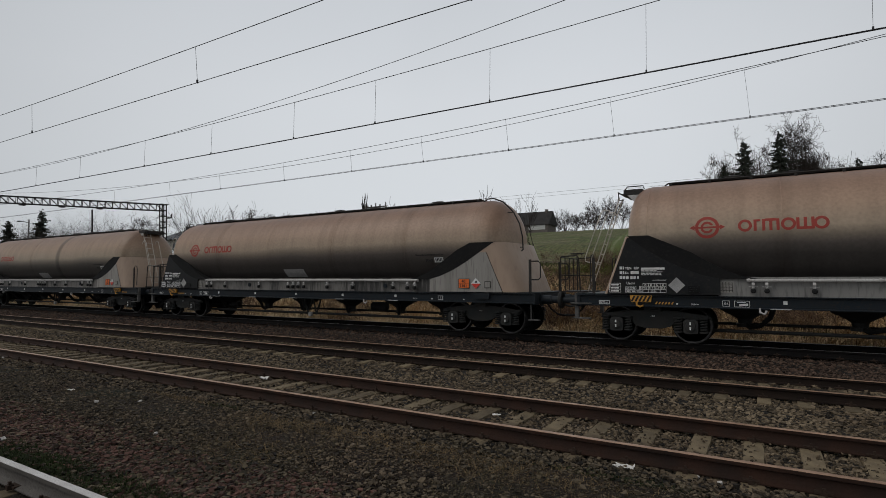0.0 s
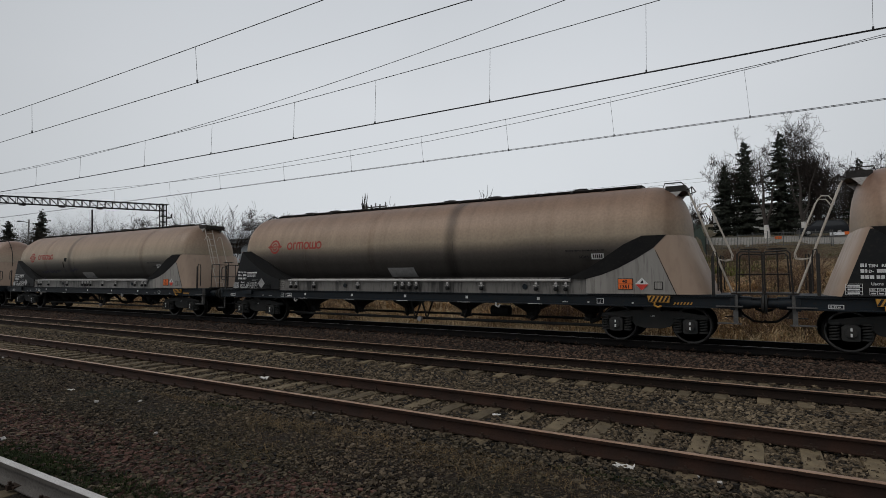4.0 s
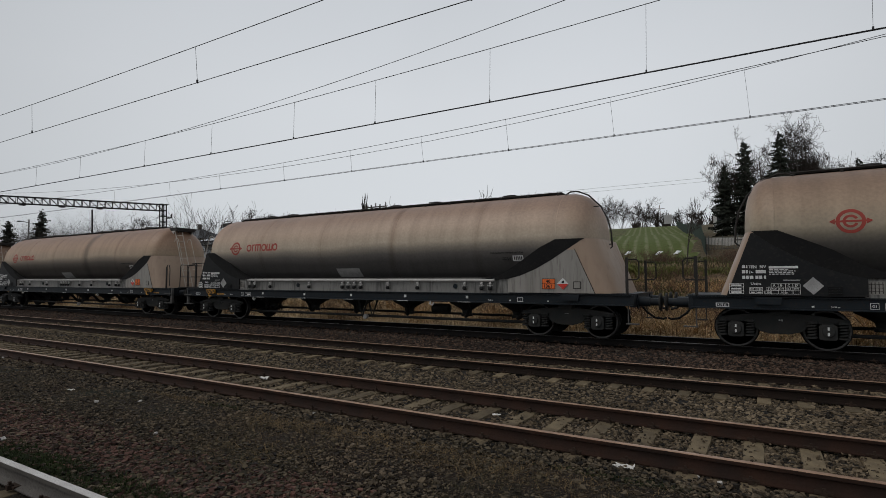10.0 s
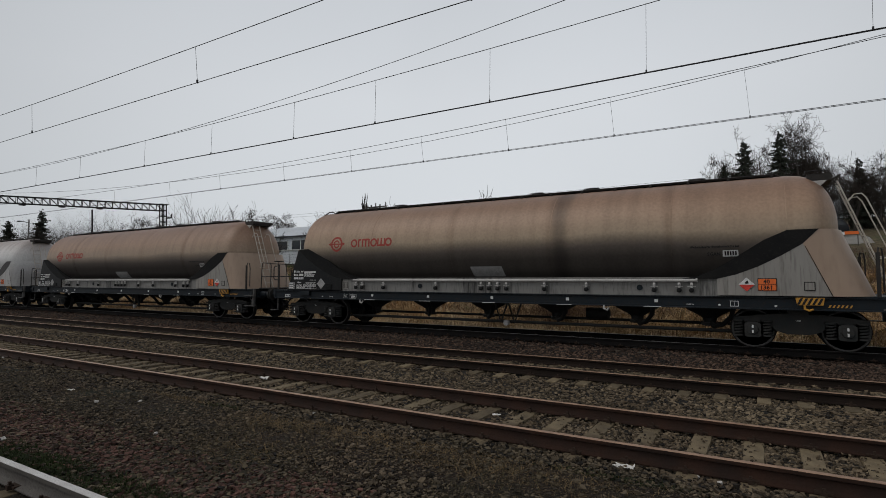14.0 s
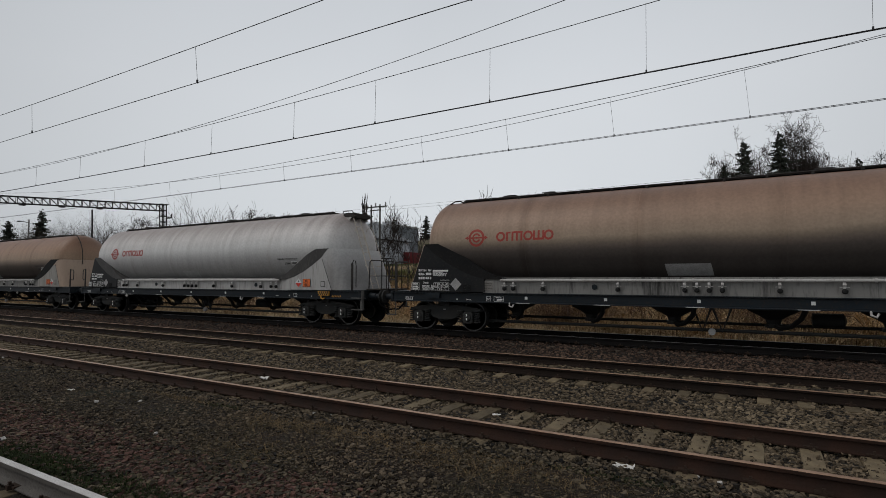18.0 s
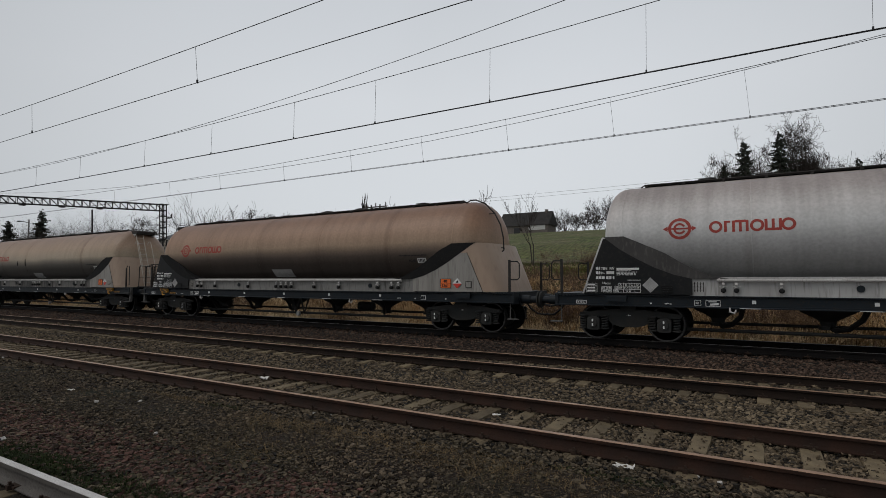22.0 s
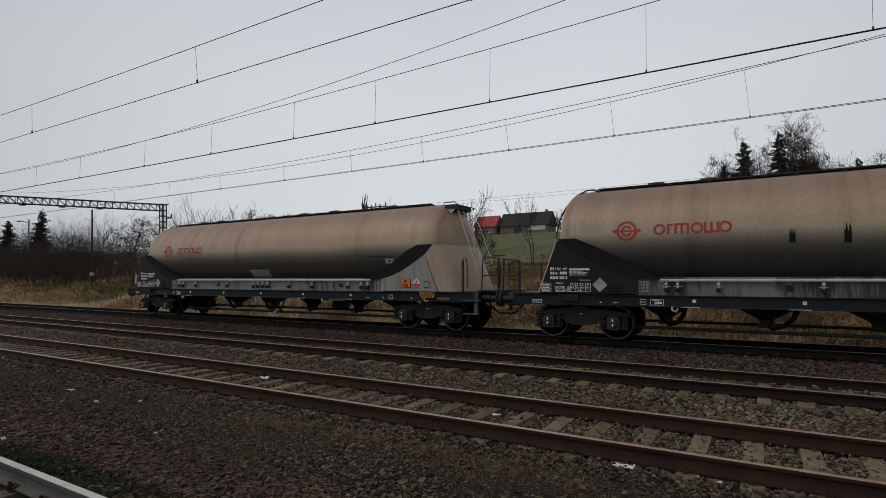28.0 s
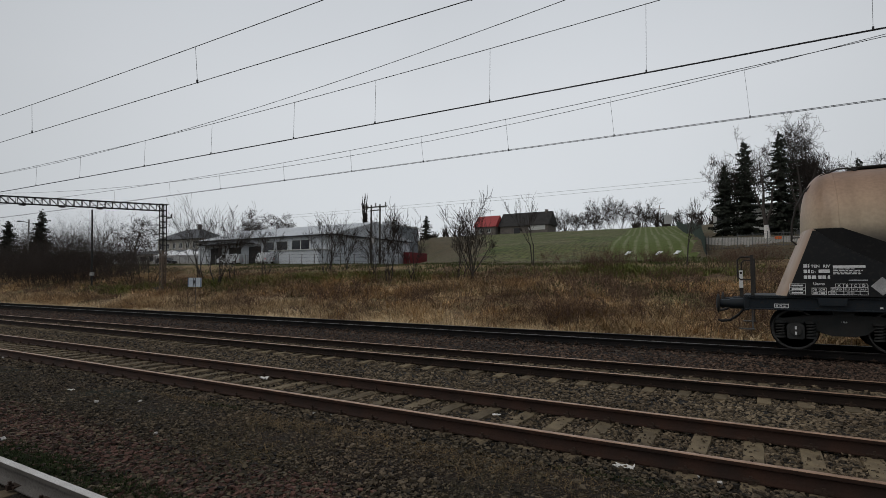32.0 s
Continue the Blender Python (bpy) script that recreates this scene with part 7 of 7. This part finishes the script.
def warehouse():
    g = 4.1
    b = tagged(new("warehouse"), "long pale grey metal-clad hall with dark loading doors", "warehouse")
    part("wall", Shape().box(-96, -60.4, 66, 88, g - 1, g + 5.2), MAT["clad"], b, "grey clad walls", bevel=0.03)
    part("roof", Shape().prism([(65.5, g + 5.2), (77, g + 8.2), (88.5, g + 5.2), (88.5, g + 5.05), (65.5, g + 5.05)], "x", -96.4, -60.0), MAT["clad"], b, "low grey metal roof")
    part("gutter", Shape().box(-96.4, -60.0, 65.35, 65.55, g + 4.95, g + 5.2), MAT["trim_dark"], b)
    part("gutter", Shape().box(-60.1, -59.9, 65.5, 88.5, g + 4.95, g + 5.15), MAT["trim_dark"], b)
    for i in range(16):
        x = -95 + i * 2.28
        part("panel_joint", Shape().box(x - 0.03, x + 0.03, 65.96, 66.0, g, g + 4.95), MAT["clad_dark"], b)
    for y in (70, 74, 78, 82, 86):
        part("panel_joint", Shape().box(-60.4, -60.36, y - 0.03, y + 0.03, g, g + 4.95), MAT["clad_dark"], b)
    for x in (-92, -86.5, -81):
        d = part("loading_door", Shape().box(x, x + 3.2, 65.9, 66.0, g, g + 3.7), MAT["trim_dark"], b, "dark loading door")
        for k in range(4):
            part("door_panel", Shape().box(x + 0.15, x + 3.05, 65.86, 65.91, g + 0.1 + k * 0.9, g + 0.9 + k * 0.9), MAT["roof_black"], d)
    for x in (-77.2, -73.8):
        window(b, x, x + 2.8, 66, g + 2.4, g + 4.4, MAT["plaster_white"], -1, 1)
    window(b, -70, -65.8, 66, g + 2.75, g + 4.5, MAT["plaster_white"], -1, 2)
    part("canopy", Shape().box(-94, -79.5, 64.2, 66, g + 4.2, g + 4.35), MAT["trim_dark"], b)
    an = part("annex", Shape().box(-72, -60.9, 63, 66, g - 1, g + 2.5), MAT["clad"], b, "low pale annex")
    part("annex_roof", Shape().box(-72.2, -60.7, 62.8, 66, g + 2.5, g + 2.62), MAT["plaster_white"], an)
    part("roof_unit", Shape().box(-70, -66, 82, 86, g + 5.4, g + 8.2), MAT["clad_dark"], b)
    for x in (-92, -84, -76):
        part("roof_vent", Shape().lathe([(0, 0.3), (0.7, 0.3), (0.75, 0.45), (0.9, 0.2)], (x, 79, g + 8.3), "z", 10), MAT["plate"], b)
    # a second block further back
    c = tagged(new("office_block"), "flat-roofed grey office block behind the hall", "building")
    part("wall", Shape().box(-90.5, -81, 112, 122, 5, 15.6), MAT["clad_dark"], c)
    part("parapet", Shape().box(-90.7, -80.8, 111.8, 122.2, 15.6, 16.0), MAT["plate"], c)
    for i in range(4):
        window(c, -90 + i * 2.3, -88.5 + i * 2.3, 112, 12.4, 14.4, MAT["trim_dark"], -1, 2)
    part("roof_unit", Shape().box(-88, -85, 115, 119, 16, 17.4), MAT["clad"], c)
    r = tagged(new("container"), "red steel shipping container", "container")
    part("body", Shape().box(-59.2, -57.6, 84, 90, 4.6, 7.0), MAT["red_box"], r, bevel=0.04)
    for i in range(5):
        part("rib", Shape().box(-59.1 + i * 0.32, -58.97 + i * 0.32, 83.93, 84.0, 4.8, 6.8), MAT["red_box"], r)
    part("door_bar", Shape().tube([(-57.75, 83.9, 4.7), (-57.75, 83.9, 6.9)], 0.04, 6), MAT["plate"], r)


warehouse()


def hip_house():
    g = 8.0
    h = tagged(new("house"), "two-storey cream house with grey hipped roof", "house", "houses")
    x0, x1, y0, y1 = -183, -160, 110, 122
    part("wall", Shape().box(x0, x1, y0, y1, g - 3, g + 7.5), MAT["plaster"], h)
    part("roof", Shape().add([(x0 - 1, y0 - 1, g + 7.5), (x1 + 1, y0 - 1, g + 7.5), (x1 + 1, y1 + 1, g + 7.5), (x0 - 1, y1 + 1, g + 7.5), (x0 + 7, 116, g + 11.5), (x1 - 7, 116, g + 11.5)],
                                   [(0, 1, 5, 4), (1, 2, 5), (2, 3, 4, 5), (3, 0, 4), (3, 2, 1, 0)]), MAT["roof_grey"], h, smooth=False)
    part("chimney", Shape().box(-168, -167, 115, 116, g + 10, g + 13), MAT["brick_old"], h)
    for i in range(6):
        for z in (g + 1.0, g + 4.4):
            window(h, x0 + 1.5 + i * 3.7, x0 + 3.1 + i * 3.7, y0, z, z + 1.9, MAT["plaster_white"], -1, 2)
    t = tagged(new("market_tent"), "white peaked sheeting roofs over a stall", "tent")
    for i in range(3):
        x = -125 + i * 6.5
        part("canopy", Shape().add([(x, 74, 7.4), (x + 6.3, 74, 7.4), (x + 6.3, 80, 7.4), (x, 80, 7.4), (x + 3.1, 77, 8.9)], [(0, 1, 4), (1, 2, 4), (2, 3, 4), (3, 0, 4), (3, 2, 1, 0)]), MAT["tent"], t, smooth=False)
        part("side_sheet", Shape().box(x + 0.05, x + 6.25, 74.02, 74.1, 5.6, 7.4), MAT["plate"], t)
    lw = tagged(new("shed"), "long low grey shed behind the yard", "shed")
    part("wall", Shape().box(-175, -112, 92, 100, 4, 9.4), MAT["plaster"], lw)
    part("roof", Shape().prism([(91.5, 9.4), (96, 10.6), (100.5, 9.4)], "x", -175.5, -111.5), MAT["roof_grey"], lw)
    for i in range(12):
        window(lw, -172 + i * 5, -169 + i * 5, 92, 7.4, 8.7, MAT["trim_dark"], -1, 2)


hip_house()


def crest_houses():
    b = tagged(new("barn"), "old grey barn with a black felt roof", "barn")
    x0, x1, y0, y1, g = -88, -68.5, 190, 199, ground_z(-78, 190) - 0.4
    part("wall", Shape().box(x0, x1, y0, y1, g - 1, g + 3.6), MAT["brick_old"], b)
    part("roof", Shape().prism([(y0 - 0.6, g + 3.4), (y0 + 4.5, g + 8.9), (y1 + 0.6, g + 3.4)], "x", x0 - 0.6, x1 + 0.6), MAT["roof_black"], b, "sagging black roof")
    part("white_panel", Shape().box(-76, -69.5, y0 - 0.15, y0, g + 1.6, g + 3.3), MAT["plaster_white"], b)
    part("door", Shape().box(-82, -79.5, y0 - 0.1, y0, g, g + 2.6), MAT["trim_dark"], b)
    part("chimney", Shape().box(-71, -70, 194, 195, g + 7, g + 9.6), MAT["brick_old"], b)
    h = tagged(new("house"), "small grey house with a bright red roof", "house", "houses")
    part("wall", Shape().box(-98, -89, 188, 196, g - 1, g + 3.6), MAT["brick_old"], h)
    part("roof", Shape().prism([(187.4, g + 3.5), (192, g + 8.2), (196.6, g + 3.5)], "x", -98.4, -88.7), MAT["roof_red"], h, "red sheet roof")
    window(h, -96, -94.4, 188, g + 1.2, g + 2.6, MAT["plaster_white"], -1, 2)
    window(h, -92.5, -91, 188, g + 1.2, g + 2.6, MAT["plaster_white"], -1, 2)
    w = tagged(new("house"), "white rendered house behind the spruces", "house", "houses")
    g = ground_z(0, 96) + 0.2
    part("wall", Shape().box(-6.8, 6.5, 96, 106, g - 1, g + 3.6), MAT["plaster_white"], w)
    part("roof", Shape().prism([(95.4, g + 3.5), (101, g + 4.6), (106.6, g + 3.5)], "x", -7.1, 6.8), MAT["roof_black"], w)
    for x in (-6.3, -2.5, 3.0):
        window(w, x, x + 1.6, 96, g + 1.0, g + 2.4, MAT["trim_dark"], -1, 2)
    part("door", Shape().box(0.6, 1.6, 95.95, 96, g, g + 2.1), MAT["trim_dark"], w)
    # drive, fence and hedge
    fence = tagged(new("fence"), "dull grey metal bar fence along the drive", "fence")
    z0 = ground_z(-1, 66)
    for i in range(9):
        x = -5.2 + i * 1.4
        z = ground_z(x, 66)
        part("post", Shape().box(x - 0.04, x + 0.04, 65.96, 66.04, z - 0.2, z + 1.7), MAT["fence_grey"], fence)
        if i < 8:
            for k in range(9):
                xx = x + 0.14 * (k + 1)
                part("bar", Shape().box(xx - 0.012, xx + 0.012, 65.99, 66.01, z + 0.15, z + 1.55), MAT["fence_grey"], fence)
            for zz in (0.2, 1.45):
                part("rail", Shape().box(x + 0.04, x + 1.36, 65.985, 66.015, z + zz, z + zz + 0.04), MAT["fence_grey"], fence)
    dv = Shape()
    n = 6
    for i in range(n + 1):
        y = 67 + i * 1.1
        dv.v += [(-6.0, y, ground_z(-6, y) + 0.1), (-1, y, ground_z(-1, y) + 0.1), (4, y, ground_z(4, y) + 0.1), (9.5, y, ground_z(9.5, y) + 0.1)]
    dv.f = [(i * 4 + j, i * 4 + j + 1, i * 4 + j + 5, i * 4 + j + 4) for i in range(n) for j in range(3)]
    tagged(part("driveway", dv, MAT["paved"], None), "light grey paved drive", "driveway", kind="structure")
    screen = tagged(new("screen_fence"), "dark green screen fence along the field's edge", "fence")
    way = [(-5.2 - 16.5 * (i / 24) ** 1.05, 62 + 108 * i / 24) for i in range(25)]
    for (xa, ya), (xb, yb) in zip(way, way[1:]):
        za, zb = ground_z(xa, ya), ground_z(xb, yb)
        pn = part("screen_panel", Shape().add([(xa, ya, za + 0.1), (xb, yb, zb + 0.1), (xb, yb, zb + 1.9), (xa, ya, za + 1.9), (xa + 0.04, ya, za + 0.1), (xb + 0.04, yb, zb + 0.1), (xb + 0.04, yb, zb + 1.9), (xa + 0.04, ya, za + 1.9)],
                                                [(0, 1, 2, 3), (7, 6, 5, 4), (0, 4, 5, 1), (3, 2, 6, 7)]), MAT["screen_green"], screen, smooth=False)
        part("post", Shape().tube([(xa + 0.07, ya, za - 0.2), (xa + 0.07, ya, za + 2.0)], 0.035, 6), MAT["trim_dark"], screen)
    bb = tagged(new("billboard"), "blank grey board on two posts at the field's edge", "sign")
    gz = ground_z(-23, 165)
    part("board", Shape().box(-24.4, -22.2, 165, 165.1, gz + 1.0, gz + 3.6), MAT["plate"], bb)
    for x in (-24, -22.6):
        part("post", Shape().box(x - 0.06, x + 0.06, 165.1, 165.2, gz - 0.2, gz + 3.6), MAT["timber_pole"], bb)
    for x, y in ((-13.6, 62.5), (-10.4, 63), (-8.6, 63.5)):
        z = ground_z(x, y)
        tagged(part("plastic_sheet", Shape().add([(x, y, z + 0.08), (x + 0.5, y - 0.3, z + 0.15), (x + 0.9, y + 0.4, z + 0.5), (x + 0.3, y + 0.6, z + 0.4), (x + 0.45, y + 0.1, z + 0.55)],
                                                   [(0, 1, 4), (1, 2, 4), (2, 3, 4), (3, 0, 4)]), MAT["tent"], None), "crumpled white sheet lying on the field's edge", "plastic sheet", "white sheets on the field")


crest_houses()


def vehicle(name, label, x, y, z, turn, size, paint, boxy):
    """A parked car or van, front at +x before turning."""
    L, W, H = size
    car = tagged(new(name), label, "car" if not boxy else "van")
    car.matrix_basis = pose(x, y, z, 0, 0, turn)
    if boxy:
        side = [(-L / 2, 0.35), (L / 2, 0.35), (L / 2, 0.95), (L / 2 - 0.35, 1.15), (L / 2 - 1.15, H), (-L / 2 + 0.1, H), (-L / 2, H - 0.15)]
    else:
        side = [(-L / 2, 0.35), (L / 2, 0.35), (L / 2, 0.8), (L / 2 - 0.9, 1.0), (L / 2 - 1.6, H), (-L / 2 + 0.5, H), (-L / 2, 1.0)]
    part("body", Shape().prism(side, "y", -W / 2, W / 2), paint, car, bevel=0.06)
    for s in (-1, 1):
        yy = s * (W / 2 + 0.004)
        gl = [(L / 2 - 0.75 if boxy else L / 2 - 1.15, 1.2 if boxy else 1.02), (L / 2 - 1.3 if boxy else L / 2 - 1.7, H - 0.12), (0.4 if boxy else -L / 2 + 0.65, H - 0.12), (0.4 if boxy else -L / 2 + 0.35, 1.2 if boxy else 1.02)]
        part("side_window", Shape().prism(gl, "y", yy - 0.006, yy + 0.006), MAT["glass"], car)
        for wx in (-L / 2 + 0.85, L / 2 - 0.85):
            wh = part("wheel", Shape().lathe([(-0.11, 0.28), (-0.09, 0.33), (0.09, 0.33), (0.11, 0.28)], (wx, s * (W / 2 - 0.1), 0.33), "y", 18), MAT["tyre"], car)
            part("rim", Shape().lathe([(s * 0.10, 0.2), (s * 0.125, 0.17), (s * 0.125, 0.05)], (wx, s * (W / 2 - 0.1), 0.33), "y", 14), MAT["plate"], wh)
        part("headlight", Shape().box(L / 2 - 0.05, L / 2 + 0.01, s * (W / 2 - 0.35) - 0.15, s * (W / 2 - 0.35) + 0.15, 0.68, 0.82), MAT["glass"], car)
        part("tail_light", Shape().box(-L / 2 - 0.01, -L / 2 + 0.03, s * (W / 2 - 0.15) - 0.08, s * (W / 2 - 0.15) + 0.08, 0.75, 1.0), MAT["hazard_red"], car)
    part("windscreen", Shape().add([(L / 2 - 0.36, -W / 2 + 0.12, 1.2), (L / 2 - 0.36, W / 2 - 0.12, 1.2), (L / 2 - 1.1, W / 2 - 0.16, H - 0.04), (L / 2 - 1.1, -W / 2 + 0.16, H - 0.04)] if boxy else
                                   [(L / 2 - 0.92, -W / 2 + 0.12, 1.03), (L / 2 - 0.92, W / 2 - 0.12, 1.03), (L / 2 - 1.56, W / 2 - 0.16, H - 0.02), (L / 2 - 1.56, -W / 2 + 0.16, H - 0.02)], [(0, 1, 2, 3)]), MAT["glass"], car)
    part("bumper", Shape().box(L / 2 - 0.1, L / 2 + 0.05, -W / 2 + 0.05, W / 2 - 0.05, 0.32, 0.55), MAT["trim_dark"], car)
    return car


def build_vehicles():
    for x, y, turn, size, nm, lb in ((-82.4, 63.0, 205, (4.2, 1.7, 1.9), "van", "white delivery van parked at the hall"), (-72.6, 62.4, 160, (4.2, 1.8, 1.9), "van", "white van parked before the hall")):
        vehicle(nm, lb, x, y, ground_z(x, y) + 0.1, turn, size, MAT["van_white"], True)
    vehicle("car", "dark car parked by the tents", -113.0, 70, ground_z(-113, 70) + 0.1, 10, (4.4, 1.8, 1.5), MAT["car_dark"], False)
    vehicle("car", "dark estate car parked on the drive", 5.6, 72, ground_z(5.6, 72) + 0.12, 185, (4.5, 1.85, 1.65), MAT["car_dark"], False)
    z = ground_z(7, 66)
    s = tagged(new("roadside_board"), "low white and orange board by the road", "sign")
    part("board", Shape().box(5.75, 6.95, 66, 66.05, z + 1.15, z + 1.45), MAT["tent"], s)
    part("orange_end", Shape().box(6.95, 8.1, 66, 66.05, z + 1.2, z + 1.5), MAT["orange"], s)
    for x in (5.85, 8.0):
        part("post", Shape().box(x - 0.04, x + 0.04, 66.05, 66.12, z - 0.2, z + 1.8), MAT["timber_pole"], s)
    z = ground_z(1.6, 71)
    ob = tagged(new("orange_bin"), "bright orange grit bin by the drive", "grit bin")
    part("body", Shape().prism([(1.15, z), (1.75, z), (1.8, z + 0.2), (1.1, z + 0.2)], "y", 70.6, 71.2), MAT["orange"], ob, bevel=0.03)
    part("lid", Shape().prism([(1.07, z + 0.2), (1.83, z + 0.2), (1.75, z + 0.28), (1.2, z + 0.28)], "y", 70.55, 71.25), MAT["orange"], ob)
    # yard fence posts before the hall
    fn = tagged(new("wire_fence"), "wire fence on thin grey posts", "fence")
    for i in range(30):
        x = -104 + i * 2.3
        y = 50 + 0.05 * (x + 104) - 0.06 * (x + 60)
        gz = ground_z(x, y)
        part("post", Shape().box(x - 0.04, x + 0.04, y - 0.04, y + 0.04, gz - 0.2, gz + 1.5), MAT["concrete_pole"], fn)
    for h in (0.5, 1.0, 1.4):
        part("strand", Shape().tube([(-104 + i * 2.3, 50 + 0.05 * (i * 2.3) - 0.06 * (-44 + i * 2.3), ground_z(-104 + i * 2.3, 50 + 0.05 * (i * 2.3) - 0.06 * (-44 + i * 2.3)) + h) for i in range(30)], 0.012, 4), MAT["wire"], fn)


build_vehicles()


def far_woods():
    """Woods along the skyline, beyond the field and the town."""
    rs = np.random.RandomState(8)
    segs = []
    for i in range(420):
        k = rs.rand()
        ang = radians(-72 + 84 * k)
        dist = rs.uniform(258, 340)
        x, y = dist * math.sin(ang), dist * math.cos(ang)
        if y < 60:
            continue
        z = ground_z(x, y)
        h = rs.uniform(4, 8) + (5 if -0.2 < x / y < 0.1 else 0)
        for j in range(14):
            a = rs.uniform(0, 6.28)
            r = rs.uniform(0.3, 3.2)
            zb = z + h * rs.uniform(0.1, 0.5)
            segs.append(((x, y, zb), (x + r * math.cos(a), y + r * math.sin(a), z + h * rs.uniform(0.6, 1.0)), 0.28, 0.06))
    v, f = rods(segs, 3)
    tagged(new("far_woods", quick("far_woods", v, f, MAT["twig"])), "distant leafless woods along the skyline", "woods", kind="stuff")
    py = tagged(new("pylon"), "distant lattice power pylon", "pylon")
    gz = ground_z(-45, 290)
    for s in (-1, 1):
        part("leg", Shape().tube([(-45 + s * 1.8, 290, gz), (-45, 290, gz + 19)], 0.14, 4), MAT["lattice_pale"], py)
    for z in (11, 14, 17):
        part("arm", Shape().tube([(-47.5, 290, gz + z), (-42.5, 290, gz + z)], 0.12, 4), MAT["lattice_pale"], py)


far_woods()

# ---- bird ----
def make_bird():
    b = tagged(new("bird"), "small black bird in flight", "bird")
    part("body", Shape().lathe([(-0.2, 0.01), (-0.12, 0.05), (0.0, 0.075), (0.1, 0.06), (0.17, 0.04), (0.22, 0.01)], (0, 0, 0), "x", 12), MAT["rubber"], b)
    part("tail", Shape().prism([(-0.18, -0.02), (-0.36, -0.07), (-0.36, 0.07), (-0.18, 0.02)], "z", -0.008, 0.008), MAT["rubber"], b)
    for s in (-1, 1):
        w = part("wing", Shape().prism([(0.09, 0), (0.07, s * 0.2), (-0.02, s * 0.42), (-0.10, s * 0.40), (-0.09, s * 0.15), (-0.08, 0)], "z", -0.008, 0.008), MAT["rubber"], b)
        w["label"] = "black feathered wing"
    return b


BIRD = make_bird()
SECOND_BIRD = make_bird()


def motions():
    """The train rolls through; each wheelset turns by the way that its wagon has gone."""
    times = [0.0, 0.1, 0.3] + [i * 0.5 for i in range(1, 64)] + [31.7, 31.9, 32.0]
    for k, w in enumerate(TRAIN):
        walk(w, [(t, wagon_pose(k, t)) for t in times])
    ticks = [i / 10 for i in range(321)]
    turns = [pose(0, 0, 0, 0, math.degrees(travel(t) / 0.46), 0) for t in ticks]
    for w in TRAIN:
        for o in w.children_recursive:
            if o.name.startswith("wheelset"):
                at = Matrix.Translation(o.location)
                walk(o, [(t, at @ m) for t, m in zip(ticks, turns)])
    flight = [(6.2, 6.69, 42.69, 16.8), (6.8, -0.26, 38.52, 17.05), (7.3, -6.34, 34.85, 17.3), (7.6, -10.15, 32.57, 17.25), (7.9, -13.97, 30.30, 16.98), (8.5, -21.23, 25.95, 17.1),
              (8.8, -24.84, 23.75, 17.5), (9.1, -28.33, 21.62, 18.1), (9.6, -34.38, 17.91, 19.4)]
    start = [(t, 6.69 + 12.0 * (6.2 - t), 42.69 + 7.3 * (6.2 - t), 16.8) for t in (0.0, 2.0, 4.0)]
    end = [(t, -34.38 - 12.0 * (t - 9.6), 17.91 - 7.3 * (t - 9.6), 19.4 + 0.5 * (t - 9.6)) for t in (12.0, 20.0, 32.0)]
    walk(BIRD, [(t, pose(x, y, z, 0, 0, 211)) for t, x, y, z in start + flight + end])
    walk(SECOND_BIRD, [(t, pose(7.9 + 9.24 * t, 100, 20.45 - 0.1 * t, 0, 0, 0)) for t in (0.0, 0.5, 1.0, 2.0, 6.0, 12.0, 20.0, 32.0)])
    for o in BIRD.children + SECOND_BIRD.children:
        if o.name.startswith("wing"):
            s = 1 if max(v.co.y for v in o.data.vertices) > 0.1 else -1
            walk(o, [(t, pose(0, 0, 0, s * (8 + 34 * math.sin(t * 19.0)), 0, 0)) for t in ticks])


motions()
